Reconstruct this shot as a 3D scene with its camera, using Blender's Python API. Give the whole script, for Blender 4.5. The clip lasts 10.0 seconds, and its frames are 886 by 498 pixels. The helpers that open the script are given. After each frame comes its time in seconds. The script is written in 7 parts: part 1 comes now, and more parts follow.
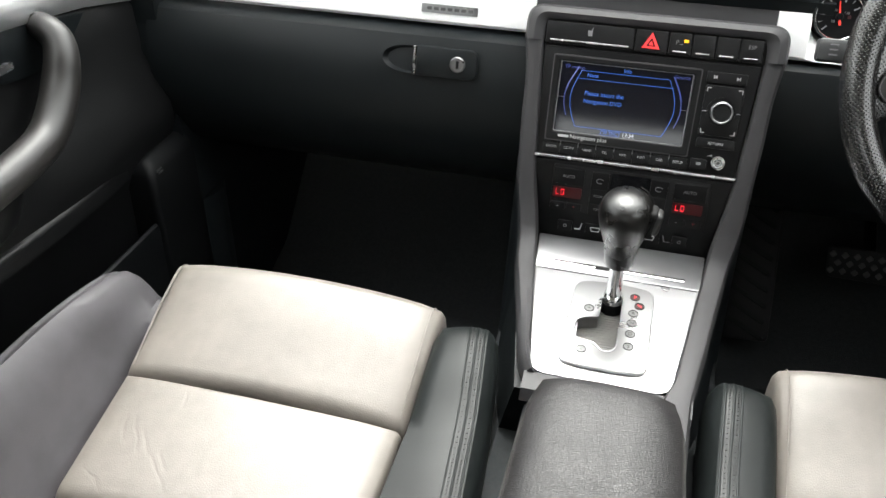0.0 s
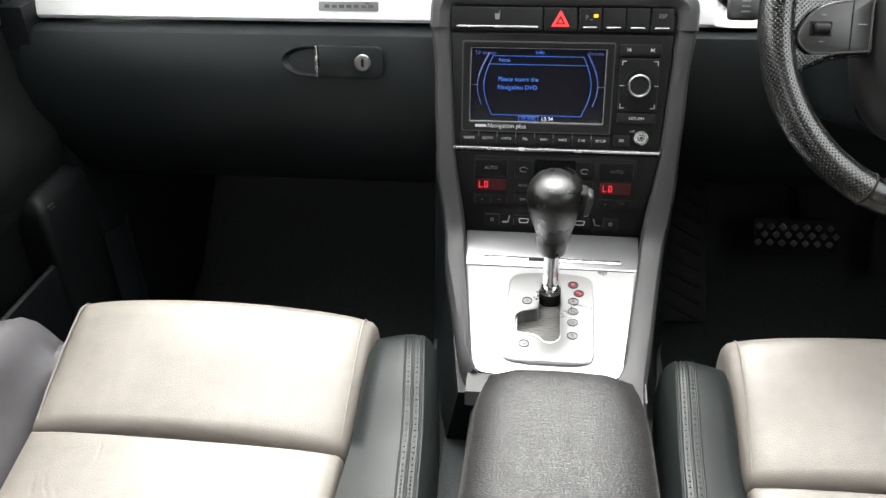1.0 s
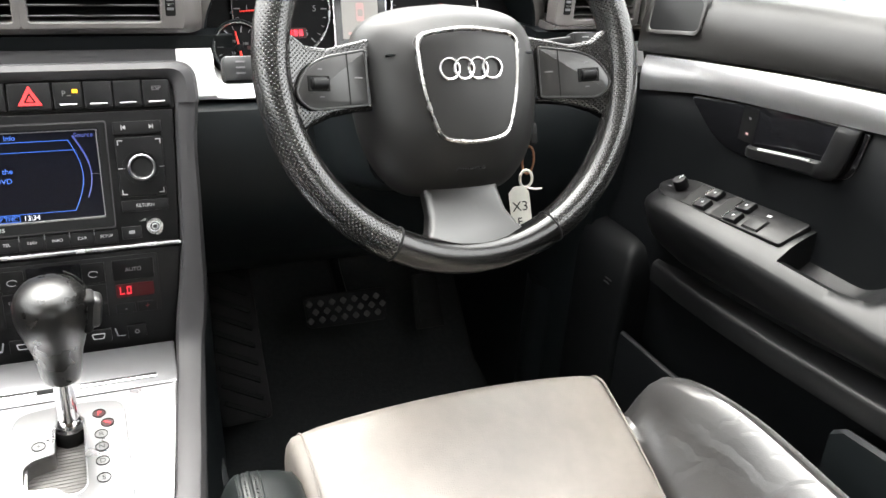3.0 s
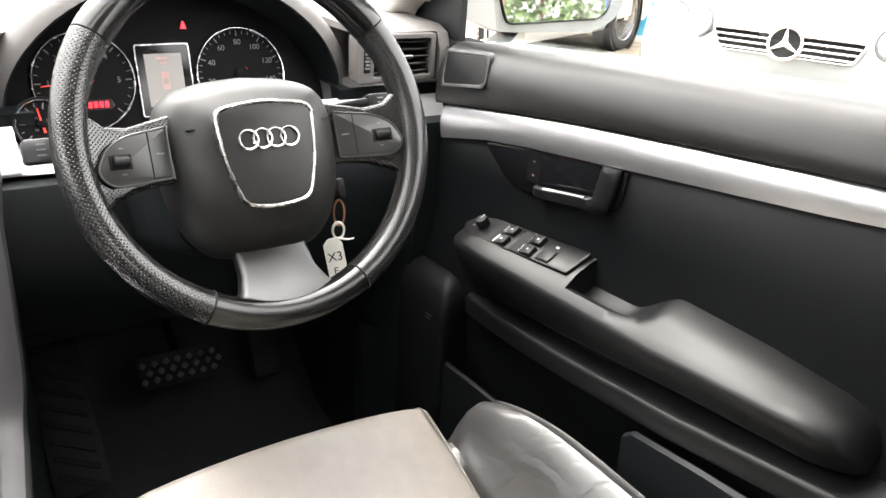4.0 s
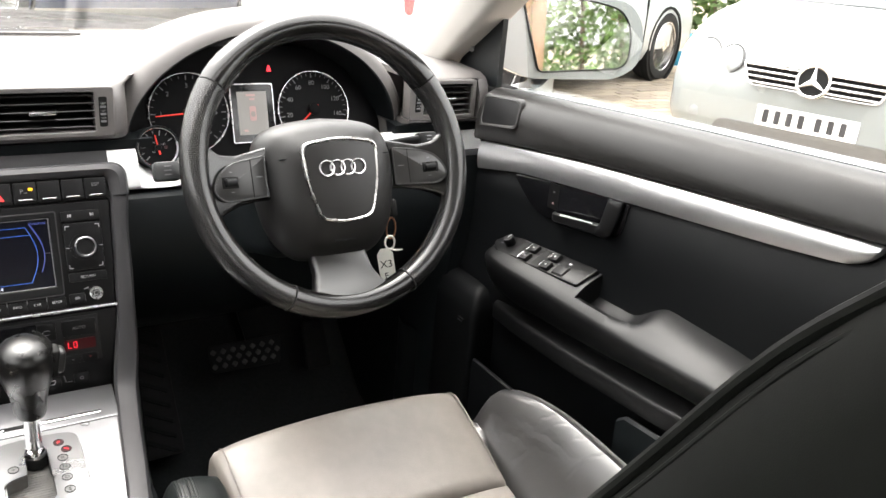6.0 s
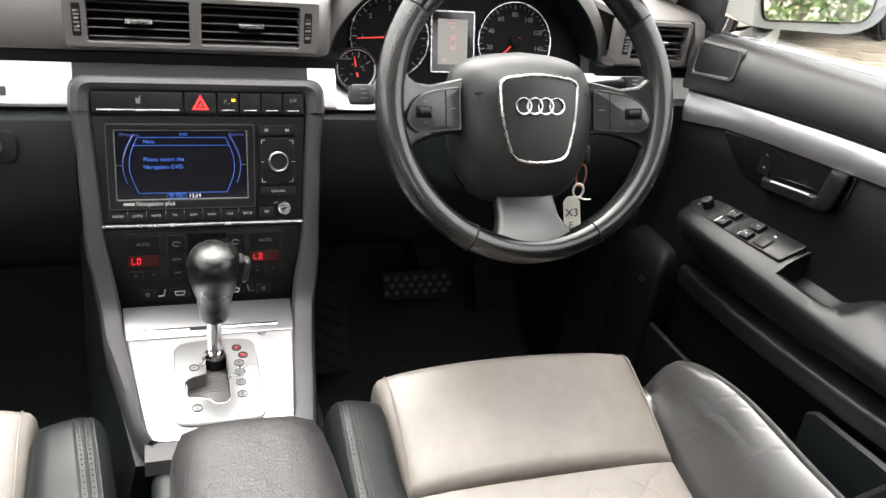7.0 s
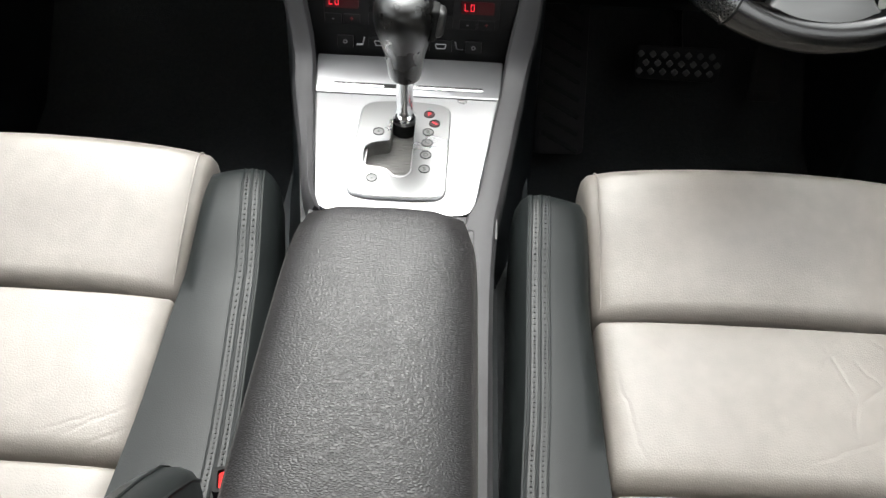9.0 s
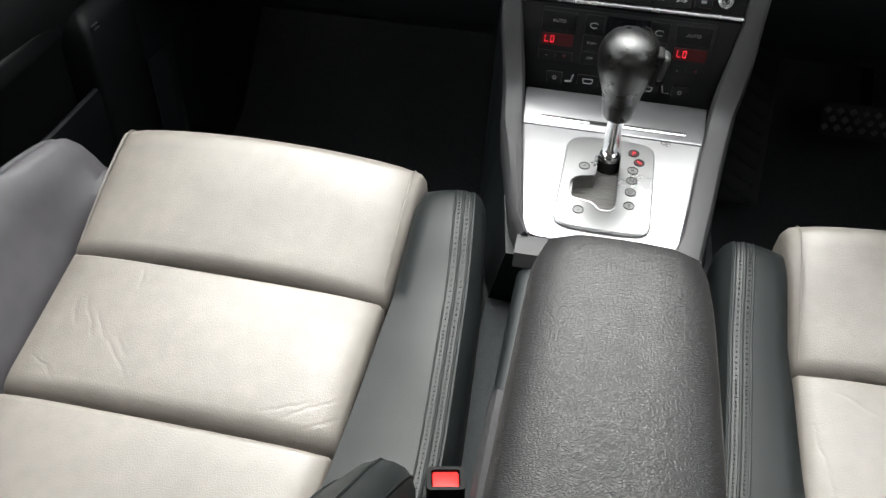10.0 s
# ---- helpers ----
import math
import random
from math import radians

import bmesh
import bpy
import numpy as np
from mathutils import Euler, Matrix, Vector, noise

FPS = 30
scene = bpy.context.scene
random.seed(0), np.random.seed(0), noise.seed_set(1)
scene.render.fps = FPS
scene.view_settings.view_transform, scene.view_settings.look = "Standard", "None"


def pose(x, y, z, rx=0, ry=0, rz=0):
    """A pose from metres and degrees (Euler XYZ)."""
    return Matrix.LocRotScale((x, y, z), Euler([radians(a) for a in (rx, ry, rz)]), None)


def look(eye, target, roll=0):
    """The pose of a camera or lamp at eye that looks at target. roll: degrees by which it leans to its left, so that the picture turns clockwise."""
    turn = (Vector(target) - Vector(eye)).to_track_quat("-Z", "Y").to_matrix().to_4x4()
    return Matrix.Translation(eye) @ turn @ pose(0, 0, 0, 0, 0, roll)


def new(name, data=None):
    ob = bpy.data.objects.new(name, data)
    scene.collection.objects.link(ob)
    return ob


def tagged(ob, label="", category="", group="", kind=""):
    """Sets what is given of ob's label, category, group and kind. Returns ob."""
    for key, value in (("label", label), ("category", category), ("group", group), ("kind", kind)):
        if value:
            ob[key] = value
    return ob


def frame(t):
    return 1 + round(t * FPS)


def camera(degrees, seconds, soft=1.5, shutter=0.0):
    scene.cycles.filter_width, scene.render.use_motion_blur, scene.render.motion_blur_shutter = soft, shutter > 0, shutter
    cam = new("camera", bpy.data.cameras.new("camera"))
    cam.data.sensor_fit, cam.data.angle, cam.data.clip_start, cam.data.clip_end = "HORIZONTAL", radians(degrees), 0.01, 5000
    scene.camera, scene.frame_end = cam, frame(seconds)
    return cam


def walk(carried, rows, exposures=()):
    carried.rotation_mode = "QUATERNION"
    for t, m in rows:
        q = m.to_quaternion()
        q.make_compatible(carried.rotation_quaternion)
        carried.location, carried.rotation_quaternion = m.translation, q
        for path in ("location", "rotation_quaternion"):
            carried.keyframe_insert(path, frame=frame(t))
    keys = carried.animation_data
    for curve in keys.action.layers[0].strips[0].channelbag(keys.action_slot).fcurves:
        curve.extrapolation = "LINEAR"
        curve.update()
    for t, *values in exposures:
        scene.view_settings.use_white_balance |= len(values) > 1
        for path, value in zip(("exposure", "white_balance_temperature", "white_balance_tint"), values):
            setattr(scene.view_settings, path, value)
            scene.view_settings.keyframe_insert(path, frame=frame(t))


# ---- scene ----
cam = camera(55.9, 10.0)
PATH = [
    (0, (0.0, -0.063, 0.969), (-0.41, 1.539, -0.156), 0.9),
    (0.5, (-0.007, -0.061, 0.96), (-0.428, 1.529, -0.176), -1.0),
    (1, (-0.009, -0.03, 0.916), (-0.248, 1.638, -0.161), -1.7),
    (1.5, (-0.005, -0.001, 0.884), (-0.092, 1.73, -0.113), -2.1),
    (2, (-0.013, 0.005, 0.867), (-0.01, 1.76, -0.093), -1.6),
    (2.5, (0.005, 0.05, 0.851), (0.424, 1.8, -0.023), 2.5),
    (2.7, (0.021, 0.066, 0.849), (0.617, 1.766, -0.02), 3.6),
    (3.8, (0.055, 0.024, 0.874), (1.056, 1.576, 0.107), 3.8),
    (4, (0.051, 0.003, 0.895), (1.132, 1.507, 0.141), 3.7),
    (4.5, (0.036, -0.034, 0.904), (1.198, 1.382, 0.102), 6.1),
    (5, (0.003, -0.093, 0.941), (1.14, 1.353, 0.157), 6.7),
    (5.2, (-0.015, -0.111, 0.954), (1.116, 1.35, 0.19), 6.7),
    (6.3, (-0.068, -0.161, 0.965), (0.889, 1.44, 0.245), 4.8),
    (6.5, (-0.069, -0.159, 0.953), (0.834, 1.46, 0.2), 5.1),
    (7, (-0.054, -0.111, 0.95), (0.583, 1.564, 0.062), 7.0),
    (7.5, (0.01, -0.048, 0.944), (0.417, 1.594, -0.122), 10.8),
    (8, (0.038, -0.015, 0.908), (0.318, 1.539, -0.32), 10.3),
    (8.5, (0.071, 0.03, 0.875), (0.179, 1.507, -0.47), 5.8),
    (9, (0.052, 0.026, 0.875), (0.043, 1.468, -0.511), 2.8),
    (9.5, (0.008, 0.011, 0.875), (-0.166, 1.457, -0.496), 0.4),
    (10, (-0.038, -0.013, 0.893), (-0.309, 1.446, -0.448), 1.8),
]
walk(cam, [(t, look(eye, target, roll)) for t, eye, target, roll in PATH], [(0, 2.12, 6600, 11), (1, 2.28, 6600, 11), (2, 2.40, 6600, 11), (2.7, 2.85, 6650, 12), (4, 2.78, 6800, 15), (5, 2.75, 6800, 15), (6.5, 2.22, 6800, 15), (7.5, 2.48, 6700, 14), (8.5, 2.18, 6600, 13), (9.5, 1.85, 6500, 11), (10, 1.82, 6500, 11)])

# ---- world and light: a bright overcast day, soft sun from ahead ----
world = bpy.data.worlds.new("overcast_sky")
scene.world = world
world.use_nodes = True
wn, wl = world.node_tree.nodes, world.node_tree.links
sky = wn.new("ShaderNodeTexSky")
sky.sky_type, sky.sun_disc = "NISHITA", False
sky.sun_elevation, sky.sun_rotation = radians(62), radians(-10)
sky.air_density, sky.dust_density, sky.ozone_density = 1.0, 6.0, 1.0
veil = wn.new("ShaderNodeHueSaturation")
veil.inputs["Saturation"].default_value = 0.18
veil.inputs["Value"].default_value = 1.0
wl.new(sky.outputs[0], veil.inputs["Color"])
# an even cloud cover, brighter overhead than at the horizon
way, split, rise, cover, both = (wn.new("ShaderNode" + k) for k in ("TexCoord", "SeparateXYZ", "MapRange", "CombineColor", "Mix"))
wl.new(way.outputs["Generated"], split.inputs[0])
rise.inputs["From Min"].default_value, rise.inputs["From Max"].default_value = 0.0, 1.0
rise.inputs["To Min"].default_value, rise.inputs["To Max"].default_value = 3.0, 9.0
wl.new(split.outputs["Z"], rise.inputs["Value"])
for k in range(3):
    wl.new(rise.outputs[0], cover.inputs[k])
both.data_type, both.blend_type = "RGBA", "ADD"
both.inputs[0].default_value = 1.0
wl.new(veil.outputs[0], both.inputs[6])
wl.new(cover.outputs[0], both.inputs[7])
wl.new(both.outputs[2], wn["Background"].inputs["Color"])
wn["Background"].inputs["Strength"].default_value = 0.15

sun = new("sun", bpy.data.lights.new("sun", "SUN"))
sun.data.energy, sun.data.angle, sun.data.color = 0.65, radians(40), (1.0, 0.97, 0.93)
sun.matrix_world = look((-0.8, 5, 9), (0, 0.5, 0.3))


# ---- materials ----
def material(name, base=(0.5, 0.5, 0.5), rough=0.5, metal=0.0, spec=0.5, coat=0.0, emit=None, power=0.0):
    m = bpy.data.materials.new(name)
    m.use_nodes = True
    b = m.node_tree.nodes["Principled BSDF"]
    b.inputs["Base Color"].default_value = (*base, 1)
    b.inputs["Roughness"].default_value = rough
    b.inputs["Metallic"].default_value = metal
    b.inputs["Specular IOR Level"].default_value = spec
    b.inputs["Coat Weight"].default_value = coat
    if emit:
        b.inputs["Emission Color"].default_value = (*emit, 1)
        b.inputs["Emission Strength"].default_value = power
    return m


def coords(m, scale=(1, 1, 1)):
    n, l = m.node_tree.nodes, m.node_tree.links
    t, mp = n.new("ShaderNodeTexCoord"), n.new("ShaderNodeMapping")
    mp.inputs["Scale"].default_value = scale
    l.new(t.outputs["Object"], mp.inputs["Vector"])
    return mp.outputs[0]


def tint(m, scale, amount, detail=4.0, stretch=(1, 1, 1)):
    """Multiply the base colour by a soft noise of that scale."""
    n, l = m.node_tree.nodes, m.node_tree.links
    b = n["Principled BSDF"]
    tex, ramp, mix = n.new("ShaderNodeTexNoise"), n.new("ShaderNodeMapRange"), n.new("ShaderNodeMix")
    tex.inputs["Scale"].default_value, tex.inputs["Detail"].default_value = scale, detail
    l.new(coords(m, stretch), tex.inputs["Vector"])
    ramp.inputs["From Min"].default_value, ramp.inputs["From Max"].default_value = 0.3, 0.7
    ramp.inputs["To Min"].default_value, ramp.inputs["To Max"].default_value = 1 - amount, 1 + amount
    l.new(tex.outputs["Fac"], ramp.inputs["Value"])
    mix.data_type, mix.blend_type = "RGBA", "MULTIPLY"
    mix.inputs[0].default_value = 1
    base = b.inputs["Base Color"]
    if base.is_linked:
        l.new(base.links[0].from_socket, mix.inputs[6])
    else:
        mix.inputs[6].default_value = base.default_value
    l.new(ramp.outputs[0], mix.inputs[7])
    l.new(mix.outputs[2], base)


def gloss(m, scale, low, high, detail=4.0):
    n, l = m.node_tree.nodes, m.node_tree.links
    tex, ramp = n.new("ShaderNodeTexNoise"), n.new("ShaderNodeMapRange")
    tex.inputs["Scale"].default_value, tex.inputs["Detail"].default_value = scale, detail
    l.new(coords(m), tex.inputs["Vector"])
    ramp.inputs["From Min"].default_value, ramp.inputs["From Max"].default_value = 0.3, 0.7
    ramp.inputs["To Min"].default_value, ramp.inputs["To Max"].default_value = low, high
    l.new(tex.outputs["Fac"], ramp.inputs["Value"])
    l.new(ramp.outputs[0], n["Principled BSDF"].inputs["Roughness"])


def unwrapped(m):
    """Let a material follow the mesh's own uv map, in metres."""
    for n in m.node_tree.nodes:
        if n.type == "TEX_COORD":
            for link in list(n.outputs["Object"].links):
                m.node_tree.links.new(n.outputs["UV"], link.to_socket)


def relief(m, kind, scale, strength, distance, stretch=(1, 1, 1), detail=4.0, edge=0.25):
    """Add a bump layer: 'grain' (cells), 'noise' or 'dots'."""
    n, l = m.node_tree.nodes, m.node_tree.links
    b, bump = n["Principled BSDF"], n.new("ShaderNodeBump")
    if kind == "noise":
        tex = n.new("ShaderNodeTexNoise")
        tex.inputs["Detail"].default_value = detail
        out = tex.outputs["Fac"]
    else:
        tex = n.new("ShaderNodeTexVoronoi")
        tex.feature = "DISTANCE_TO_EDGE" if kind == "grain" else "F1"
        if kind == "dots":
            tex.inputs["Randomness"].default_value = 0.0
        out = tex.outputs["Distance"]
    tex.inputs["Scale"].default_value = scale
    l.new(coords(m, stretch), tex.inputs["Vector"])
    if kind == "grain":
        soft = n.new("ShaderNodeMapRange")
        soft.inputs["From Max"].default_value = edge
        l.new(out, soft.inputs["Value"])
        out = soft.outputs[0]
    if kind == "dots":
        soft = n.new("ShaderNodeMapRange")
        soft.inputs["From Min"].default_value, soft.inputs["From Max"].default_value = 0.16, 0.31
        l.new(out, soft.inputs["Value"])
        out = soft.outputs[0]
    bump.inputs["Strength"].default_value, bump.inputs["Distance"].default_value = strength, distance
    l.new(out, bump.inputs["Height"])
    if b.inputs["Normal"].is_linked:
        l.new(b.inputs["Normal"].links[0].from_socket, bump.inputs["Normal"])
    l.new(bump.outputs[0], b.inputs["Normal"])


def creases(m, folds, strength, distance, width=0.0055):
    """A few soft folds: each from (x, y) to (x, y), wandering a little and fading at its ends."""
    n, l = m.node_tree.nodes, m.node_tree.links
    b = n["Principled BSDF"]

    def op(kind, a, c=None, third=None):
        q = n.new("ShaderNodeMath")
        q.operation = kind
        for i, v in enumerate((a, c, third)):
            if v is not None:
                if isinstance(v, (int, float)):
                    q.inputs[i].default_value = v
                else:
                    l.new(v, q.inputs[i])
        return q.outputs[0]

    coord, wob = n.new("ShaderNodeTexCoord"), n.new("ShaderNodeTexNoise")
    wob.inputs["Scale"].default_value, wob.inputs["Detail"].default_value = 28, 2
    l.new(coord.outputs["Object"], wob.inputs["Vector"])
    shift = op("MULTIPLY_ADD", wob.outputs["Fac"], 0.014, -0.007)
    total = None
    for x0, y0, x1, y1 in folds:
        half = math.hypot(x1 - x0, y1 - y0) / 2
        mp, sep = n.new("ShaderNodeMapping"), n.new("ShaderNodeSeparateXYZ")
        mp.vector_type = "TEXTURE"
        mp.inputs["Location"].default_value = ((x0 + x1) / 2, (y0 + y1) / 2, 0)
        mp.inputs["Rotation"].default_value = (0, 0, math.atan2(y1 - y0, x1 - x0))
        l.new(coord.outputs["Object"], mp.inputs["Vector"])
        l.new(mp.outputs[0], sep.inputs[0])
        across = op("ABSOLUTE", op("ADD", sep.outputs["Y"], shift))
        fade = op("MULTIPLY_ADD", op("ABSOLUTE", sep.outputs["X"]), -1 / half, 1.0)
        deep = op("MULTIPLY", op("MULTIPLY_ADD", across, -1 / width, 1.0), op("POWER", op("MAXIMUM", fade, 0.0), 0.6))
        deep = op("MAXIMUM", deep, 0.0)
        total = deep if total is None else op("MAXIMUM", total, deep)
    bump = n.new("ShaderNodeBump")
    bump.invert = True
    bump.inputs["Strength"].default_value, bump.inputs["Distance"].default_value = strength, distance
    l.new(total, bump.inputs["Height"])
    if b.inputs["Normal"].is_linked:
        l.new(b.inputs["Normal"].links[0].from_socket, bump.inputs["Normal"])
    l.new(bump.outputs[0], b.inputs["Normal"])


cream = material("cream_leather", (0.180, 0.162, 0.146), 0.38, spec=0.5)
tint(cream, 9, 0.10), tint(cream, 60, 0.05)
gloss(cream, 14, 0.36, 0.5)
relief(cream, "noise", 13, 0.35, 0.004, (1, 0.6, 1), 3), relief(cream, "grain", 420, 0.2, 0.0004)

cream_worn = material("creased_cream_leather", (0.180, 0.162, 0.146), 0.38, spec=0.5)
tint(cream_worn, 9, 0.10), tint(cream_worn, 60, 0.05)
gloss(cream_worn, 14, 0.36, 0.5)
relief(cream_worn, "noise", 13, 0.45, 0.005, (1, 0.6, 1), 3), relief(cream_worn, "grain", 420, 0.2, 0.0004)
creases(cream_worn, [(0.036, 0.532, 0.053, 0.476), (0.053, 0.478, 0.041, 0.442), (0.078, 0.540, 0.126, 0.506), (0.152, 0.540, 0.085, 0.497), (0.088, 0.499, 0.052, 0.474), (0.026, 0.505, 0.047, 0.534), (-0.156, 0.50, -0.138, 0.415), (0.078, 0.450, 0.0, 0.418), (0.12, 0.512, 0.132, 0.475), (0.157, 0.505, 0.098, 0.462), (-0.135, 0.535, -0.10, 0.513), (0.062, 0.52, 0.080, 0.485), (0.14, 0.45, 0.10, 0.425)], 0.34, 0.0014, 0.0034)
cream_used = material("wrinkled_cream_leather", (0.180, 0.162, 0.146), 0.38, spec=0.5)
tint(cream_used, 9, 0.10), tint(cream_used, 60, 0.05)
gloss(cream_used, 14, 0.36, 0.5)
relief(cream_used, "noise", 13, 0.45, 0.005, (1, 0.6, 1), 3), relief(cream_used, "grain", 420, 0.2, 0.0004)
creases(cream_used, [(-0.137, 0.498, -0.119, 0.462), (-0.126, 0.498, -0.094, 0.453), (-0.106, 0.485, -0.078, 0.448), (-0.092, 0.464, -0.042, 0.418), (-0.082, 0.543, -0.074, 0.515), (-0.075, 0.460, -0.052, 0.440), (0.098, 0.402, 0.167, 0.446), (0.128, 0.402, 0.167, 0.426), (0.088, 0.412, 0.14, 0.432), (-0.15, 0.43, -0.11, 0.405)], 0.22, 0.0013, 0.0032)

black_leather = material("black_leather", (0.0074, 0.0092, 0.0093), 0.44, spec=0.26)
tint(black_leather, 12, 0.18), gloss(black_leather, 18, 0.40, 0.50)
relief(black_leather, "noise", 16, 0.3, 0.003, (1, 0.6, 1), 3), relief(black_leather, "grain", 520, 0.15, 0.0003)

# paler copy of the black leather: the driver's bolster sheen is in its colour
lit_creased_leather = material("lit_creased_black_leather", (0.028, 0.0268, 0.027), 0.33, spec=1.0)
tint(lit_creased_leather, 14, 0.12), gloss(lit_creased_leather, 20, 0.30, 0.42)
creases(lit_creased_leather, [(0.192, 0.625, 0.206, 0.50), (0.206, 0.60, 0.214, 0.46), (0.228, 0.60, 0.236, 0.49), (0.185, 0.575, 0.205, 0.545), (0.214, 0.56, 0.236, 0.535), (0.218, 0.535, 0.243, 0.51), (0.20, 0.48, 0.24, 0.44), (0.222, 0.50, 0.245, 0.475)], 0.42, 0.0020, 0.0040)
relief(lit_creased_leather, "noise", 9, 0.25, 0.004, (0.7, 1.2, 0.7), 2), relief(lit_creased_leather, "grain", 480, 0.15, 0.0003)

# same black leather, greyed: the window light on it is painted in
lit_matte_leather = material("lit_bolster_leather", (0.064, 0.0605, 0.066), 0.54, spec=0.40)
tint(lit_matte_leather, 14, 0.22), gloss(lit_matte_leather, 16, 0.46, 0.58)
relief(lit_matte_leather, "noise", 11, 0.25, 0.004, (0.8, 1.1, 0.8), 3), relief(lit_matte_leather, "grain", 480, 0.15, 0.0003)

grained_leather = material("grained_armrest_leather", (0.0068, 0.0056, 0.0058), 0.40, spec=0.3)
tint(grained_leather, 20, 0.12), gloss(grained_leather, 25, 0.37, 0.43)
relief(grained_leather, "noise", 40, 0.25, 0.002, (0.8, 1.3, 1), 2), relief(grained_leather, "grain", 600, 0.38, 0.0005, (0.60, 1.25, 1), edge=0.32)
grained_leather.node_tree.nodes["Principled BSDF"].inputs["Sheen Weight"].default_value = 0.03
# the furrows of the grain have a lower specular level than the ridges
furrow = [nd for nd in grained_leather.node_tree.nodes if nd.type == "MAP_RANGE"][-1]
dull = grained_leather.node_tree.nodes.new("ShaderNodeMapRange")
dull.inputs["To Min"].default_value, dull.inputs["To Max"].default_value = 0.36, 0.50
grained_leather.node_tree.links.new(furrow.outputs[0], dull.inputs["Value"])
grained_leather.node_tree.links.new(dull.outputs[0], grained_leather.node_tree.nodes["Principled BSDF"].inputs["Specular IOR Level"])

back_leather = material("dark_backrest_leather", (0.0095, 0.0108, 0.0092), 0.56, spec=0.22)
tint(back_leather, 10, 0.25), relief(back_leather, "grain", 1000, 0.14, 0.0003, edge=0.4), relief(back_leather, "noise", 14, 0.3, 0.003)

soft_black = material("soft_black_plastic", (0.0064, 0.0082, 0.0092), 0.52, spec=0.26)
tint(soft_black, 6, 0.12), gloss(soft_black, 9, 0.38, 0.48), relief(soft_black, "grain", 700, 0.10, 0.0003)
door_black = material("door_panel_vinyl", (0.0056, 0.0058, 0.0062), 0.42, spec=0.27)
tint(door_black, 7, 0.12), gloss(door_black, 9, 0.36, 0.46), relief(door_black, "grain", 650, 0.10, 0.0003)
kick_black = material("kick_panel_plastic", (0.0036, 0.0040, 0.0044), 0.55, spec=0.15)
tint(kick_black, 7, 0.12)
# darker copy of the door vinyl, with shade put into its colour
shaded_vinyl = material("shaded_door_vinyl", (0.0042, 0.0047, 0.0053), 0.44, spec=0.15)
tint(shaded_vinyl, 7, 0.12), gloss(shaded_vinyl, 9, 0.38, 0.50), relief(shaded_vinyl, "grain", 650, 0.10, 0.0003)
# cap vinyl copy, left paler: stronger light on the handle is in its colour
lit_grab_satin = material("lit_satin_grab", (0.017, 0.0158, 0.0150), 0.40, spec=0.6)
tint(lit_grab_satin, 6, 0.10), gloss(lit_grab_satin, 9, 0.36, 0.46), relief(lit_grab_satin, "grain", 600, 0.10, 0.0003)
cap_grey = material("door_cap_vinyl", (0.0105, 0.0098, 0.0092), 0.40, spec=0.42)
tint(cap_grey, 6, 0.10), gloss(cap_grey, 9, 0.36, 0.46), relief(cap_grey, "grain", 600, 0.12, 0.0003)
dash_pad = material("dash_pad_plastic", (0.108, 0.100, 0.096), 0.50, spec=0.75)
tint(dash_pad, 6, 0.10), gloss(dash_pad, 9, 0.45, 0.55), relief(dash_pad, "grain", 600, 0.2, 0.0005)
rail_grey = material("soft_touch_console_rail", (0.044, 0.043, 0.045), 0.46, spec=0.18)
tint(rail_grey, 8, 0.10), gloss(rail_grey, 10, 0.42, 0.50), relief(rail_grey, "noise", 900, 0.08, 0.0003)
panel_black = material("satin_black_facia", (0.0062, 0.0062, 0.0066), 0.40, spec=0.20)
tint(panel_black, 10, 0.15), gloss(panel_black, 15, 0.32, 0.42), relief(panel_black, "noise", 700, 0.08, 0.0003)
button_black = material("button_black", (0.0075, 0.0075, 0.008), 0.44, spec=0.22)
tint(button_black, 40, 0.12)
knob_leather = material("smooth_knob_leather", (0.006, 0.0058, 0.0056), 0.30, spec=0.55)
tint(knob_leather, 25, 0.15), gloss(knob_leather, 30, 0.24, 0.32), relief(knob_leather, "grain", 520, 0.18, 0.0004)
wheel_smooth = material("worn_wheel_leather", (0.006, 0.0057, 0.0055), 0.24, spec=0.65)
tint(wheel_smooth, 20, 0.15), gloss(wheel_smooth, 25, 0.15, 0.24), relief(wheel_smooth, "grain", 500, 0.05, 0.0003)
wheel_perforated = material("perforated_wheel_leather", (0.0055, 0.0052, 0.0050), 0.24, spec=1.0)
relief(wheel_perforated, "dots", 1, 0.9, 0.0006)
unwrapped(wheel_perforated)
# the pin holes themselves do not shine
hole = [nd for nd in wheel_perforated.node_tree.nodes if nd.type == "MAP_RANGE"][0]
wheel_perforated.node_tree.links.new(hole.outputs[0], wheel_perforated.node_tree.nodes["Principled BSDF"].inputs["Specular IOR Level"])
spoke_plastic = material("satin_spoke_plastic", (0.012, 0.0118, 0.0112), 0.32, spec=0.8)
tint(spoke_plastic, 12, 0.1)
hub_plastic = material("airbag_cover_plastic", (0.0105, 0.0099, 0.0096), 0.42, spec=0.5)
tint(hub_plastic, 9, 0.1), gloss(hub_plastic, 14, 0.42, 0.48), relief(hub_plastic, "grain", 800, 0.08, 0.0003)

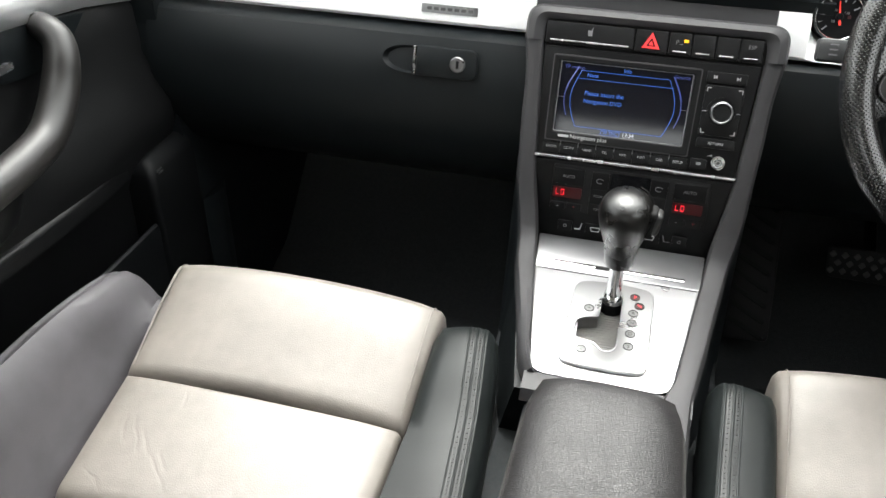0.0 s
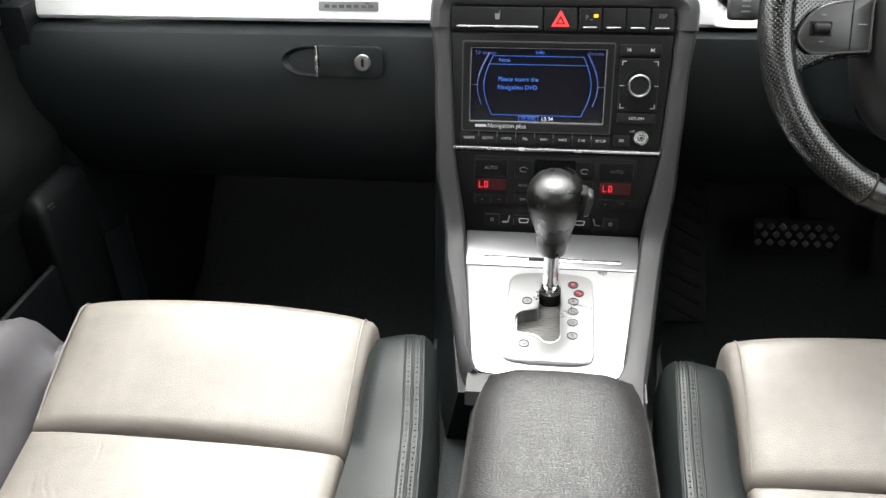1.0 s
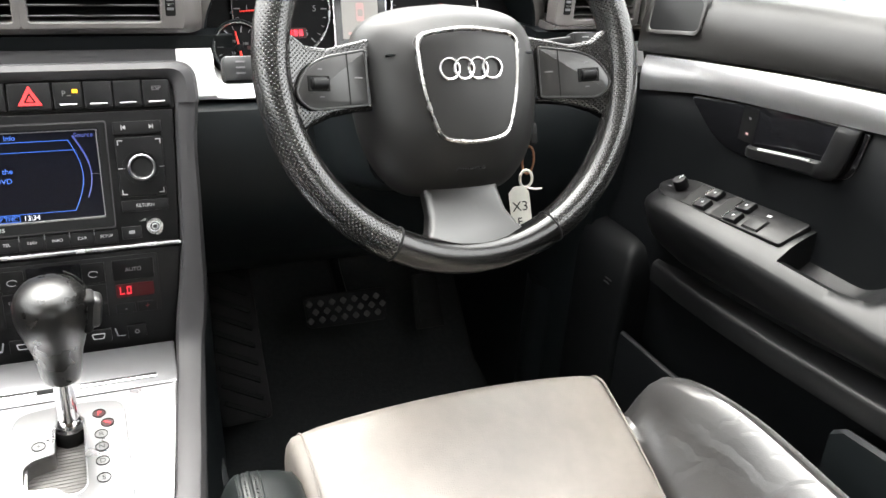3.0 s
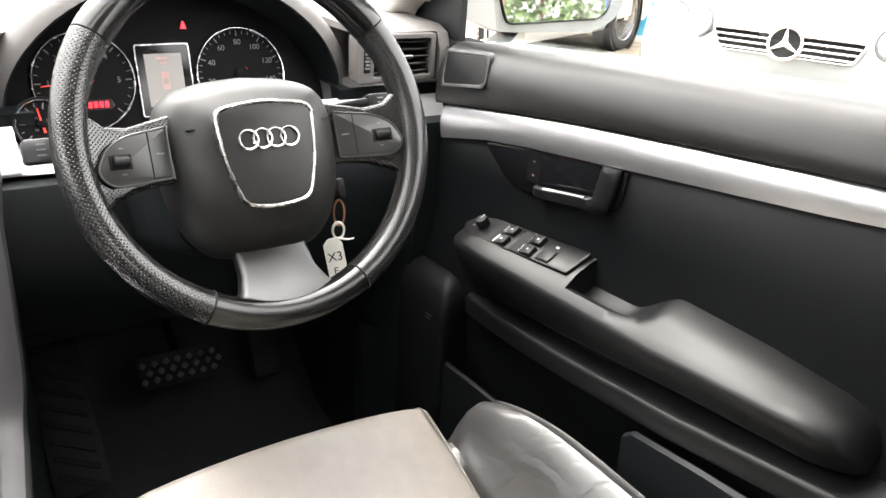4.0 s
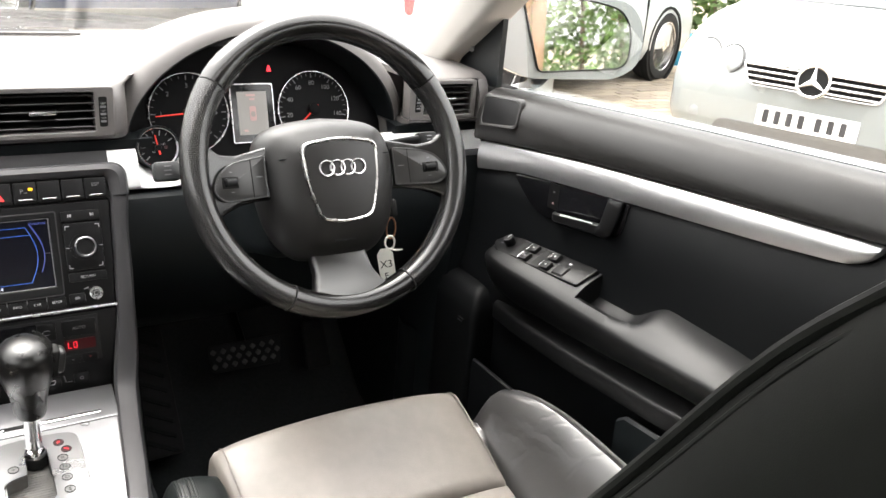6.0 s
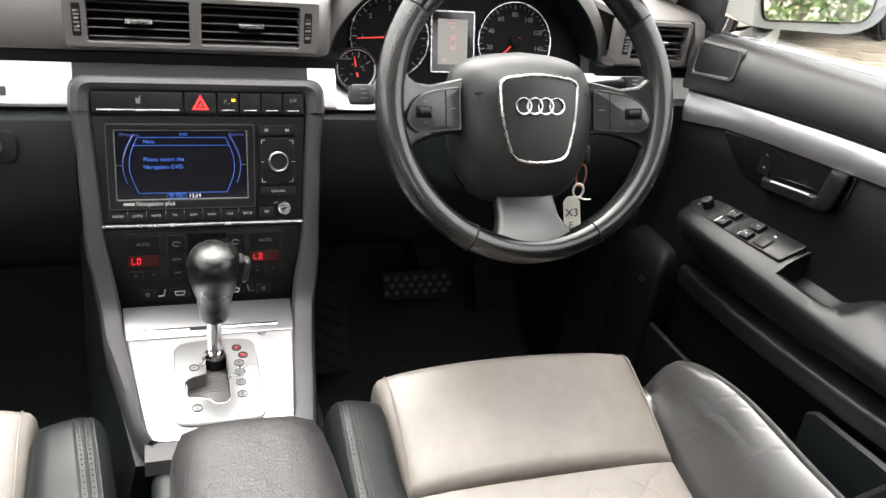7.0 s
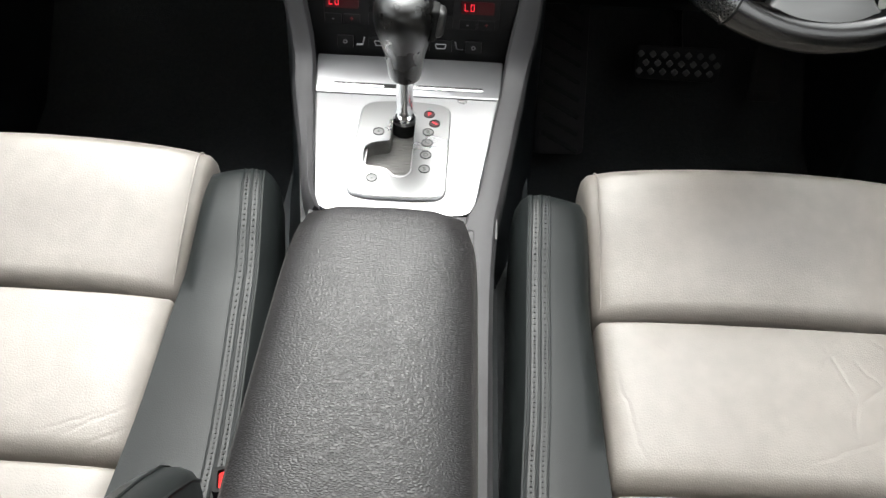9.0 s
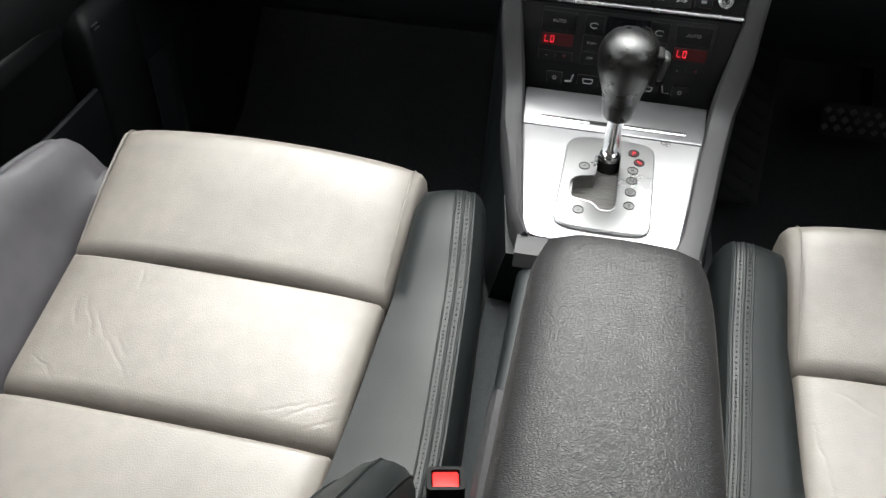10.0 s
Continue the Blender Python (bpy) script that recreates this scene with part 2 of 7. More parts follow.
# same trim as the doors, made pale: bright light put into its colour
lit_trim = material("lit_satin_trim", (0.86, 0.86, 0.86), 0.36, 0.20)
gloss(lit_trim, 60, 0.32, 0.44), relief(lit_trim, "noise", 90, 0.05, 0.0003, (0.03, 1, 1)), tint(lit_trim, 12, 0.05)
aluminium = material("brushed_aluminium_trim", (0.66, 0.66, 0.67), 0.32, 0.90)
gloss(aluminium, 60, 0.28, 0.40), relief(aluminium, "noise", 90, 0.05, 0.0003, (0.03, 1, 1)), tint(aluminium, 12, 0.05)
plate_silver = material("silver_painted_console", (0.43, 0.43, 0.44), 0.30, 0.70)
gloss(plate_silver, 40, 0.27, 0.35), tint(plate_silver, 15, 0.04), relief(plate_silver, "noise", 1200, 0.05, 0.0002)
# darker copy of the console silver: less light on its tilt is painted in
shaded_lid_silver = material("shaded_silver_lid", (0.175, 0.175, 0.18), 0.33, 0.70)
gloss(shaded_lid_silver, 40, 0.30, 0.38), tint(shaded_lid_silver, 15, 0.04)
pod_plastic = material("dark_switch_pod", (0.014, 0.0135, 0.013), 0.34, spec=0.9)
tint(pod_plastic, 12, 0.1)
gate_silver = material("satin_gate_metal", (0.27, 0.27, 0.275), 0.28, 1.0)
gloss(gate_silver, 12, 0.26, 0.31)
stud_metal = material("worn_stud_metal", (0.10, 0.10, 0.10), 0.5, 0.4)
tint(stud_metal, 60, 0.3)
chrome = material("chrome", (0.85, 0.85, 0.86), 0.10, 1.0)
gloss(chrome, 50, 0.06, 0.16)
dull_chrome = material("satin_chrome", (0.70, 0.70, 0.71), 0.24, 1.0)
gloss(dull_chrome, 60, 0.2, 0.3)
shield_metal = material("satin_shield_metal", (0.46, 0.45, 0.44), 0.26, 1.0)
gloss(shield_metal, 60, 0.2, 0.34)
worn_rubber = material("worn_ribbed_rubber", (0.010, 0.0108, 0.0115), 0.6, spec=0.2)
tint(worn_rubber, 30, 0.3)
rubber = material("black_rubber", (0.012, 0.012, 0.013), 0.62, spec=0.3)
tint(rubber, 30, 0.2), relief(rubber, "noise", 300, 0.2, 0.0006)
carpet = material("black_carpet", (0.035, 0.038, 0.040), 0.95, spec=0.1)
tint(carpet, 160, 0.12), relief(carpet, "noise", 600, 0.4, 0.002)
rear_cloth = material("dark_rear_lining", (0.05, 0.05, 0.05), 0.9, spec=0.1)
tint(rear_cloth, 20, 0.2)
shutter_grey = material("grey_gate_shutter", (0.135, 0.130, 0.124), 0.55, spec=0.3)
tint(shutter_grey, 40, 0.1)
handle_grey = material("satin_handle_grey", (0.030, 0.031, 0.032), 0.34, spec=0.7)
tint(handle_grey, 30, 0.1)
gap_black = material("dark_gap", (0.007, 0.007, 0.007), 0.7, spec=0.2)
lining = material("light_grey_lining", (0.40, 0.395, 0.38), 0.85, spec=0.2)
tint(lining, 12, 0.06), relief(lining, "noise", 400, 0.3, 0.0008)
pillar_grey = material("pillar_plastic", (0.40, 0.385, 0.36), 0.6, spec=0.3)
tint(pillar_grey, 9, 0.06), relief(pillar_grey, "grain", 600, 0.15, 0.0004)
gloss_black = material("gloss_black", (0.006, 0.006, 0.007), 0.10, spec=0.6)
gloss(gloss_black, 30, 0.07, 0.16)
red_plastic = material("red_buckle_plastic", (0.60, 0.018, 0.016), 0.45, spec=0.2)
tint(red_plastic, 30, 0.1)
hazard_red = material("red_hazard_mark", (0.70, 0.04, 0.04), 0.4, emit=(1, 0.04, 0.05), power=0.11)
white_print = material("white_print", (0.42, 0.42, 0.42), 0.5)
grey_print = material("grey_print", (0.16, 0.16, 0.165), 0.5)
thread = material("dark_thread", (0.010, 0.0108, 0.0112), 0.60, spec=0.25)
tint(thread, 200, 0.3)
screen_dark = material("display_background", (0.003, 0.003, 0.005), 0.07, emit=(0.004, 0.005, 0.010), power=0.10)
blue_glow = material("display_blue", (0.01, 0.02, 0.08), 0.3, emit=(0.05, 0.20, 0.80), power=0.20)
blue_dim = material("display_dim_blue", (0.01, 0.015, 0.04), 0.3, emit=(0.05, 0.07, 0.30), power=0.22)
white_glow = material("display_white", (0.1, 0.1, 0.1), 0.3, emit=(0.8, 0.85, 0.95), power=0.24)
red_glow = material("segment_red", (0.1, 0.0, 0.0), 0.3, emit=(1.0, 0.03, 0.05), power=0.52)
red_field = material("segment_field", (0.016, 0.002, 0.002), 0.3, emit=(0.20, 0.0, 0.008), power=0.018)
dim_red = material("dim_red_print", (0.16, 0.012, 0.012), 0.5)
amber_glow = material("amber_lamp", (0.3, 0.12, 0.0), 0.3, emit=(1.0, 0.45, 0.02), power=0.48)
lcd_grey = material("lcd_panel", (0.13, 0.13, 0.122), 0.35, emit=(0.36, 0.35, 0.33), power=0.14)
lcd_red = material("lcd_red_mark", (0.27, 0.20, 0.19), 0.3, emit=(0.42, 0.20, 0.19), power=0.14)
dial_face = material("dial_face", (0.004, 0.004, 0.0045), 0.5, spec=0.1)
tint(dial_face, 20, 0.2)
needle_red = material("needle_red", (0.6, 0.03, 0.02), 0.4, emit=(1.0, 0.05, 0.03), power=0.10)
tag_white = material("paper_tag", (0.72, 0.71, 0.66), 0.6)
tint(tag_white, 60, 0.06)
copper = material("copper_ring", (0.55, 0.26, 0.16), 0.35, 0.9)
mirror_glass = material("mirror_glass", (0.9, 0.9, 0.9), 0.02, 1.0)
glass = bpy.data.materials.new("clear_glass")
glass.use_nodes = True
gn, gl = glass.node_tree.nodes, glass.node_tree.links
gn.clear()
g_out, g_mix, g_clear, g_shine, g_edge = (gn.new("ShaderNode" + k) for k in ("OutputMaterial", "MixShader", "BsdfTransparent", "BsdfGlossy", "LayerWeight"))
g_clear.inputs["Color"].default_value = (0.93, 0.95, 0.94, 1)
g_shine.inputs["Roughness"].default_value = 0.01
g_edge.inputs["Blend"].default_value = 0.12
gl.new(g_edge.outputs["Facing"], g_mix.inputs[0])
gl.new(g_clear.outputs[0], g_mix.inputs[1])
gl.new(g_shine.outputs[0], g_mix.inputs[2]), gl.new(g_mix.outputs[0], g_out.inputs["Surface"])


def car_paint(name, colour, metal=0.5):
    m = material(name, colour, 0.32, metal, coat=1.0)
    m.node_tree.nodes["Principled BSDF"].inputs["Coat Roughness"].default_value = 0.06
    tint(m, 900, 0.05), tint(m, 2, 0.04)
    return m


silver_paint = car_paint("silver_car_paint", (0.36, 0.385, 0.39))
bright_silver = car_paint("bright_silver_car_paint", (0.25, 0.27, 0.27), 0.15)
pale_silver = car_paint("pale_silver_car_paint", (0.56, 0.60, 0.60), 0.15)
blue_paint = car_paint("dark_blue_car_paint", (0.035, 0.05, 0.11), 0.3)
cream_paint = car_paint("cream_car_paint", (0.66, 0.60, 0.48), 0.2)
white_paint = car_paint("white_car_paint", (0.78, 0.79, 0.80), 0.0)
tyre_rubber = material("tyre_rubber", (0.022, 0.022, 0.022), 0.75, spec=0.2)
tint(tyre_rubber, 20, 0.2)
tinted_glass = material("car_window", (0.02, 0.025, 0.025), 0.05, spec=0.6)
tint(tinted_glass, 3, 0.2)
lamp_glass = material("headlamp_glass", (0.34, 0.36, 0.37), 0.12, 0.4)
tint(lamp_glass, 25, 0.15)
plate_white = material("plate_white", (0.78, 0.78, 0.76), 0.4)
tint(plate_white, 20, 0.04)
blue_bucket = material("blue_bucket_plastic", (0.03, 0.30, 0.50), 0.4)
tint(blue_bucket, 12, 0.1)
paver_mat = material("paving_brick", (0.21, 0.175, 0.135), 0.85, spec=0.2)
ob_info = paver_mat.node_tree.nodes.new("ShaderNodeObjectInfo")
paver_vary = paver_mat.node_tree.nodes.new("ShaderNodeHueSaturation")
paver_range = paver_mat.node_tree.nodes.new("ShaderNodeMapRange")
paver_range.inputs["To Min"].default_value, paver_range.inputs["To Max"].default_value = 0.75, 1.25
paver_mat.node_tree.links.new(ob_info.outputs["Random"], paver_range.inputs["Value"])
paver_mat.node_tree.links.new(paver_range.outputs[0], paver_vary.inputs["Value"])
paver_vary.inputs["Color"].default_value = (0.21, 0.175, 0.135, 1)
paver_mat.node_tree.links.new(paver_vary.outputs[0], paver_mat.node_tree.nodes["Principled BSDF"].inputs["Base Color"])
tint(paver_mat, 30, 0.15), relief(paver_mat, "noise", 120, 0.4, 0.003)
sand_mat = material("jointing_sand", (0.22, 0.19, 0.15), 0.95, spec=0.1)
tint(sand_mat, 1.2, 0.2), tint(sand_mat, 40, 0.2), relief(sand_mat, "noise", 60, 0.4, 0.004)
leaf_mat = material("hedge_leaves", (0.075, 0.13, 0.035), 0.55, spec=0.3)
tint(leaf_mat, 3, 0.5), tint(leaf_mat, 25, 0.35)
bark = material("bark", (0.11, 0.085, 0.06), 0.9, spec=0.1)
tint(bark, 14, 0.3), relief(bark, "noise", 40, 0.6, 0.01)
post_paint = material("blue_post_paint", (0.03, 0.07, 0.25), 0.5)
tint(post_paint, 20, 0.15)
timber = material("fence_timber", (0.20, 0.13, 0.08), 0.8, spec=0.2)
tint(timber, 10, 0.25, stretch=(1, 1, 0.1))


# ---- mesh helpers ----
def smooth(bm, angle=35):
    bmesh.ops.recalc_face_normals(bm, faces=bm.faces[:])
    lim = radians(angle)
    for f in bm.faces:
        f.smooth = True
    for e in bm.edges:
        e.smooth = len(e.link_faces) == 2 and e.calc_face_angle(9.0) < lim


def mesh_of(name, bm, mat, angle=35):
    smooth(bm, angle)
    me = bpy.data.meshes.new(name)
    bm.to_mesh(me)
    bm.free()
    me.materials.append(mat)
    return me


def part(name, bm, mat, parent=None, label="", m=None, angle=35):
    ob = new(name, mesh_of(name, bm, mat, angle))
    ob.parent = parent
    if m is not None:
        ob.matrix_local = m
    if label:
        ob["label"] = label
    return ob


def thing(name, label, category, m=None, group="", kind=""):
    ob = new(name)
    ob.empty_display_size = 0.02
    if m is not None:
        ob.matrix_world = m
    return tagged(ob, label, category, group, kind)


def solid(name, bm, mat, label, category, group="", kind="", m=None, angle=35):
    return tagged(part(name, bm, mat, None, "", m, angle), label, category, group, kind)


def loft(rings, caps=True, loop=False, closed=True):
    """Skin a row of rings of equal point count."""
    bm = bmesh.new()
    vs = [[bm.verts.new(p) for p in r] for r in rings]
    n = len(vs[0])
    pairs = list(zip(vs, vs[1:])) + ([(vs[-1], vs[0])] if loop else [])
    for a, b in pairs:
        for i in range(n if closed else n - 1):
            j = (i + 1) % n
            bm.faces.new((a[i], a[j], b[j], b[i]))
    if caps and not loop and closed:
        bm.faces.new(vs[0][::-1])
        bm.faces.new(vs[-1])
    return bm


def box(x0, y0, z0, x1, y1, z1, r=0.0, seg=2):
    bm = bmesh.new()
    bmesh.ops.create_cube(bm, size=1, matrix=Matrix.Translation(((x0 + x1) / 2, (y0 + y1) / 2, (z0 + z1) / 2)) @ Matrix.Diagonal((x1 - x0, y1 - y0, z1 - z0, 1)))
    if r > 0:
        bmesh.ops.bevel(bm, geom=bm.edges[:], offset=r, segments=seg, profile=0.5, affect="EDGES")
    return bm


def rounded(pts, radius, n=4):
    """A polygon with its corners rounded; radius one number or one a corner."""
    out, k = [], len(pts)
    for i in range(k):
        r = radius[i] if isinstance(radius, (list, tuple)) else radius
        p, a, b = Vector(pts[i]), Vector(pts[i - 1]), Vector(pts[(i + 1) % k])
        u, v = (a - p), (b - p)
        d = min(r, u.length * 0.49, v.length * 0.49)
        s, e = p + u.normalized() * d, p + v.normalized() * d
        if d < 1e-6:
            out.append((p.x, p.y))
            continue
        for j in range(n + 1):
            w = j / n
            q = s * (1 - w) ** 2 + p * 2 * w * (1 - w) + e * w ** 2
            out.append((q.x, q.y))
    return out


def rrect(x0, y0, x1, y1, r, n=4):
    return rounded([(x0, y0), (x1, y0), (x1, y1), (x0, y1)], r, n)


def circle(cx, cy, r, n=32):
    return [(cx + r * math.cos(2 * math.pi * i / n), cy + r * math.sin(2 * math.pi * i / n)) for i in range(n)]


def inset(pts, d):
    """Shrink an outline towards its middle by about d."""
    c = sum((Vector(p) for p in pts), Vector((0, 0))) / len(pts)
    out, k = [], len(pts)
    for i in range(k):
        a, p, b = Vector(pts[i - 1]), Vector(pts[i]), Vector(pts[(i + 1) % k])
        t = (b - a)
        if t.length < 1e-9:
            out.append(tuple(p))
            continue
        nrm = Vector((-t.y, t.x)).normalized()
        if nrm.dot(c - p) < 0:
            nrm = -nrm
        q = p + nrm * d
        out.append((q.x, q.y))
    return out


def prism(pts, z0, z1, edge=0.0):
    """An outline in the local xy plane, thick from z0 to z1, its upper edge eased."""
    rings = [[(x, y, z0) for x, y in pts]]
    if edge > 0:
        rings.append([(x, y, z1 - edge) for x, y in pts])
        rings.append([(x, y, z1 - edge * 0.3) for x, y in inset(pts, edge * 0.3)])
        rings.append([(x, y, z1) for x, y in inset(pts, edge)])
    else:
        rings.append([(x, y, z1) for x, y in pts])
    return loft(rings)


def frame_ring(outer, inner, z0, z1, edge=0.0):
    """A flat frame between two outlines of equal point count."""
    r = [[(x, y, z0) for x, y in outer], [(x, y, z1 - edge) for x, y in outer]]
    if edge > 0:
        r.append([(x, y, z1) for x, y in inset(outer, edge)])
        r.append([(x, y, z1) for x, y in inset(inner, -edge)])
    else:
        r.append([(x, y, z1) for x, y in outer])
        r.append([(x, y, z1) for x, y in inner])
    r += [[(x, y, z1 - edge) for x, y in inner], [(x, y, z0) for x, y in inner]]
    return loft(r, caps=False, loop=True)


def holed(outer, holes, z0, z1):
    """A flat plate with holes through it."""
    bm = bmesh.new()
    edges = []
    for ring in (outer, *holes):
        vs = [bm.verts.new((x, y, z0)) for x, y in ring]
        edges += [bm.edges.new((vs[i], vs[(i + 1) % len(vs)])) for i in range(len(vs))]
    bmesh.ops.triangle_fill(bm, use_beauty=True, edges=edges)
    out = bmesh.ops.extrude_face_region(bm, geom=bm.faces[:])
    bmesh.ops.translate(bm, vec=(0, 0, z1 - z0), verts=[v for v in out["geom"] if isinstance(v, bmesh.types.BMVert)])
    return bm


def turned(profile, n=32, axis="z"):
    """A lathe body from (radius, height) pairs."""
    rings = []
    for r, h in profile:
        ring = []
        for i in range(n):
            a = 2 * math.pi * i / n
            p = (r * math.cos(a), r * math.sin(a), h)
            ring.append(p if axis == "z" else (p[0], p[2], p[1]) if axis == "y" else (p[2], p[0], p[1]))
        rings.append(ring)
    return loft(rings)


def spline(pts, n=8):
    """A Catmull-Rom line through points of any dimension."""
    P = [np.array(p, float) for p in pts]
    P = [2 * P[0] - P[1]] + P + [2 * P[-1] - P[-2]]
    out = []
    for i in range(1, len(P) - 2):
        a, b, c, d = P[i - 1:i + 3]
        for k in range(n):
            t = k / n
            out.append(0.5 * (2 * b + (c - a) * t + (2 * a - 5 * b + 4 * c - d) * t * t + (3 * b - a - 3 * c + d) * t ** 3))
    return out + [P[-2]]


def tube(pts, radius, sides=10, loop=False, flat=1.0):
    """A round bar along a line; radius one number or one a point."""
    P = [Vector(p) for p in pts]
    k = len(P)
    rings, side = [], None
    for i in range(k):
        a = P[i - 1] if loop or i else P[i]
        b = P[(i + 1) % k] if loop or i < k - 1 else P[i]
        d = (b - a).normalized()
        if side is None:
            side = d.orthogonal().normalized()
        side = (side - d * side.dot(d)).normalized()
        up = d.cross(side)
        r = radius[i] if isinstance(radius, (list, tuple)) else radius
        rings.append([P[i] + side * r * math.cos(2 * math.pi * j / sides) + up * r * flat * math.sin(2 * math.pi * j / sides) for j in range(sides)])
    return loft(rings, caps=not loop, loop=loop)


def table(rows, x):
    """Linear look-up in rows of (x, value), in rising order of x."""
    return float(np.interp(x, [r[0] for r in rows], [r[1] for r in rows]))


def join(*bms):
    out = bmesh.new()
    for bm in bms:
        me = bpy.data.meshes.new("join")
        bm.to_mesh(me)
        bm.free()
        out.from_mesh(me)
        bpy.data.meshes.remove(me)
    return out


def moved(bm, m):
    bmesh.ops.transform(bm, matrix=m, verts=bm.verts[:])
    return bm


def lettering(body, size, mat, parent, m, name="lettering", depth=0.0002, label=""):
    """Words in the built-in font, centred on the pose m, as a mesh part."""
    cu = bpy.data.curves.new(name, "FONT")
    cu.body, cu.size, cu.align_x, cu.align_y, cu.extrude = body, size, "CENTER", "CENTER", depth
    tmp = new(name + "_tmp", cu)
    bpy.context.view_layer.update()
    me = bpy.data.meshes.new_from_object(tmp.evaluated_get(bpy.context.evaluated_depsgraph_get()))
    bpy.data.objects.remove(tmp)
    bpy.data.curves.remove(cu)
    me.name = name
    me.materials.clear()
    me.materials.append(mat)
    ob = new(name, me)
    ob.parent = parent
    ob.matrix_local = m
    if label:
        ob["label"] = label
    return ob


def basis(origin, xa, ya):
    """A pose with local x and y along the given ways."""
    x = Vector(xa).normalized()
    z = x.cross(Vector(ya)).normalized()
    y = z.cross(x)
    m = Matrix((x, y, z)).transposed().to_4x4()
    m.translation = origin
    return m


def at(x, y, z=0.0, turn=0.0):
    return pose(x, y, z, 0, 0, turn)


def mirrored(bm):
    """Flip left to right, for the other side of the car."""
    bmesh.ops.scale(bm, vec=(-1, 1, 1), verts=bm.verts[:])
    bmesh.ops.reverse_faces(bm, faces=bm.faces[:])
    return bm


# ================= the cabin shell =================
GROUND = -0.22

# carpeted floor with the raised toe-board ahead of the pedals
floor_line = [(-1.3, 0.0), (1.12, 0.0), (1.22, 0.03), (1.42, 0.22), (1.50, 0.40), (1.52, 0.62), (1.60, 0.62), (1.60, -0.08), (-1.3, -0.08)]
solid("floor", loft([[(x, y, z) for y, z in floor_line] for x in (-0.70, 0.70)]), carpet, "black carpeted car floor with raised toe-board", "floor", kind="structure", angle=50)
tunnel = [(-0.165, 0.0), (-0.150, 0.20), (-0.105, 0.255), (0.105, 0.255), (0.150, 0.20), (0.165, 0.0)]
solid("tunnel_trim", loft([[(x, y, z) for x, z in tunnel] for y in (-1.3, 1.05, 1.45)]), carpet, "black carpeted transmission tunnel on the floor", "tunnel", kind="structure")

for sx, nm in ((1, "sill_trim"), (-1, "sill_trim")):
    ring = [(0.64, 0.0), (0.64, 0.09), (0.655, 0.105), (0.74, 0.105), (0.74, -0.1), (0.70, -0.1)]
    bm = loft([[(x, y, z) for x, z in ring] for y in (-1.3, 1.02)])
    if sx < 0:
        mirrored(bm)
    solid(nm, bm, soft_black, "black plastic door sill trim along the floor", "sill trim", kind="structure")
    # kick panel ahead of the door, beside the footwell
    bm = loft([[(0.655 + 0.02 * (z > 0.3), y, z) for y in (0.94, 1.0, 1.2, 1.5)] + [(0.74, y, z) for y in (1.5, 1.2, 1.0, 0.94)] for z in (0.0, 0.1, 0.3, 0.5, 0.62)])
    if sx < 0:
        mirrored(bm)
    kick = solid("kick_panel", bm, soft_black, "black plastic kick panel beside the footwell", "trim panel", kind="structure")
    bm = loft([[(x, y, z) for x, y in rounded([(0.655, 0.832), (0.74, 0.832), (0.74, 0.946), (0.655, 0.946)], [0.012, 0.0, 0.0, 0.0], 4)] for z in (0.0, 0.2, 0.34, 0.38)] + [[(x, y, z) for x, y in rounded([(0.655 + d, 0.832 + d), (0.74, 0.832 + d), (0.74, 0.946), (0.655 + d, 0.946)], [0.012, 0.0, 0.0, 0.0], 4)] for z, d in (((0.405, 0.006), (0.418, 0.018), (0.422, 0.035)) if sx > 0 else ((0.392, 0.006), (0.400, 0.018), (0.403, 0.035)))])
    part("lower_cover", mirrored(bm) if sx < 0 else bm, kick_black, kick)
    yb = 1.035 if sx > 0 else 0.985
    bm = loft([[(x, yb + y, z) for x, y in ((0.66, -0.045), (0.652, -0.030), (0.645, -0.012), (0.643, 0.0), (0.645, 0.012), (0.652, 0.030), (0.66, 0.045))] for z in (0.06, 0.12, 0.24, 0.28)])
    part("wheel_arch_bulge", mirrored(bm) if sx < 0 else bm, soft_black, kick, angle=60)
    ym, zm = (0.867, 0.363) if sx > 0 else (0.851, 0.384)
    bm = join(box(0.6535, ym - 0.008, zm + 0.002, 0.6556, ym + 0.006, zm + 0.0036), box(0.6535, ym - 0.004, zm - 0.004, 0.6556, ym + 0.008, zm - 0.0024))
    part("embossed_mark", mirrored(bm) if sx < 0 else bm, handle_grey, kick, "small pale symbol")

# roof with its headlining
ro = rounded([(-0.60, -1.3), (0.60, -1.3), (0.60, 0.50), (-0.60, 0.50)], [0.10, 0.10, 0.06, 0.06], 6)
rings = []
for k, h in ((1.0, -0.02), (1.0, 0.018), (0.985, 0.03), (0.75, 0.03), (0.4, 0.03), (0.05, 0.03), (0.05, -0.02), (0.4, -0.02), (0.75, -0.02), (0.985, -0.02)):
    rings.append([(x * k, -0.4 + (y + 0.4) * k, h) for x, y in ro])
bm = loft(rings, caps=False, loop=True)
for v in bm.verts:
    v.co.z += 1.165 - 0.055 * (v.co.x / 0.6) ** 4 - 0.05 * max(0.0, (v.co.y + 0.2) / 0.7) ** 2 - 0.04 * max(0.0, (-0.5 - v.co.y) / 0.8) ** 2
solid("ceiling", bm, lining, "light grey fabric headlining", "headlining", kind="structure")
# unseen plug, added to close the hole the ceiling rings leave
solid("ceiling_plug", prism(rrect(-0.07, -0.46, 0.07, -0.34, 0.02, 4), 1.135, 1.20, 0.004), lining, "light grey plug added to close the hole in the ceiling", "roof cover", kind="structure")


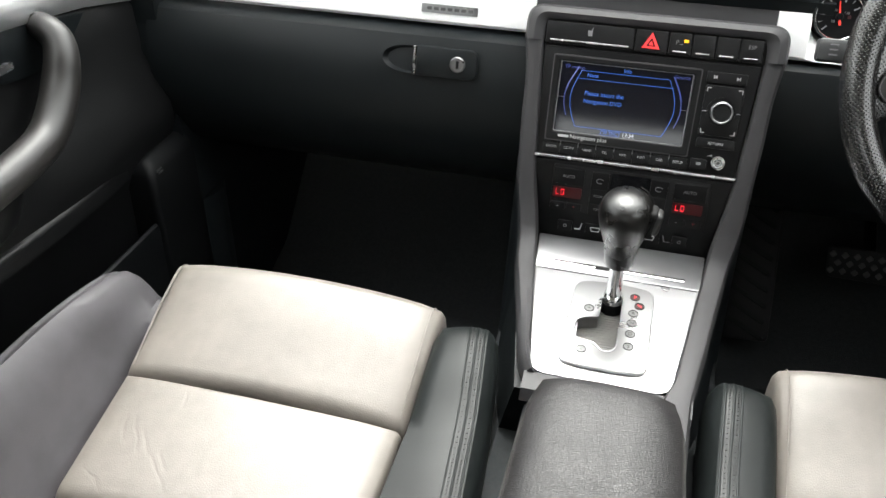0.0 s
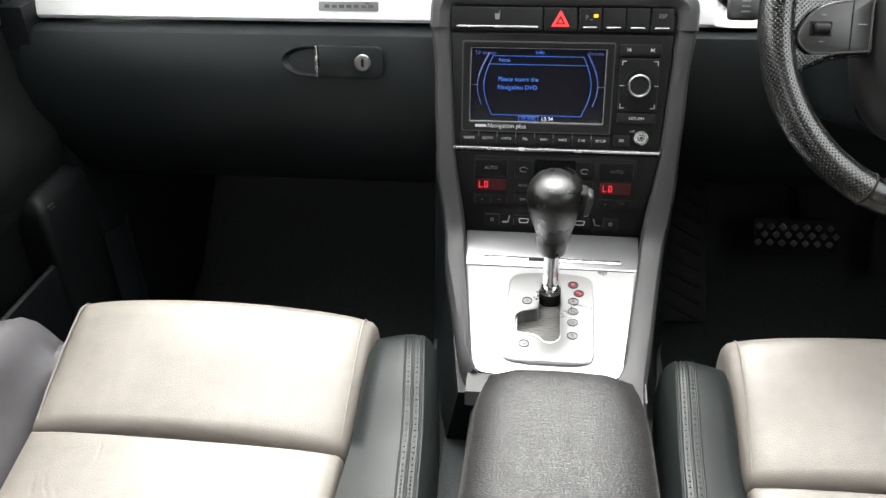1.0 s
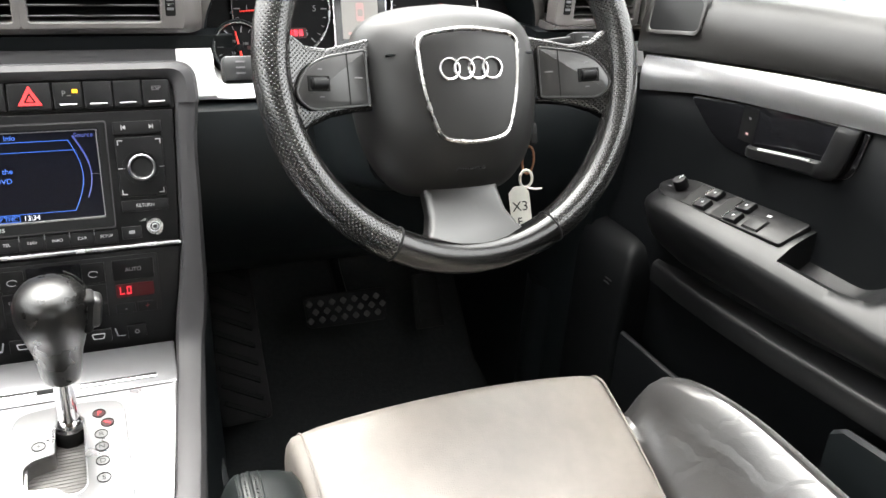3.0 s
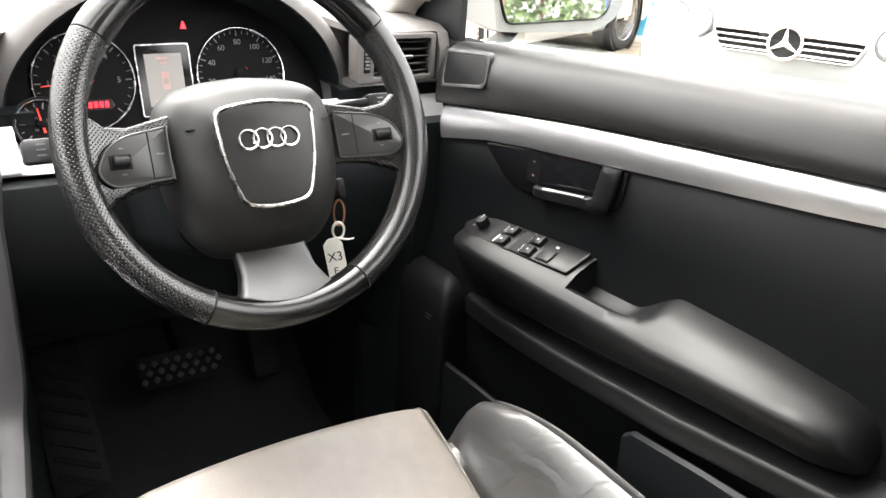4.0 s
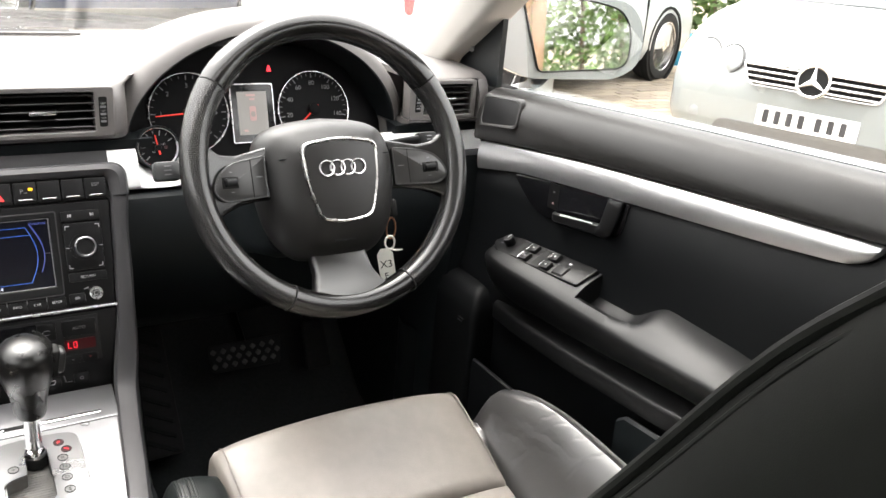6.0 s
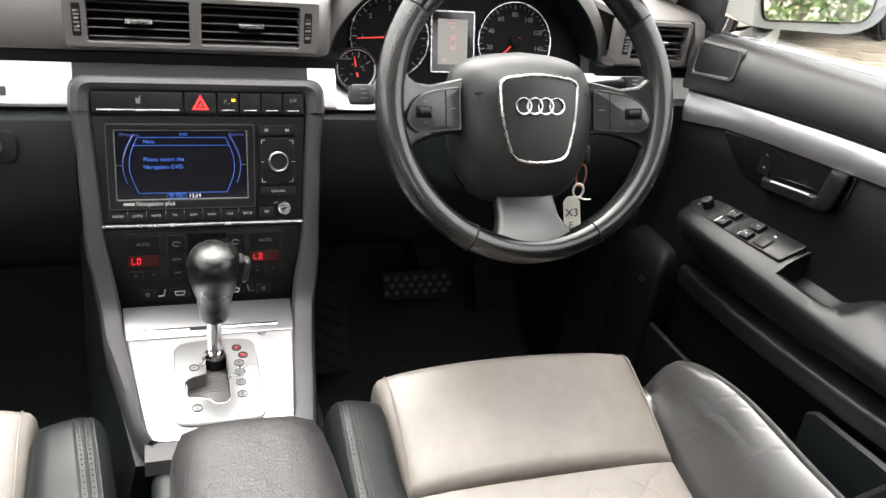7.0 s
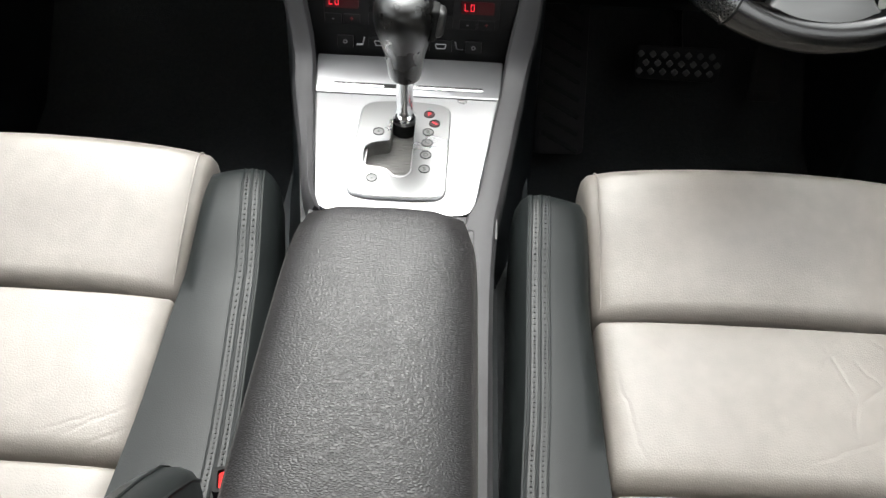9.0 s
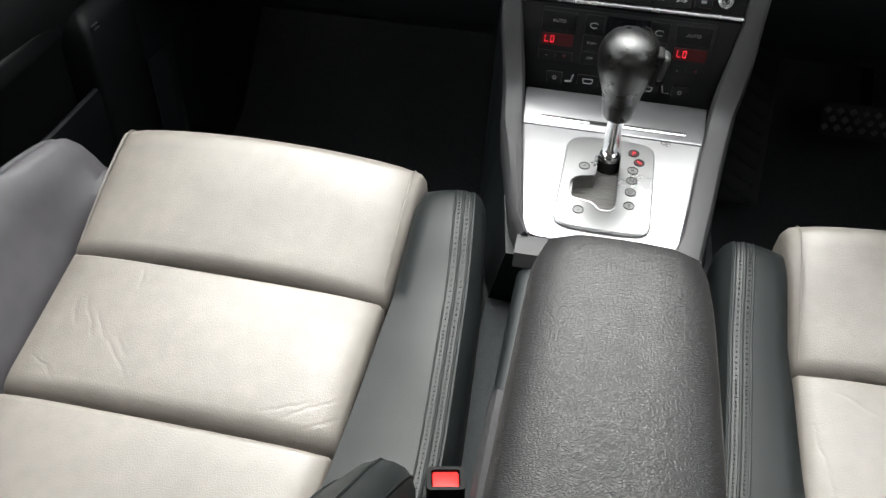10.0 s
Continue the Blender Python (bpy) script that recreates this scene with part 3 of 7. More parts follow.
def pillar(name, a, w, d, mat, label):
    for s in (1, -1):
        rings = []
        for p, ww in zip(spline(a, 5), np.linspace(w, w * 0.8, (len(a) - 1) * 5 + 1)):
            x, y, z = p
            rings.append([(x + dx * ww, y + dy * d, z) for dx, dy in rounded([(-0.5, -0.5), (0.6, -0.5), (0.6, 0.7), (-0.5, 0.7)], 0.25, 3)])
        bm = loft(rings)
        if s < 0:
            mirrored(bm)
        solid(name, bm, mat, label, "pillar", kind="structure")


pillar("front_pillar", [(0.760, 1.24, 0.68), (0.745, 1.11, 0.765), (0.720, 0.93, 0.885), (0.675, 0.70, 1.02), (0.610, 0.45, 1.125)], 0.07, 0.085, pillar_grey, "light grey plastic windscreen pillar")
pillar("centre_pillar", [(0.715, -0.08, 0.0), (0.715, -0.09, 0.45), (0.70, -0.11, 0.78), (0.60, -0.16, 1.15)], 0.07, 0.12, pillar_grey, "light grey plastic pillar between the doors")
pillar("rear_pillar", [(0.70, -1.05, 0.55), (0.68, -1.05, 0.8), (0.59, -1.0, 1.15)], 0.10, 0.30, pillar_grey, "light grey plastic rear pillar")
solid("header_rail", tube(spline([(-0.60, 0.50, 1.12), (-0.3, 0.545, 1.15), (0, 0.56, 1.155), (0.3, 0.545, 1.15), (0.60, 0.50, 1.12)], 6), 0.035, 10, flat=0.6), lining, "light grey windscreen header rail", "header rail", kind="structure")
# rear of the cabin: shelf and panel below the back window, door trims below the rear side windows
solid("rear_bulkhead", loft([[(x, y, z) for y, z in ((-1.36, -0.08), (-1.36, 0.74), (-1.30, 0.76), (-1.22, 0.74), (-1.26, -0.08))] for x in (-0.72, 0.0, 0.72)]), rear_cloth, "plain dark panel below the back window", "bulkhead", kind="structure")
solid("back_window", loft([[(x * w, y, z) for x in (-0.66, -0.33, 0.0, 0.33, 0.66)] + [(x * w, y - 0.005, z + 0.003) for x in (0.66, 0.33, 0.0, -0.33, -0.66)] for y, z, w in ((-1.34, 0.755, 1.0), (-1.32, 1.12, 0.86))]), glass, "clear back window", "window", kind="structure")
for s in (1, -1):
    bm = loft([[(0.69, y, 0.0), (0.69, y, 0.70), (0.71, y, 0.76), (0.745, y, 0.765), (0.76, y, 0.74), (0.76, y, 0.0)] for y in (-1.3, -0.14)])
    if s < 0:
        mirrored(bm)
    solid("rear_door_trim", bm, rear_cloth, "dark rear door trim panel", "door trim", kind="structure")
    bm = loft([[(0.735, y, 0.765), (0.615, y, 1.125), (0.619, y, 1.127), (0.739, y, 0.767)] for y in (-1.0, -0.16)])
    if s < 0:
        mirrored(bm)
    solid("rear_side_window", bm, glass, "clear rear side window", "window", kind="structure")

# bonnet and wings outside, below the windscreen
bonnet = []
for x in (-0.86, -0.80, -0.5, 0.0, 0.5, 0.80, 0.86):
    e = 0.10 * (abs(x) / 0.86) ** 6
    top = [(x, y, z - e) for y, z in ((1.52, 0.70), (1.9, 0.66), (2.3, 0.56), (2.55, 0.42), (2.62, 0.25))]
    bonnet.append(top + [(x, 2.60, -0.05), (x, 1.62, -0.05), (x, 1.61, 0.55)])
solid("car_bonnet", loft(bonnet), silver_paint, "silver painted bonnet ahead of the windscreen", "bonnet", kind="structure")

# windscreen pane
ws = []
for x in np.linspace(-0.74, 0.74, 13):
    c = 0.07 * (1 - (x / 0.74) ** 2)
    e = 0.20 * (x / 0.74) ** 2
    ws.append([(x, 1.46 - e, 0.735), (x * 0.87, 0.53 + c * 0.6, 1.145), (x * 0.87, 0.53 + c * 0.6, 1.151), (x, 1.467 - e, 0.741)])
solid("windscreen", loft(ws), glass, "clear laminated windscreen", "windscreen", kind="structure")

# wiper resting at the foot of the windscreen
wiper = thing("windscreen_wiper", "black wiper lying along the foot of the windscreen", "wiper")
part("blade", tube([(-0.45, 1.55, 0.742), (0.0, 1.60, 0.735), (0.50, 1.55, 0.735)], 0.008, 6), rubber, wiper)
part("arm", tube([(-0.1, 1.585, 0.755), (0.25, 1.58, 0.75), (0.55, 1.53, 0.73)], 0.007, 6), gap_black, wiper)


# ================= dashboard =================
dashboard = thing("dashboard", "black soft-touch dashboard with silver trim and vents", "dashboard")

pad_full = [(0.995, 0.664), (0.978, 0.668), (0.972, 0.680), (0.974, 0.715), (0.984, 0.735), (1.005, 0.744), (1.10, 0.748), (1.30, 0.750), (1.44, 0.742), (1.50, 0.735), (1.50, 0.655), (1.10, 0.655)]
pad_cave = [(0.995, 0.664), (0.978, 0.668), (0.973, 0.673), (1.06, 0.674), (1.06, 0.737), (0.984, 0.737), (1.005, 0.745), (1.10, 0.748), (1.30, 0.750), (1.44, 0.742), (1.50, 0.735), (1.50, 0.655)]
pad_bay = [(1.105, 0.60), (1.10, 0.66), (1.10, 0.70), (1.10, 0.72), (1.10, 0.735), (1.105, 0.744), (1.12, 0.746), (1.15, 0.748), (1.30, 0.750), (1.44, 0.742), (1.50, 0.735), (1.50, 0.60)]


for prof, xs in ((pad_full, np.linspace(-0.735, -0.152, 9)), (pad_cave, (-0.152, 0.0, 0.150)), (pad_bay, (0.178, 0.3, 0.45, 0.606)), (pad_cave, (0.592, 0.722)), (pad_full, (0.722, 0.740))):
    part("top_pad", loft([[(x, y, z) for y, z in prof] for x in xs]), dash_pad, dashboard)
# rounded corner where the pad turns in behind the instrument hood
corner = []
for k in range(9):
    u = k / 8
    off = 0.044 * (1 - math.sqrt(max(0.0, 1 - u * u)))
    corner.append([(0.149 + 0.024 * u + (0.022 * u if y > 1.0 and z > 0.70 else 0.0), max(y, min(y + off, 1.06)) if y < 1.06 else y, z) for y, z in pad_full])
part("top_pad", loft(corner), dash_pad, dashboard, angle=70)
# defroster slot along the top
part("defroster_slot", loft([[(x, y, z) for y, z in ((1.345, 0.7505), (1.375, 0.749), (1.375, 0.7525), (1.345, 0.7535))] for x in (-0.45, 0.0, 0.16)]), gap_black, dashboard)
part("defroster_slot", loft([[(x, y, z) for y, z in ((1.325, 0.7505), (1.335, 0.7505), (1.335, 0.7545), (1.325, 0.7545))] for x in (-0.46, 0.0, 0.17)]), dash_pad, dashboard)

# dark shadow gap and its lip under the pad
part("shadow_gap", loft([[(x, y, z) for y, z in ((1.01, 0.640), (0.992, 0.643), (0.988, 0.663), (1.02, 0.665))] for x in (-0.735, 0.0, 0.20)]), soft_black, dashboard)
part("shadow_gap", loft([[(x, y, z) for y, z in ((1.01, 0.640), (0.992, 0.643), (0.988, 0.663), (1.02, 0.665))] for x in (0.575, 0.66, 0.735)]), soft_black, dashboard)

# silver trim band
band = [(0.992, 0.596), (0.974, 0.597), (0.9705, 0.602), (0.9735, 0.615), (0.9790, 0.630), (0.9860, 0.643), (0.9905, 0.649), (1.000, 0.650)]
part("trim_centre", loft([[(x, y, z) for y, z in band] for x in (-0.1495, -0.07, 0.0, 0.07, 0.1395)]), rail_grey, dashboard, "dark grey strip behind the console top")
for xs in (np.linspace(-0.725, -0.150, 14), np.linspace(0.140, 0.178, 3), np.linspace(0.545, 0.737, 6)):
    part("trim_strip", loft([[(x, y, z) for y, z in band] for x in xs]), lit_trim, dashboard, "brushed aluminium trim strip")
badge = part("badge", prism(rrect(-0.0375, -0.0055, 0.0375, 0.0055, 0.001, 2), 0, 0.0012), gate_silver, dashboard, "grey metal badge with raised bars", basis((-0.2615, 0.9742, 0.6165), (1, 0, 0), (0, 0.33, 1)))
for i in range(7):
    part("letter_bar", prism(rrect(-0.030 + i * 0.0092, -0.002, -0.0235 + i * 0.0092, 0.002, 0.0008, 2), 0.0012, 0.0018), stud_metal, badge)

gr = []
for x in np.linspace(0.178, 0.262, 15):
    lift = math.sqrt(max(0.0, 0.033 ** 2 - (x - 0.207) ** 2))
    top = max(0.602, min(0.650, 0.648 - lift if lift > 0 else 0.650 - 0.9 * max(0.0, x - 0.235)))
    gr.append([(x, y, 0.596 + (z - 0.596) * (top - 0.596) / 0.054) for y, z in band])
part("trim_strip", loft(gr), lit_trim, dashboard, "aluminium trim cut round the small gauge")

# lower dash: glovebox on the passenger's side, knee panel on the driver's
low = [(0.985, 0.592), (0.958, 0.592), (0.949, 0.588), (0.936, 0.565), (0.928, 0.53), (0.927, 0.49), (0.935, 0.44), (0.965, 0.39), (1.03, 0.345), (1.15, 0.325), (1.36, 0.36), (1.36, 0.592)]
part("glovebox_lid", loft([[(x, y, z) for y, z in low] for x in np.linspace(-0.690, -0.150, 10)]), soft_black, dashboard, "black glovebox lid")
part("dash_end", loft([[(x, y + 0.004, z) for y, z in low] for x in (-0.735, -0.7, -0.693)]), soft_black, dashboard)
knee = [(0.995, 0.592), (0.968, 0.592), (0.960, 0.588), (0.950, 0.565), (0.948, 0.53), (0.955, 0.47), (0.985, 0.40), (1.05, 0.35), (1.15, 0.335), (1.25, 0.345), (1.36, 0.38), (1.36, 0.592)]
part("knee_panel", loft([[(x, y, z) for y, z in knee] for x in np.linspace(0.150, 0.690, 8)]), soft_black, dashboard, "black knee panel under the steering column")
part("dash_end", loft([[(x, y - 0.004, z) for y, z in knee] for x in (0.693, 0.715, 0.735)]), soft_black, dashboard)

# added black blocks that stop light leaking between dash and doors
part("light_gap_filler", box(0.7385, 0.952, 0.30, 0.785, 0.990, 0.726, 0.004), gap_black, dashboard)
part("light_gap_filler", box(-0.765, 0.954, 0.30, -0.706, 0.990, 0.726, 0.004), gap_black, dashboard)

# glovebox catch: scooped recess, pull flap and round lock
catch_m = basis((-0.258, 0.9305, 0.5615), (1, 0, 0), (0, 0.21, 1))
catch = part("glovebox_handle", prism(rounded([(-0.036, -0.019), (0.045, -0.019), (0.045, 0.019), (-0.036, 0.019)], [0.001, 0.012, 0.012, 0.001], 5), -0.004, 0.003, 0.0015), soft_black, dashboard, "black glovebox pull flap", catch_m)
part("handle_edge", prism(rrect(-0.040, -0.019, -0.0365, 0.019, 0.001, 2), -0.004, 0.0035, 0.001), dull_chrome, catch)
bowl = []
for k in range(7):
    w = k / 6
    bowl.append([(-0.040 - (0.042 * (1 - w * 0.75)) * max(0.0, math.cos(a)) ** 0.8, 0.018 * (1 - w * 0.6) * math.sin(a), 0.0012 - 0.016 * (1 - (1 - w) ** 2)) for a in np.linspace(-math.pi / 2, math.pi / 2, 17)])
part("finger_recess", loft(bowl, closed=False), soft_black, catch, "scooped finger recess")
lock = part("lock", turned([(0.0085, 0.0), (0.0100, 0.001), (0.0100, 0.005), (0.0092, 0.006), (0.0074, 0.0062), (0.007, 0.0045), (0.001, 0.0045)], 28), gate_silver, catch, "round metal lock", at(0.020, 0, 0.001))
part("keyhole", box(-0.0018, -0.005, 0.0035, 0.0018, 0.005, 0.0055, 0.0006, 1), gap_black, lock)


# vents
def vent(x0, x1, z0, z1, y, wheel=0):
    v = part("air_vent", frame_ring(rrect(x0 - (0.026 if wheel < 0 else 0.008), z0 - 0.007, x1 + (0.024 if wheel > 0 else 0.008), z1 + 0.007, 0.005, 4), rrect(x0, z0, x1, z1, 0.003, 4), -0.020, 0.003, 0.0012), dash_pad, dashboard, "black air vent with slats", basis((0, y, 0), (1, 0, 0), (0, 0, 1)))
    part("backing", box(x0 - 0.003, z0 - 0.003, -0.065, x1 + 0.003, z1 + 0.003, -0.060), gap_black, v)
    n = 5
    for i in range(n):
        z = z0 + (z1 - z0) * (i + 0.5) / n
        # slats near black, edges paler: the light they catch is in the colour
        part("slat", box(x0 - 0.001, z - 0.0008, -0.030, x1 + 0.001, z + 0.0008, -0.0045), gap_black, v)
        part("lit_slat_edge", box(x0 - 0.001, z - 0.0010, -0.0045, x1 + 0.001, z + 0.0010, -0.0025, 0.0006, 1), spoke_plastic, v)
    xm = (x0 + x1) / 2
    part("tab", box(xm - 0.016, (z0 + z1) / 2 - 0.003, -0.004, xm + 0.016, (z0 + z1) / 2 + 0.003, 0.004, 0.0015), dull_chrome, v, "bright metal vent tab")
    if wheel:
        wx = x1 + 0.010 if wheel > 0 else x0 - 0.011
        part("thumb_wheel", moved(turned([(0.010, -0.004), (0.014, -0.003), (0.014, 0.003), (0.010, 0.004)], 20, "x"), at(wx, (z0 + z1) / 2, -0.010)), gap_black, v)
        part("wheel_slot", prism(rrect(wx - 0.0050, z0 + 0.006, wx + 0.0050, z1 - 0.006, 0.002, 3), 0.0028, 0.0034), gap_black, v)
        for i in range(6):
            part("wheel_rib", box(wx - 0.0032, (z0 + z1) / 2 - 0.0135 + i * 0.0047, 0.002, wx + 0.0032, (z0 + z1) / 2 - 0.0110 + i * 0.0047, 0.0052), dull_chrome if i % 2 else grey_print, v)
    return v


vent(-0.128, -0.010, 0.680, 0.731, 0.9755, -1)
vent(0.004, 0.126, 0.680, 0.731, 0.9755, 1)
vent(0.618, 0.708, 0.680, 0.729, 0.9785, -1)

# ---- instrument cluster under its hood ----
cluster_m = basis((0.372, 1.062, 0.675), (1, 0, 0), (0, 0.30, 1))
cluster = thing("instrument_cluster", "black instrument cluster with two round dials and a grey display", "instrument cluster", cluster_m)
part("panel", prism(rounded([(-0.20, -0.085), (0.20, -0.085), (0.215, -0.02), (0.13, 0.10), (-0.13, 0.10), (-0.215, -0.02)], 0.03, 5), -0.010, 0.0), dial_face, cluster)


def dial(cx, cy, r, a0, a1, marks, needle, step):
    d = part("dial", turned([(r + 0.001, 0.0005), (r + 0.001, 0.0012), (0.001, 0.0012)], 40), dial_face, cluster, "round black dial with white scale", at(cx, cy))
    part("bezel", frame_ring(circle(0, 0, r + 0.0022, 48), circle(0, 0, r, 48), 0.0005, 0.005, 0.0008), dull_chrome, d)
    n = (len(marks) - 1) * step
    for i in range(n + 1):
        a = radians(a0 + (a1 - a0) * i / n)
        big = i % step == 0
        w, ln = (0.0007, 0.007) if big else (0.0004, 0.004)
        part("tick", moved(box(r - ln - 0.002, -w, 0.0012, r - 0.002, w, 0.0018), pose(0, 0, 0, 0, 0, math.degrees(a))), grey_print, d)
    for i, t in enumerate(marks):
        if t:
            a = radians(a0 + (a1 - a0) * i / (len(marks) - 1))
            lettering(t, r * 0.17, grey_print, d, at((r - 0.017) * math.cos(a), (r - 0.017) * math.sin(a), 0.0013))
    a, cap = radians(needle), min(0.009, r * 0.16)
    part("needle", tube([(-0.010 * math.cos(a), -0.010 * math.sin(a), 0.004), ((r - 0.008) * math.cos(a), (r - 0.008) * math.sin(a), 0.004)], [0.0016, 0.0007], 6), needle_red, d)
    part("needle_cap", turned([(cap, 0.001), (cap, 0.006), (cap * 0.8, 0.007), (0.001, 0.007)], 24), dial_face, d)
    return d


tach = dial(-0.102, 0.003, 0.057, 225, -45, ["", "1", "2", "3", "4", "5", "6"], 184, 4)
part("data_window", box(-0.004, -0.034, 0.0012, 0.028, -0.022, 0.002), red_field, tach, "red lit number window")
for i in range(4):
    part("digit_bar", box(0.000 + i * 0.0065, -0.0315, 0.002, 0.0045 + i * 0.0065, -0.0245, 0.0023), red_glow, tach)
dial(0.094, 0.002, 0.058, 225, -45, ["0", "20", "40", "60", "80", "100", "120", "140", "160"], 222, 4)
temp = dial(-0.165, -0.048, 0.0255, 225, 30, ["50", "", "90", "", "130"], 100, 2)
temp.matrix_local = cluster_m.inverted() @ basis((0.207, 0.992, 0.6485), (1, 0, 0), (0, 0.30, 1))
part("gauge_pod", turned([(0.0275, -0.09), (0.0275, 0.006), (0.0290, 0.0065), (0.0300, 0.003), (0.0300, -0.09)], 36), soft_black, temp)
part("gauge_mark", box(0.009, -0.002, 0.0012, 0.013, 0.002, 0.0016), red_field, temp)
dial(0.152, -0.055, 0.024, 150, -30, ["R", "", "1/2", "", "1"], 60, 2)
lcd = part("display", prism(rrect(-0.034, -0.043, 0.034, 0.046, 0.003, 3), 0.0, 0.003), gloss_black, cluster, "grey trip display with bright frame", at(-0.006, -0.002))
part("display_frame", frame_ring(rrect(-0.034, -0.043, 0.034, 0.046, 0.003, 3), rrect(-0.0325, -0.0415, 0.0325, 0.0445, 0.003, 3), 0.001, 0.0045), dull_chrome, lcd)
part("lcd", prism(rrect(-0.023, -0.031, 0.023, 0.034, 0.001, 2), 0.003, 0.0036), lcd_grey, lcd)
part("car_symbol", prism(rrect(-0.005, -0.010, 0.005, 0.012, 0.003, 3), 0.0036, 0.0039), lcd_red, lcd, "red car outline on the display")
part("symbol_roof", prism(rrect(-0.0032, -0.004, 0.0032, 0.004, 0.0015, 3), 0.0039, 0.0042), lcd_grey, lcd)
for x, y, w in ((-0.009, 0.027, 0.014), (-0.004, 0.021, 0.008), (-0.016, -0.026, 0.006)):
    part("display_bar", box(x, y, 0.0036, x + w, y + 0.003, 0.0039), lcd_red, lcd)
part("warning_lamp", prism([(-0.0035, -0.004), (0.0035, -0.004), (0.0008, 0.005), (-0.0008, 0.005)], 0.0, 0.002), red_glow, cluster, "small lit red warning symbol", at(0.026, 0.066))

# hood over the cluster: a broad padded arch that runs back into the dash top
arch = []
for k in range(37):
    a = math.pi * k / 36
    arch.append((math.cos(a), math.sin(a) ** 1.2))
hood_rings = []
for y, wi, hi in ((1.095, 0.190, 0.118), (1.05, 0.195, 0.126), (1.005, 0.202, 0.137), (0.998, 0.2035, 0.1395), (0.996, 0.206, 0.142), (0.9975, 0.210, 0.147), (1.001, 0.217, 0.154), (1.008, 0.2245, 0.160), (1.018, 0.231, 0.1645), (1.035, 0.236, 0.1675), (1.07, 0.241, 0.167), (1.13, 0.246, 0.157), (1.22, 0.252, 0.133), (1.34, 0.258, 0.090)):
    hood_rings.append([(0.380 + wi * cx, y + 0.018 * (1 - cz) * (1 if y < 1.06 else 0.0), 0.665 + hi * cz) for cx, cz in arch])
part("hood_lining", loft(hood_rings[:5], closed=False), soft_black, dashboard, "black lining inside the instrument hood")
part("hood", loft(hood_rings[4:], closed=False), dash_pad, dashboard, "dark grey instrument hood", angle=60)
for s in (-1, 1):
    pts = [(0.380 + s * 0.207, 1.014), (0.380 + s * 0.230, 1.034), (0.380 + s * 0.234, 1.12), (0.380 + s * 0.190, 1.12)]
    part("hood_foot", loft([[(x, y, z) for x, y in pts] for z in (0.60, 0.64, 0.662)]), dash_pad, dashboard)
part("cluster_shelf", loft([[(x, y, z) for y, z in ((0.985, 0.592), (0.990, 0.600), (1.052, 0.604), (1.10, 0.61), (1.10, 0.59))] for x in (0.20, 0.38, 0.57)]), soft_black, dashboard)


# ================= centre console =================
console = thing("centre_console", "dark grey centre console with soft-touch side rails", "centre console")

# the two side rails, from beside the radio down to the armrest: (y, z, inner x, outer x, way out of the face)
rail_rows = [(0.921, 0.618, 0.1285, 0.1525), (0.914, 0.600, 0.1275, 0.150), (0.902, 0.565, 0.1255, 0.146), (0.886, 0.520, 0.1225, 0.145), (0.873, 0.480, 0.120, 0.143), (0.860, 0.440, 0.1155, 0.142),
             (0.848, 0.408, 0.1095, 0.139), (0.830, 0.383, 0.1045, 0.133), (0.795, 0.369, 0.100, 0.127), (0.745, 0.363, 0.0925, 0.119), (0.69, 0.358, 0.085, 0.111), (0.64, 0.354, 0.078, 0.103), (0.60, 0.3505, 0.066, 0.098), (0.50, 0.348, 0.055, 0.094), (0.30, 0.346, 0.055, 0.093), (0.10, 0.346, 0.055, 0.093)]
rail_fine = spline([np.array(r) for r in rail_rows], 4)
for s in (1, -1):
    rings = []
    for i, (y, z, xi, xo) in enumerate(rail_fine):
        if s < 0 and y < 0.603:
            continue
        j0, j1 = max(i - 1, 0), min(i + 1, len(rail_fine) - 1)
        ty, tz = rail_fine[j1][0] - rail_fine[j0][0], rail_fine[j1][1] - rail_fine[j0][1]
        ln = math.hypot(ty, tz)
        ny, nz = -(-tz / ln), -(ty / ln)
        if nz < 0:
            ny, nz = -ny, -nz
        if s < 0:
            xo = min(xo, xi + 0.009 + 0.085 * max(0.0, min(0.19, y - 0.60)))
        ring = []
        for x, d in ((xi, -0.012), (xi, 0.000), (xi + 0.0025, 0.0045), (xi * 0.55 + xo * 0.45, 0.0065), (xo - 0.004, 0.004), (xo, -0.003), (xo + 0.001, -0.020), (xo, -0.040)):
            ring.append((s * x, y + ny * d, z + nz * d))
        rings.append(ring)
    part("side_rail", loft(rings), rail_grey, console, "grey soft-touch rail")

part("frame_bottom", loft([[(x, y, z) for y, z in ((0.618, 0.335), (0.6195, 0.3475), (0.615, 0.3515), (0.606, 0.3515), (0.590, 0.349), (0.585, 0.335))] for x in (-0.080, -0.05, 0.05, 0.098)]), rail_grey, console, "grey frame bottom")

# arched top of the frame over the switch row
H = basis((0, 0.87, 0.48), (1, 0, 0), (0, 0.336, 0.942))
top_out = rounded([(-0.1525, 0.139), (-0.1515, 0.181), (0.1515, 0.181), (0.1525, 0.139)], [0.0, 0.022, 0.022, 0.0], 7)
top_in = rounded([(-0.1285, 0.139), (-0.1275, 0.1635), (0.1275, 0.1635), (0.1285, 0.139)], [0.0, 0.010, 0.010, 0.0], 7)
rings = []
for w, d in ((0.0, -0.040), (0.0, -0.004), (0.15, 0.004), (0.5, 0.0085), (0.85, 0.005), (1.0, 0.0), (1.0, -0.012)):
    rings.append([(a[0] * (1 - w) + b[0] * w, a[1] * (1 - w) + b[1] * w, d) for a, b in zip(top_out, top_in)])
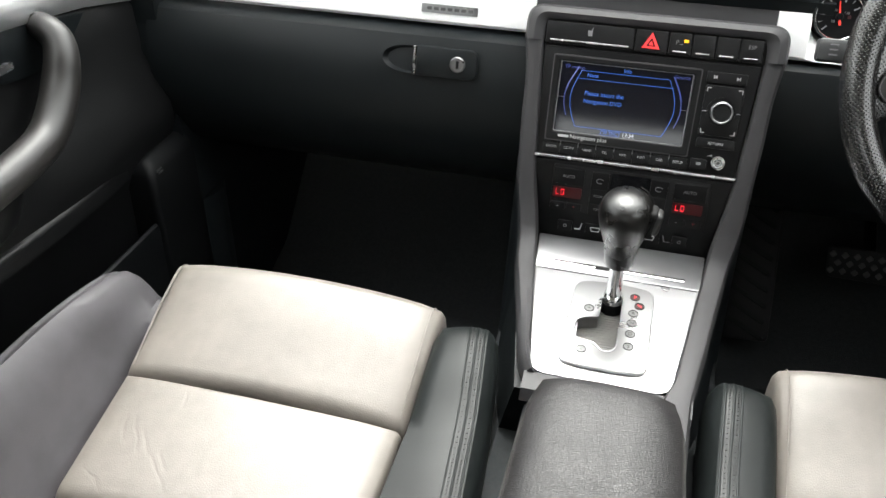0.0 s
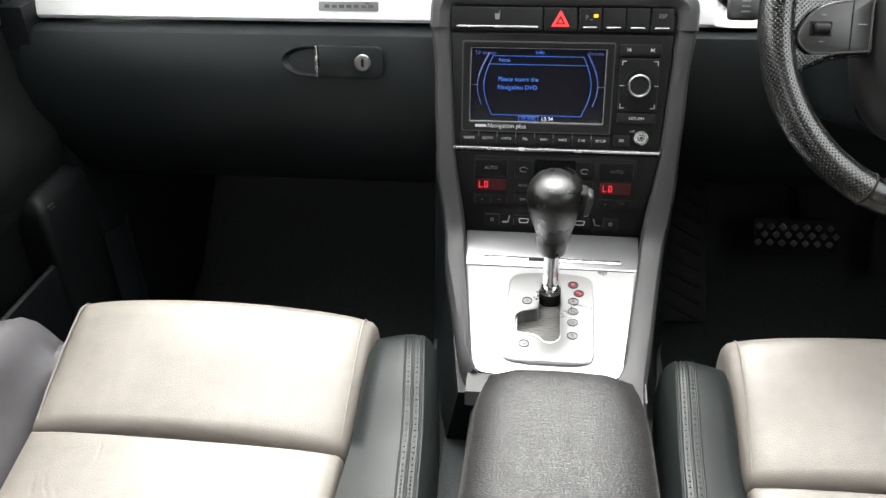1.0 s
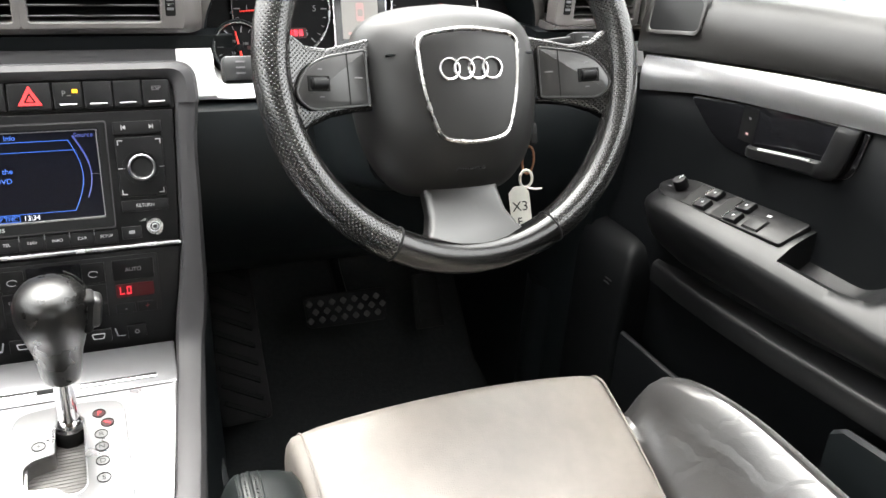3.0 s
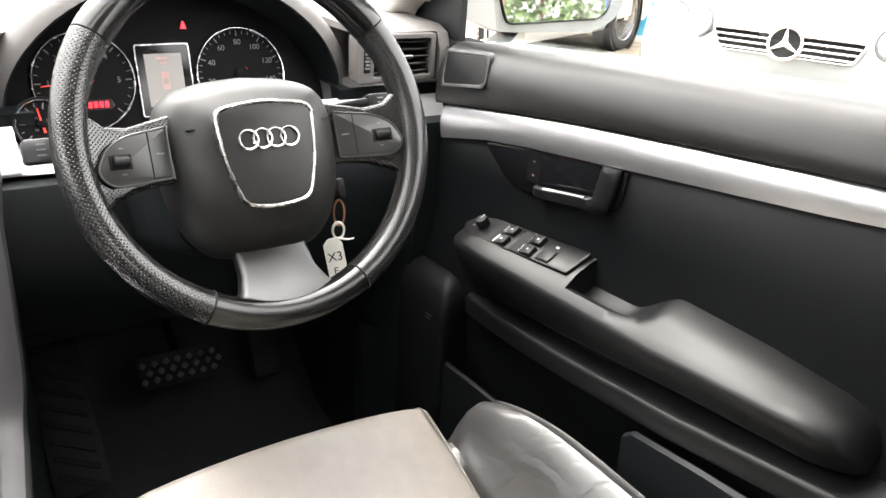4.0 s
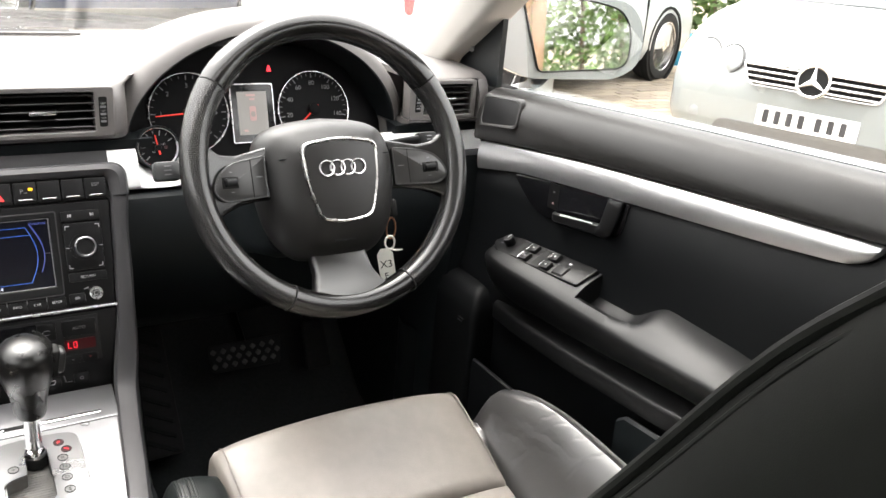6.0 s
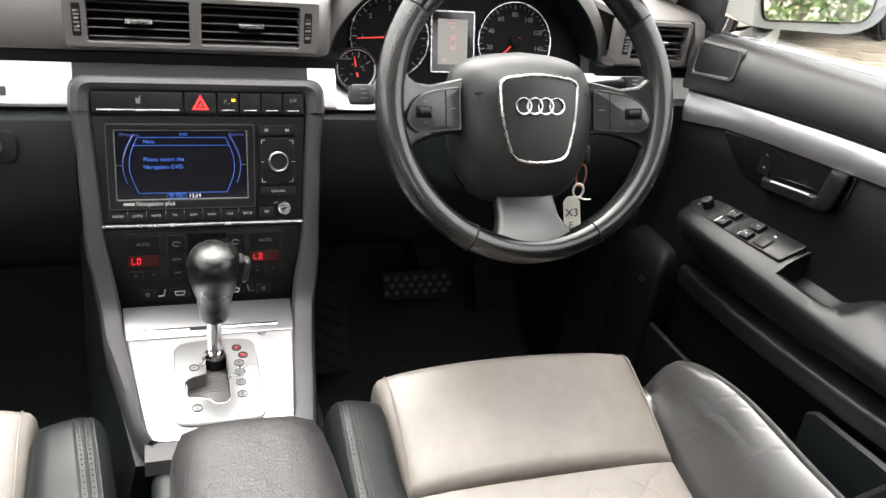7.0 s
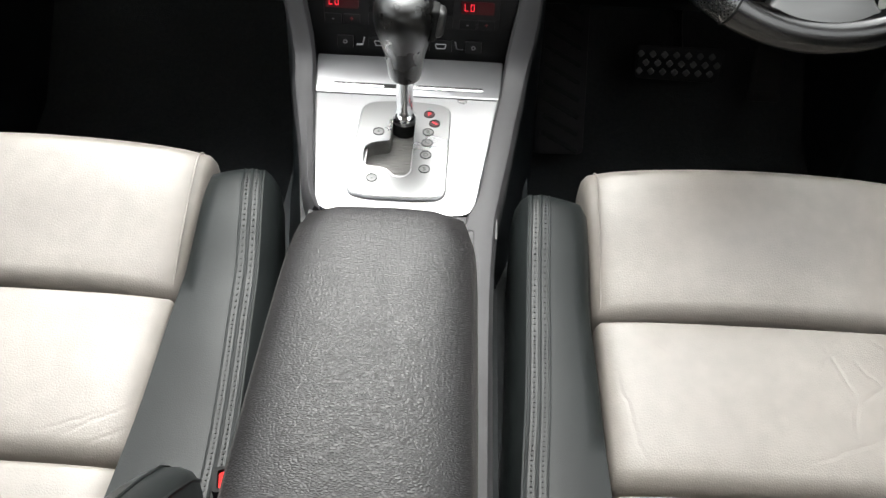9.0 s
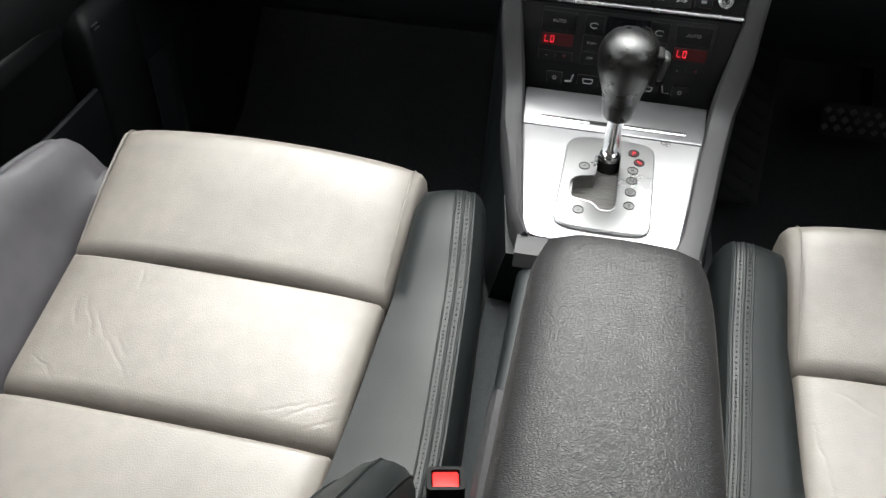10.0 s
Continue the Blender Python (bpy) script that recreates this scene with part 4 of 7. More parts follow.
part("frame_top", loft(rings, closed=False), rail_grey, console, "grey arched frame top", H)

# tapering body that carries the rails down to the tunnel
body_rings = []
for y, zt, w, wb in ((0.60, 0.335, 0.090, 0.12), (0.68, 0.340, 0.104, 0.135), (0.76, 0.346, 0.112, 0.145), (0.83, 0.358, 0.121, 0.15), (0.862, 0.42, 0.128, 0.155), (0.885, 0.47, 0.133, 0.158), (0.905, 0.54, 0.140, 0.16), (0.93, 0.61, 0.149, 0.16), (1.0, 0.63, 0.15, 0.165)):
    body_rings.append([(-wb, y, 0.18), (-w, y, zt - 0.012), (w, y, zt - 0.012), (wb, y, 0.18)])
part("console_body", loft([[(x, y + 0.016, z) for x, y, z in r] for r in body_rings]), soft_black, console, "black console side panels")

# silver tray plate, ash tray lid with its slot, gear gate
Pm = basis((0, 0.70, 0.357), (1, 0, 0), (0, 0.996, 0.087))
tray = part("gear_surround", holed(rounded([(-0.0985, 0.0915), (0.0985, 0.0915), (0.0735, -0.082), (-0.0735, -0.082)], [0.002, 0.002, 0.016, 0.016], 5), [rounded([(-0.034, 0.030), (-0.034, -0.032), (0.016, -0.045), (0.018, 0.062), (-0.012, 0.062)], 0.004, 3)], -0.004, 0.0), plate_silver, console, "silver painted gear surround", Pm)
part("surround_edge", tube([(x, y, 0.0) for x, y in rounded([(-0.0985, 0.0915), (-0.0735, -0.082), (0.0735, -0.082), (0.0985, 0.0915)], [0.002, 0.016, 0.016, 0.002], 5)], 0.0010, 6), gate_silver, tray)
lid_m = basis((0, 0.792, 0.3650), (1, 0, 0), (0, 0.96, 0.16))
lid = part("ashtray_lid", prism(rounded([(-0.1005, 0.0), (0.1005, 0.0), (0.1045, 0.062), (-0.1045, 0.062)], 0.003, 3), -0.006, 0.0012, 0.0012), shaded_lid_silver, console, "silver ashtray lid with a narrow slot", lid_m)
part("lid_slot", prism(rrect(-0.081, 0.0105, 0.082, 0.0165, 0.0025, 3), 0.0012, 0.0016), gap_black, lid)
part("slot_lip", prism(rrect(-0.081, 0.0107, -0.026, 0.0162, 0.002, 3), 0.0016, 0.0024, 0.0004), dull_chrome, lid)
part("slot_lip", prism(rrect(0.006, 0.0107, 0.082, 0.0162, 0.002, 3), 0.0016, 0.0024, 0.0004), dull_chrome, lid)

plate_out = rounded([(-0.0445, 0.074), (-0.015, 0.0785), (0.020, 0.0785), (0.0475, 0.074), (0.0465, -0.060), (0.025, -0.0645), (-0.025, -0.0645), (-0.0475, -0.060)], [0.018, 0.02, 0.02, 0.018, 0.013, 0.02, 0.02, 0.013], 5)
gate_hole = rounded([(-0.0115, 0.060), (0.013, 0.060), (0.0125, -0.030), (0.006, -0.037), (-0.004, -0.037), (-0.012, -0.027), (-0.033, -0.024), (-0.0365, -0.016), (-0.0365, 0.004), (-0.030, 0.011), (-0.012, 0.0155)], [0.006, 0.006, 0.005, 0.003, 0.003, 0.004, 0.003, 0.004, 0.004, 0.004, 0.003], 3)
mark_grey = material("gear_mark_grey", (0.15, 0.15, 0.15), 0.5)
tint(mark_grey, 60, 0.1)
gate = thing("gear_selector", "automatic gear selector with black knob on a satin metal gate", "gear selector", Pm)
part("gate_plate", holed(plate_out, [gate_hole], 0.0005, 0.0042), gate_silver, gate, "satin metal gate plate")
part("plate_rim", tube([(x, y, 0.0020) for x, y in plate_out], 0.0018, 8, loop=True), plate_silver, gate)
part("gate_edge", tube([(x, y, 0.0042) for x, y in gate_hole], 0.0008, 6, loop=True), gate_silver, gate)
part("gate_wall", loft([[(x, y, z) for x, y in gate_hole] for z in (-0.014, 0.0040)], caps=False), shutter_grey, gate)
floor_plate = part("gate_shutter", box(-0.042, -0.043, -0.018, 0.020, 0.066, -0.014), shutter_grey, gate, "ribbed grey gate shutter")
for i in range(26):
    part("rib", box(-0.041, -0.041 + i * 0.0041, -0.0142, 0.019, -0.0386 + i * 0.0041, -0.0135), shutter_grey, floor_plate)
for i, (x, y, c) in enumerate(((0.0262, 0.0590, "P"), (0.0325, 0.0445, ""), (0.0265, 0.0305, "R"), (0.0262, 0.0140, "N"), (0.0258, -0.0040, "D"), (0.0255, -0.0245, "S"), (-0.0245, 0.028, "+"), (-0.0250, -0.0405, "-"))):
    d = part("position_mark", turned([(0.0050, 0.0040), (0.0050, 0.0044), (0.001, 0.0044)], 20), mark_grey if i > 1 else red_field, gate, "", at(x, y))
    part("mark_ring", frame_ring(circle(0, 0, 0.0058, 20), circle(0, 0, 0.0051, 20), 0.0040, 0.0049), gap_black, d)
    if c:
        lettering(c, 0.0072, red_glow if i == 0 else rail_grey, d, at(0, 0, 0.0045))
    else:
        part("lock_symbol", moved(box(-0.003, -0.0007, 0.0050, 0.003, 0.0007, 0.0053), pose(0, 0, 0, 0, 0, -35)), red_glow, d)

button_satin = material("satin_grey_button", (0.05, 0.05, 0.05), 0.32, 0.5)
tint(button_satin, 40, 0.1)
# lever: chrome shaft, leather knob, side button; local z runs up the lever
lever_m = Pm.inverted() @ basis((0.0005, 0.755, 0.357), (1, 0, 0), (0, 1.0, 0.02))
part("lever_shaft", turned([(0.013, -0.012), (0.013, 0.006), (0.0115, 0.010), (0.0088, 0.013), (0.0088, 0.052), (0.010, 0.056), (0.010, 0.062)], 24), chrome, gate, "chrome lever shaft", lever_m)
part("shaft_boot", turned([(0.015, -0.016), (0.0145, 0.001), (0.0125, 0.004)], 20), gap_black, gate, "", lever_m)
knob_rings = []
for z, rx, ry, oy in ((0.047, 0.0125, 0.013, 0.0), (0.0485, 0.0155, 0.016, 0.0), (0.054, 0.0170, 0.018, 0.0), (0.068, 0.0182, 0.0195, 0.0), (0.085, 0.0205, 0.022, -0.001), (0.102, 0.0245, 0.0265, -0.002), (0.118, 0.0282, 0.0305, -0.004), (0.132, 0.0300, 0.0335, -0.006), (0.145, 0.0298, 0.0340, -0.008), (0.155, 0.0275, 0.0320, -0.009), (0.163, 0.0230, 0.0270, -0.009), (0.168, 0.0160, 0.0190, -0.009), (0.1705, 0.0080, 0.0095, -0.009), (0.1712, 0.0010, 0.001, -0.009)):
    z = 0.0565 + (z - 0.047) * 0.815
    knob_rings.append([(rx * math.cos(a), oy + ry * math.sin(a), z) for a in np.linspace(0, 2 * math.pi, 33)[:-1]])
knob = part("knob", loft(knob_rings), knob_leather, gate, "smooth black leather gear knob", lever_m)
part("knob_seam", tube([(0.0295 * math.cos(a) + 0.001, -0.006 + 0.012 * math.sin(a) + 0.012, 0.128 + 0.026 * math.sin(a)) for a in np.linspace(-1.2, 1.2, 12)], 0.0007, 6), gap_black, knob)
part("release_button", moved(box(-0.0070, -0.010, -0.014, 0.0070, 0.010, 0.014, 0.005, 3), pose(0.0315, -0.010, 0.127, 0, 8, 0)), button_satin, knob, "satin silver release button")
part("button_surround", moved(box(-0.005, -0.011, -0.017, 0.005, 0.011, 0.017, 0.004, 3), pose(0.0275, -0.010, 0.126, 0, 8, 0)), gap_black, knob)

# ---- switch row above the radio ----
row = thing("switch_panel", "black switch row with a red hazard button", "switch panel", H)
part("panel", prism(rrect(-0.1285, 0.1345, 0.1285, 0.1645, 0.004, 3), -0.012, -0.002), gap_black, row)
cup = part("cup_holder_flap", prism(rrect(-0.1265, 0.137, -0.0225, 0.1625, 0.002, 3), -0.006, 0.003, 0.0012), button_black, row, "black cup holder flap")
part("flap_line", prism(rrect(-0.121, 0.1395, -0.027, 0.1418, 0.001, 2), 0.003, 0.0042, 0.0005), dull_chrome, cup, "bright metal line")
part("cup_symbol", moved(prism([(-0.0022, -0.0035), (0.0022, -0.0035), (0.003, 0.003), (-0.003, 0.003)], 0.003, 0.0033), at(-0.074, 0.1520)), grey_print, cup)
part("straw_symbol", moved(box(-0.0004, 0, 0.003, 0.0004, 0.004, 0.0033), pose(-0.0725, 0.155, 0, 0, 0, -25)), grey_print, cup)
haz = part("hazard_button", prism(rrect(-0.0205, 0.137, 0.0165, 0.1625, 0.002, 3), -0.006, 0.003, 0.0012), button_black, row, "black hazard button with red triangle")
part("triangle", frame_ring([(-0.0125, 0.1415), (0.0085, 0.1415), (-0.002, 0.1600)], [(-0.0075, 0.1440), (0.0035, 0.1440), (-0.002, 0.1540)], 0.003, 0.0038), hazard_red, haz, "red warning triangle")
part("inner_triangle", prism([(-0.0050, 0.1452), (0.0010, 0.1452), (-0.002, 0.1508)], 0.003, 0.0038), hazard_red, haz)
for i, x in enumerate((0.0185, 0.0452, 0.0719, 0.0986)):
    b = part("switch_button", prism(rrect(x, 0.137, x + 0.0255, 0.1625, 0.002, 3), -0.006, 0.003, 0.0012), button_black, row)
    part("button_line", prism(rrect(x + 0.0045, 0.1400, x + 0.0205, 0.1420, 0.0009, 2), 0.003, 0.0042, 0.0005), dull_chrome, b)
    if i == 0:
        lettering("P", 0.0075, grey_print, b, at(x + 0.009, 0.1515, 0.0032))
        part("wave_symbol", box(x + 0.0120, 0.1492, 0.003, x + 0.0155, 0.1500, 0.0033), grey_print, b)
        part("indicator", prism(rrect(x + 0.0165, 0.1520, x + 0.0215, 0.1555, 0.0008, 2), 0.003, 0.0036), amber_glow, b, "lit amber indicator")
    if i == 3:
        lettering("ESP", 0.0062, grey_print, b, at(x + 0.0128, 0.1540, 0.0032))

# ---- navigation radio ----
radio = thing("navigation_radio", "black navigation radio with a lit colour screen in the console", "radio", H)
part("facia", prism(rounded([(-0.1200, 0.003), (0.1185, 0.003), (0.1262, 0.1335), (-0.1268, 0.1335)], 0.002, 2), -0.020, -0.001, 0.001), panel_black, radio, "satin black radio facia")
part("bezel", frame_ring(rounded([(-0.1115, 0.0215), (0.0600, 0.0215), (0.0610, 0.1240), (-0.1125, 0.1240)], 0.003, 4), rounded([(-0.1035, 0.0325), (0.0525, 0.0325), (0.0535, 0.1175), (-0.1045, 0.1175)], 0.002, 4), -0.002, 0.0035, 0.001), panel_black, radio, "raised screen bezel")
part("bezel_edge", frame_ring(rounded([(-0.1125, 0.0205), (0.0610, 0.0205), (0.0620, 0.1250), (-0.1135, 0.1250)], 0.003, 4), rounded([(-0.1112, 0.0218), (0.0597, 0.0218), (0.0607, 0.1237), (-0.1122, 0.1237)], 0.003, 4), -0.002, 0.0028), rail_grey, radio)
scr = part("screen", prism(rrect(-0.1040, 0.0325, 0.0530, 0.1175, 0.001, 2), -0.003, 0.0005), screen_dark, radio, "lit dark blue navigation screen")
part("screen_lip", frame_ring(rrect(-0.1035, 0.0325, 0.0525, 0.1172, 0.001, 2), rrect(-0.1027, 0.0333, 0.0517, 0.1164, 0.001, 2), 0.0005, 0.0018), grey_print, scr)
# blue frame drawn on the screen: a panel with bowed sides
sx = -0.0255
lines = []
for s in (-1, 1):
    pts = [(sx + s * (0.052 + 0.010 * math.sin(math.pi * k / 14)), 0.0405 + 0.0675 * k / 14, 0.0008) for k in range(15)]
    lines.append((pts, 0.00045, blue_glow))
    arc = [(sx + s * (0.0560 + 0.0135 * math.sin(math.pi * k / 14)), 0.036 + 0.076 * k / 14, 0.0007) for k in range(3, 15)]
    lines.append((arc[6:], 0.0014, blue_dim))
    lines.append((arc[:7], 0.0008, blue_dim))
    lines.append(([(sx + s * 0.0695, 0.0745, 0.0008), (sx + s * 0.0765, 0.0745, 0.0008)], 0.0004, grey_print))
for y, w in ((0.0405, 0.052), (0.108, 0.052), (0.0985, 0.0575)):
    lines.append(([(sx - w, y, 0.0008), (sx + w, y, 0.0008)], 0.00045, blue_glow))
for pts, r, mt in lines:
    part("screen_line", tube(pts, r, 4, flat=0.4), mt, scr)
lettering("TP memo", 0.0062, blue_dim, scr, at(-0.0865, 0.1110, 0.0009))
lettering("Info", 0.0064, blue_glow, scr, at(-0.0235, 0.1122, 0.0009))
lettering("Source", 0.0062, blue_dim, scr, at(0.0405, 0.1122, 0.0009))
lettering("Note", 0.0064, blue_glow, scr, at(-0.0640, 0.1030, 0.0009))
lettering("Please insert the", 0.0071, blue_glow, scr, at(-0.0475, 0.0815, 0.0009))
lettering("Navigation DVD", 0.0069, blue_glow, scr, at(-0.0483, 0.0722, 0.0009))
part("status_box", frame_ring(rrect(-0.0455, 0.0335, -0.0225, 0.0395, 0.0004, 2), rrect(-0.0450, 0.0340, -0.0230, 0.0390, 0.0004, 2), 0.0006, 0.001), blue_glow, scr)
lettering("TP TMC", 0.0052, blue_glow, scr, at(-0.0340, 0.0365, 0.0009))
lettering("13:34", 0.0066, white_glow, scr, at(-0.0125, 0.0365, 0.0009))
part("name_bar", prism(rrect(-0.0960, 0.0260, -0.0830, 0.0290, 0.0005, 2), 0.0033, 0.0037), white_print, radio, "white printed bar")
lettering("Navigation plus", 0.0073, white_print, radio, at(-0.0590, 0.0277, 0.0036))
for i, t in enumerate(("RADIO", "CD/TV", "NAME", "TEL", "NAV", "INFO", "CAR", "SETUP")):
    x = -0.1030 + i * 0.0220
    k = part("soft_key", prism(rrect(x - 0.0105, 0.0055, x + 0.0105, 0.0182, 0.001, 2), -0.002, 0.0012, 0.0006), button_black, radio)
    lettering(t, 0.0042, white_print, k, at(x, 0.0128, 0.0013))
    if i:
        part("key_gap", box(x - 0.0114, 0.0150, 0.0, x - 0.0106, 0.0200, 0.0016), grey_print, radio)
eject = part("eject_key", prism(rrect(0.0655, 0.0080, 0.0840, 0.0200, 0.001, 2), -0.002, 0.0012, 0.0006), button_black, radio)
part("eject_symbol", box(0.0720, 0.0128, 0.0012, 0.0775, 0.0160, 0.0015), grey_print, eject)
vol = part("volume_knob", turned([(0.0088, -0.002), (0.0088, 0.004), (0.0080, 0.0062), (0.0060, 0.0066), (0.0055, 0.0060), (0.001, 0.0060)], 28), dull_chrome, radio, "small ribbed metal volume knob", at(0.0965, 0.0185, 0))
part("knob_cap", turned([(0.0045, 0.006), (0.004, 0.0072), (0.001, 0.0072)], 20), gap_black, vol)
part("cap_ring", frame_ring(circle(0, 0, 0.0030, 20), circle(0, 0, 0.0022, 20), 0.0068, 0.0076), dull_chrome, vol)
part("volume_mark", prism([(0.083, 0.0245), (0.089, 0.0245), (0.089, 0.0270)], -0.001, 0.0004), grey_print, radio)
pad = part("control_pad", prism(rounded([(0.0680, 0.0490), (0.1115, 0.0490), (0.1125, 0.1075), (0.0680, 0.1075)], 0.003, 3), -0.002, 0.0014, 0.0008), panel_black, radio, "black square control pad")
for ax, ay, s, u in ((0.0700, 0.0515, 1, 1), (0.1095, 0.0515, -1, 1), (0.0700, 0.1050, 1, -1), (0.1105, 0.1050, -1, -1)):
    part("corner_mark", join(box(min(ax, ax + s * 0.0050), min(ay, ay + u * 0.0009), 0.0014, max(ax, ax + s * 0.0050), max(ay, ay + u * 0.0009), 0.0018), box(min(ax, ax + s * 0.0009), min(ay, ay + u * 0.0050), 0.0014, max(ax, ax + s * 0.0009), max(ay, ay + u * 0.0050), 0.0018)), white_print, pad)
for x0, x1 in ((0.0685, 0.0745), (0.1060, 0.1120)):
    part("side_mark", box(x0, 0.0770, 0.0014, x1, 0.0777, 0.0018), white_print, pad)
part("pad_ring", frame_ring(circle(0.0900, 0.0775, 0.0172, 36), circle(0.0900, 0.0775, 0.0160, 36), 0.0010, 0.0022), button_black, radio)
dialk = part("control_knob", turned([(0.0130, 0.0), (0.0130, 0.011), (0.0122, 0.0128), (0.0105, 0.0132), (0.0095, 0.0126), (0.0092, 0.0118), (0.001, 0.0116)], 36), button_black, radio, "black rotary knob with chrome ring", at(0.0900, 0.0775, 0.001))
part("chrome_ring", frame_ring(circle(0, 0, 0.0128, 36), circle(0, 0, 0.0102, 36), 0.0110, 0.0136, 0.0008), gate_silver, dialk)
seek = part("seek_key", prism(rrect(0.0675, 0.1105, 0.1125, 0.1230, 0.001, 2), -0.002, 0.0014, 0.0006), button_black, radio)
for x, d in ((0.079, -1), (0.101, 1)):
    part("arrow", prism([(x, 0.1150), (x + d * 0.0032, 0.1172), (x, 0.1194)][::d], 0.0014, 0.0018), white_print, seek)
    part("arrow_stop", box(x + d * 0.0036 - 0.0004, 0.1150, 0.0014, x + d * 0.0036 + 0.0004, 0.1194, 0.0018), white_print, seek)
ret = part("return_key", prism(rrect(0.0680, 0.0345, 0.1120, 0.0455, 0.001, 2), -0.002, 0.0012, 0.0006), button_black, radio)
lettering("RETURN", 0.0046, white_print, ret, at(0.0900, 0.0400, 0.0013))
part("chrome_strip", prism(rrect(-0.1215, -0.0014, 0.1205, 0.0022, 0.0006, 2), -0.004, 0.0020, 0.0008), dull_chrome, radio, "bright metal strip under the radio")

# ---- climate control ----
CL = basis((0, 0.8545, 0.3690), (1, 0, 0), (0, 0.0135, 0.110))
clim = thing("climate_control", "black climate control panel with red lit displays", "climate control", CL)
part("facia", prism(rounded([(-0.1055, 0.0), (0.1055, 0.0), (0.1190, 0.1085), (-0.1200, 0.1085)], 0.002, 2), -0.020, -0.001, 0.001), panel_black, clim, "satin black climate facia")
part("button_field", prism(rrect(-0.096, 0.042, 0.096, 0.104, 0.003, 3), -0.002, 0.0004, 0.0004), button_black, clim)


def ckey(x0, y0, x1, y1, t="", mat=None, size=0.0046):
    k = part("climate_key", prism(rrect(x0, y0, x1, y1, 0.0012, 2), -0.001, 0.0014, 0.0006), panel_black, clim)
    if t:
        lettering(t, size, mat or grey_print, k, at((x0 + x1) / 2, (y0 + y1) / 2, 0.0015))
    return k


for s, xc in ((-1, -0.0760), (1, 0.0720)):
    ckey(xc - 0.0195, 0.0790, xc + 0.0195, 0.1000, "AUTO", grey_print, 0.0056)
    win = part("display", prism(rrect(xc - 0.0180, 0.0605, xc + 0.0180, 0.0745, 0.0012, 2), -0.001, 0.0012), red_field, clim, "red lit temperature display")
    for dx, on in ((-0.0145, "DEF"), (-0.0080, "ABCDEF")):
        w, h, t = 0.0044, 0.0080, 0.0010
        seg = {"A": (0, h - t, w, h), "D": (0, 0, w, t), "F": (0, h / 2, t, h), "E": (0, 0, t, h / 2), "B": (w - t, h / 2, w, h), "C": (w - t, 0, w, h / 2)}
        for c in on:
            x0, y0, x1, y1 = seg[c]
            g = 0.00022
            part("digit_segment", box(xc + dx + x0 + g, 0.0637 + y0 + g, 0.0012, xc + dx + x1 - g, 0.0637 + y1 - g, 0.0016), red_glow, win)
    ckey(xc - 0.0195, 0.0435, xc - 0.0010, 0.0540, "-", grey_print, 0.0095)
    ckey(xc + 0.0010, 0.0435, xc + 0.0195, 0.0540, "+", dim_red, 0.0080)
    ic = ckey(xc * 0.485 - 0.0105, 0.0790, xc * 0.485 + 0.0105, 0.1000)
    part("key_symbol", tube([(xc * 0.485 + 0.0045 * math.cos(a), 0.0885 + 0.0030 * math.sin(a), 0.0015) for a in np.linspace(0.4, 5.4, 14)], 0.0006, 4), grey_print, ic)
    ckey(xc * 0.485 - 0.0105, 0.0590, xc * 0.485 + 0.0105, 0.0770, "ECON" if s < 0 else "", grey_print, 0.0040)
    ckey(xc * 0.485 - 0.0105, 0.0430, xc * 0.485 + 0.0105, 0.0570, "OFF" if s < 0 else "", grey_print, 0.0042)
    k = ckey(xc * 0.46 - 0.0125, 0.0150, xc * 0.46 + 0.0125, 0.0290)
    part("screen_symbol", frame_ring(rounded([(xc * 0.46 - 0.005, 0.0190), (xc * 0.46 + 0.005, 0.0190), (xc * 0.46 + 0.0065, 0.0250), (xc * 0.46 - 0.0065, 0.0250)], 0.001, 2), rounded([(xc * 0.46 - 0.0042, 0.0198), (xc * 0.46 + 0.0042, 0.0198), (xc * 0.46 + 0.0056, 0.0242), (xc * 0.46 - 0.0056, 0.0242)], 0.001, 2), 0.0014, 0.0018), white_print, k)
    part("seat_symbol", tube([(xc * 0.74 - s * 0.004, 0.0280, 0.0008), (xc * 0.74 - s * 0.002, 0.0195, 0.0008), (xc * 0.74 + s * 0.005, 0.0190, 0.0008)], 0.0012, 4, flat=0.4), grey_print, clim)
    k = ckey(xc * 0.97 - 0.009, 0.0150, xc * 0.97 + 0.009, 0.0290)
    part("seat_dot", frame_ring(circle(xc * 0.97, 0.022, 0.0024, 12), circle(xc * 0.97, 0.022, 0.0014, 12), 0.0014, 0.0018), grey_print, k)
part("centre_display", prism(rrect(-0.0240, 0.0760, 0.0240, 0.1010, 0.0015, 2), -0.001, 0.0012), gloss_black, clim)
part("lower_line", box(-0.1040, 0.0035, -0.001, 0.1040, 0.0048, 0.0008), rail_grey, clim)

# ---- armrest over the rear of the console ----
rear_console = thing("rear_console", "black rear part of the centre console below the armrest", "console")
part("console_box", loft([[(x, y, z) for x, z in rounded([(-0.082, 0.20), (0.098, 0.20), (0.088, 0.335), (-0.074, 0.335)], 0.012, 3)] for y in (-0.10, 0.2, 0.45, 0.585)]), soft_black, rear_console)
part("side_ledge", loft([[(x, y, z) for x, z in ((-0.0755, 0.308), (-0.064, 0.312), (-0.064, 0.3365), (-0.070, 0.338), (-0.0755, 0.330))] for y in (0.05, 0.2, 0.40, 0.43)]), rail_grey, rear_console, "light grey side ledge")
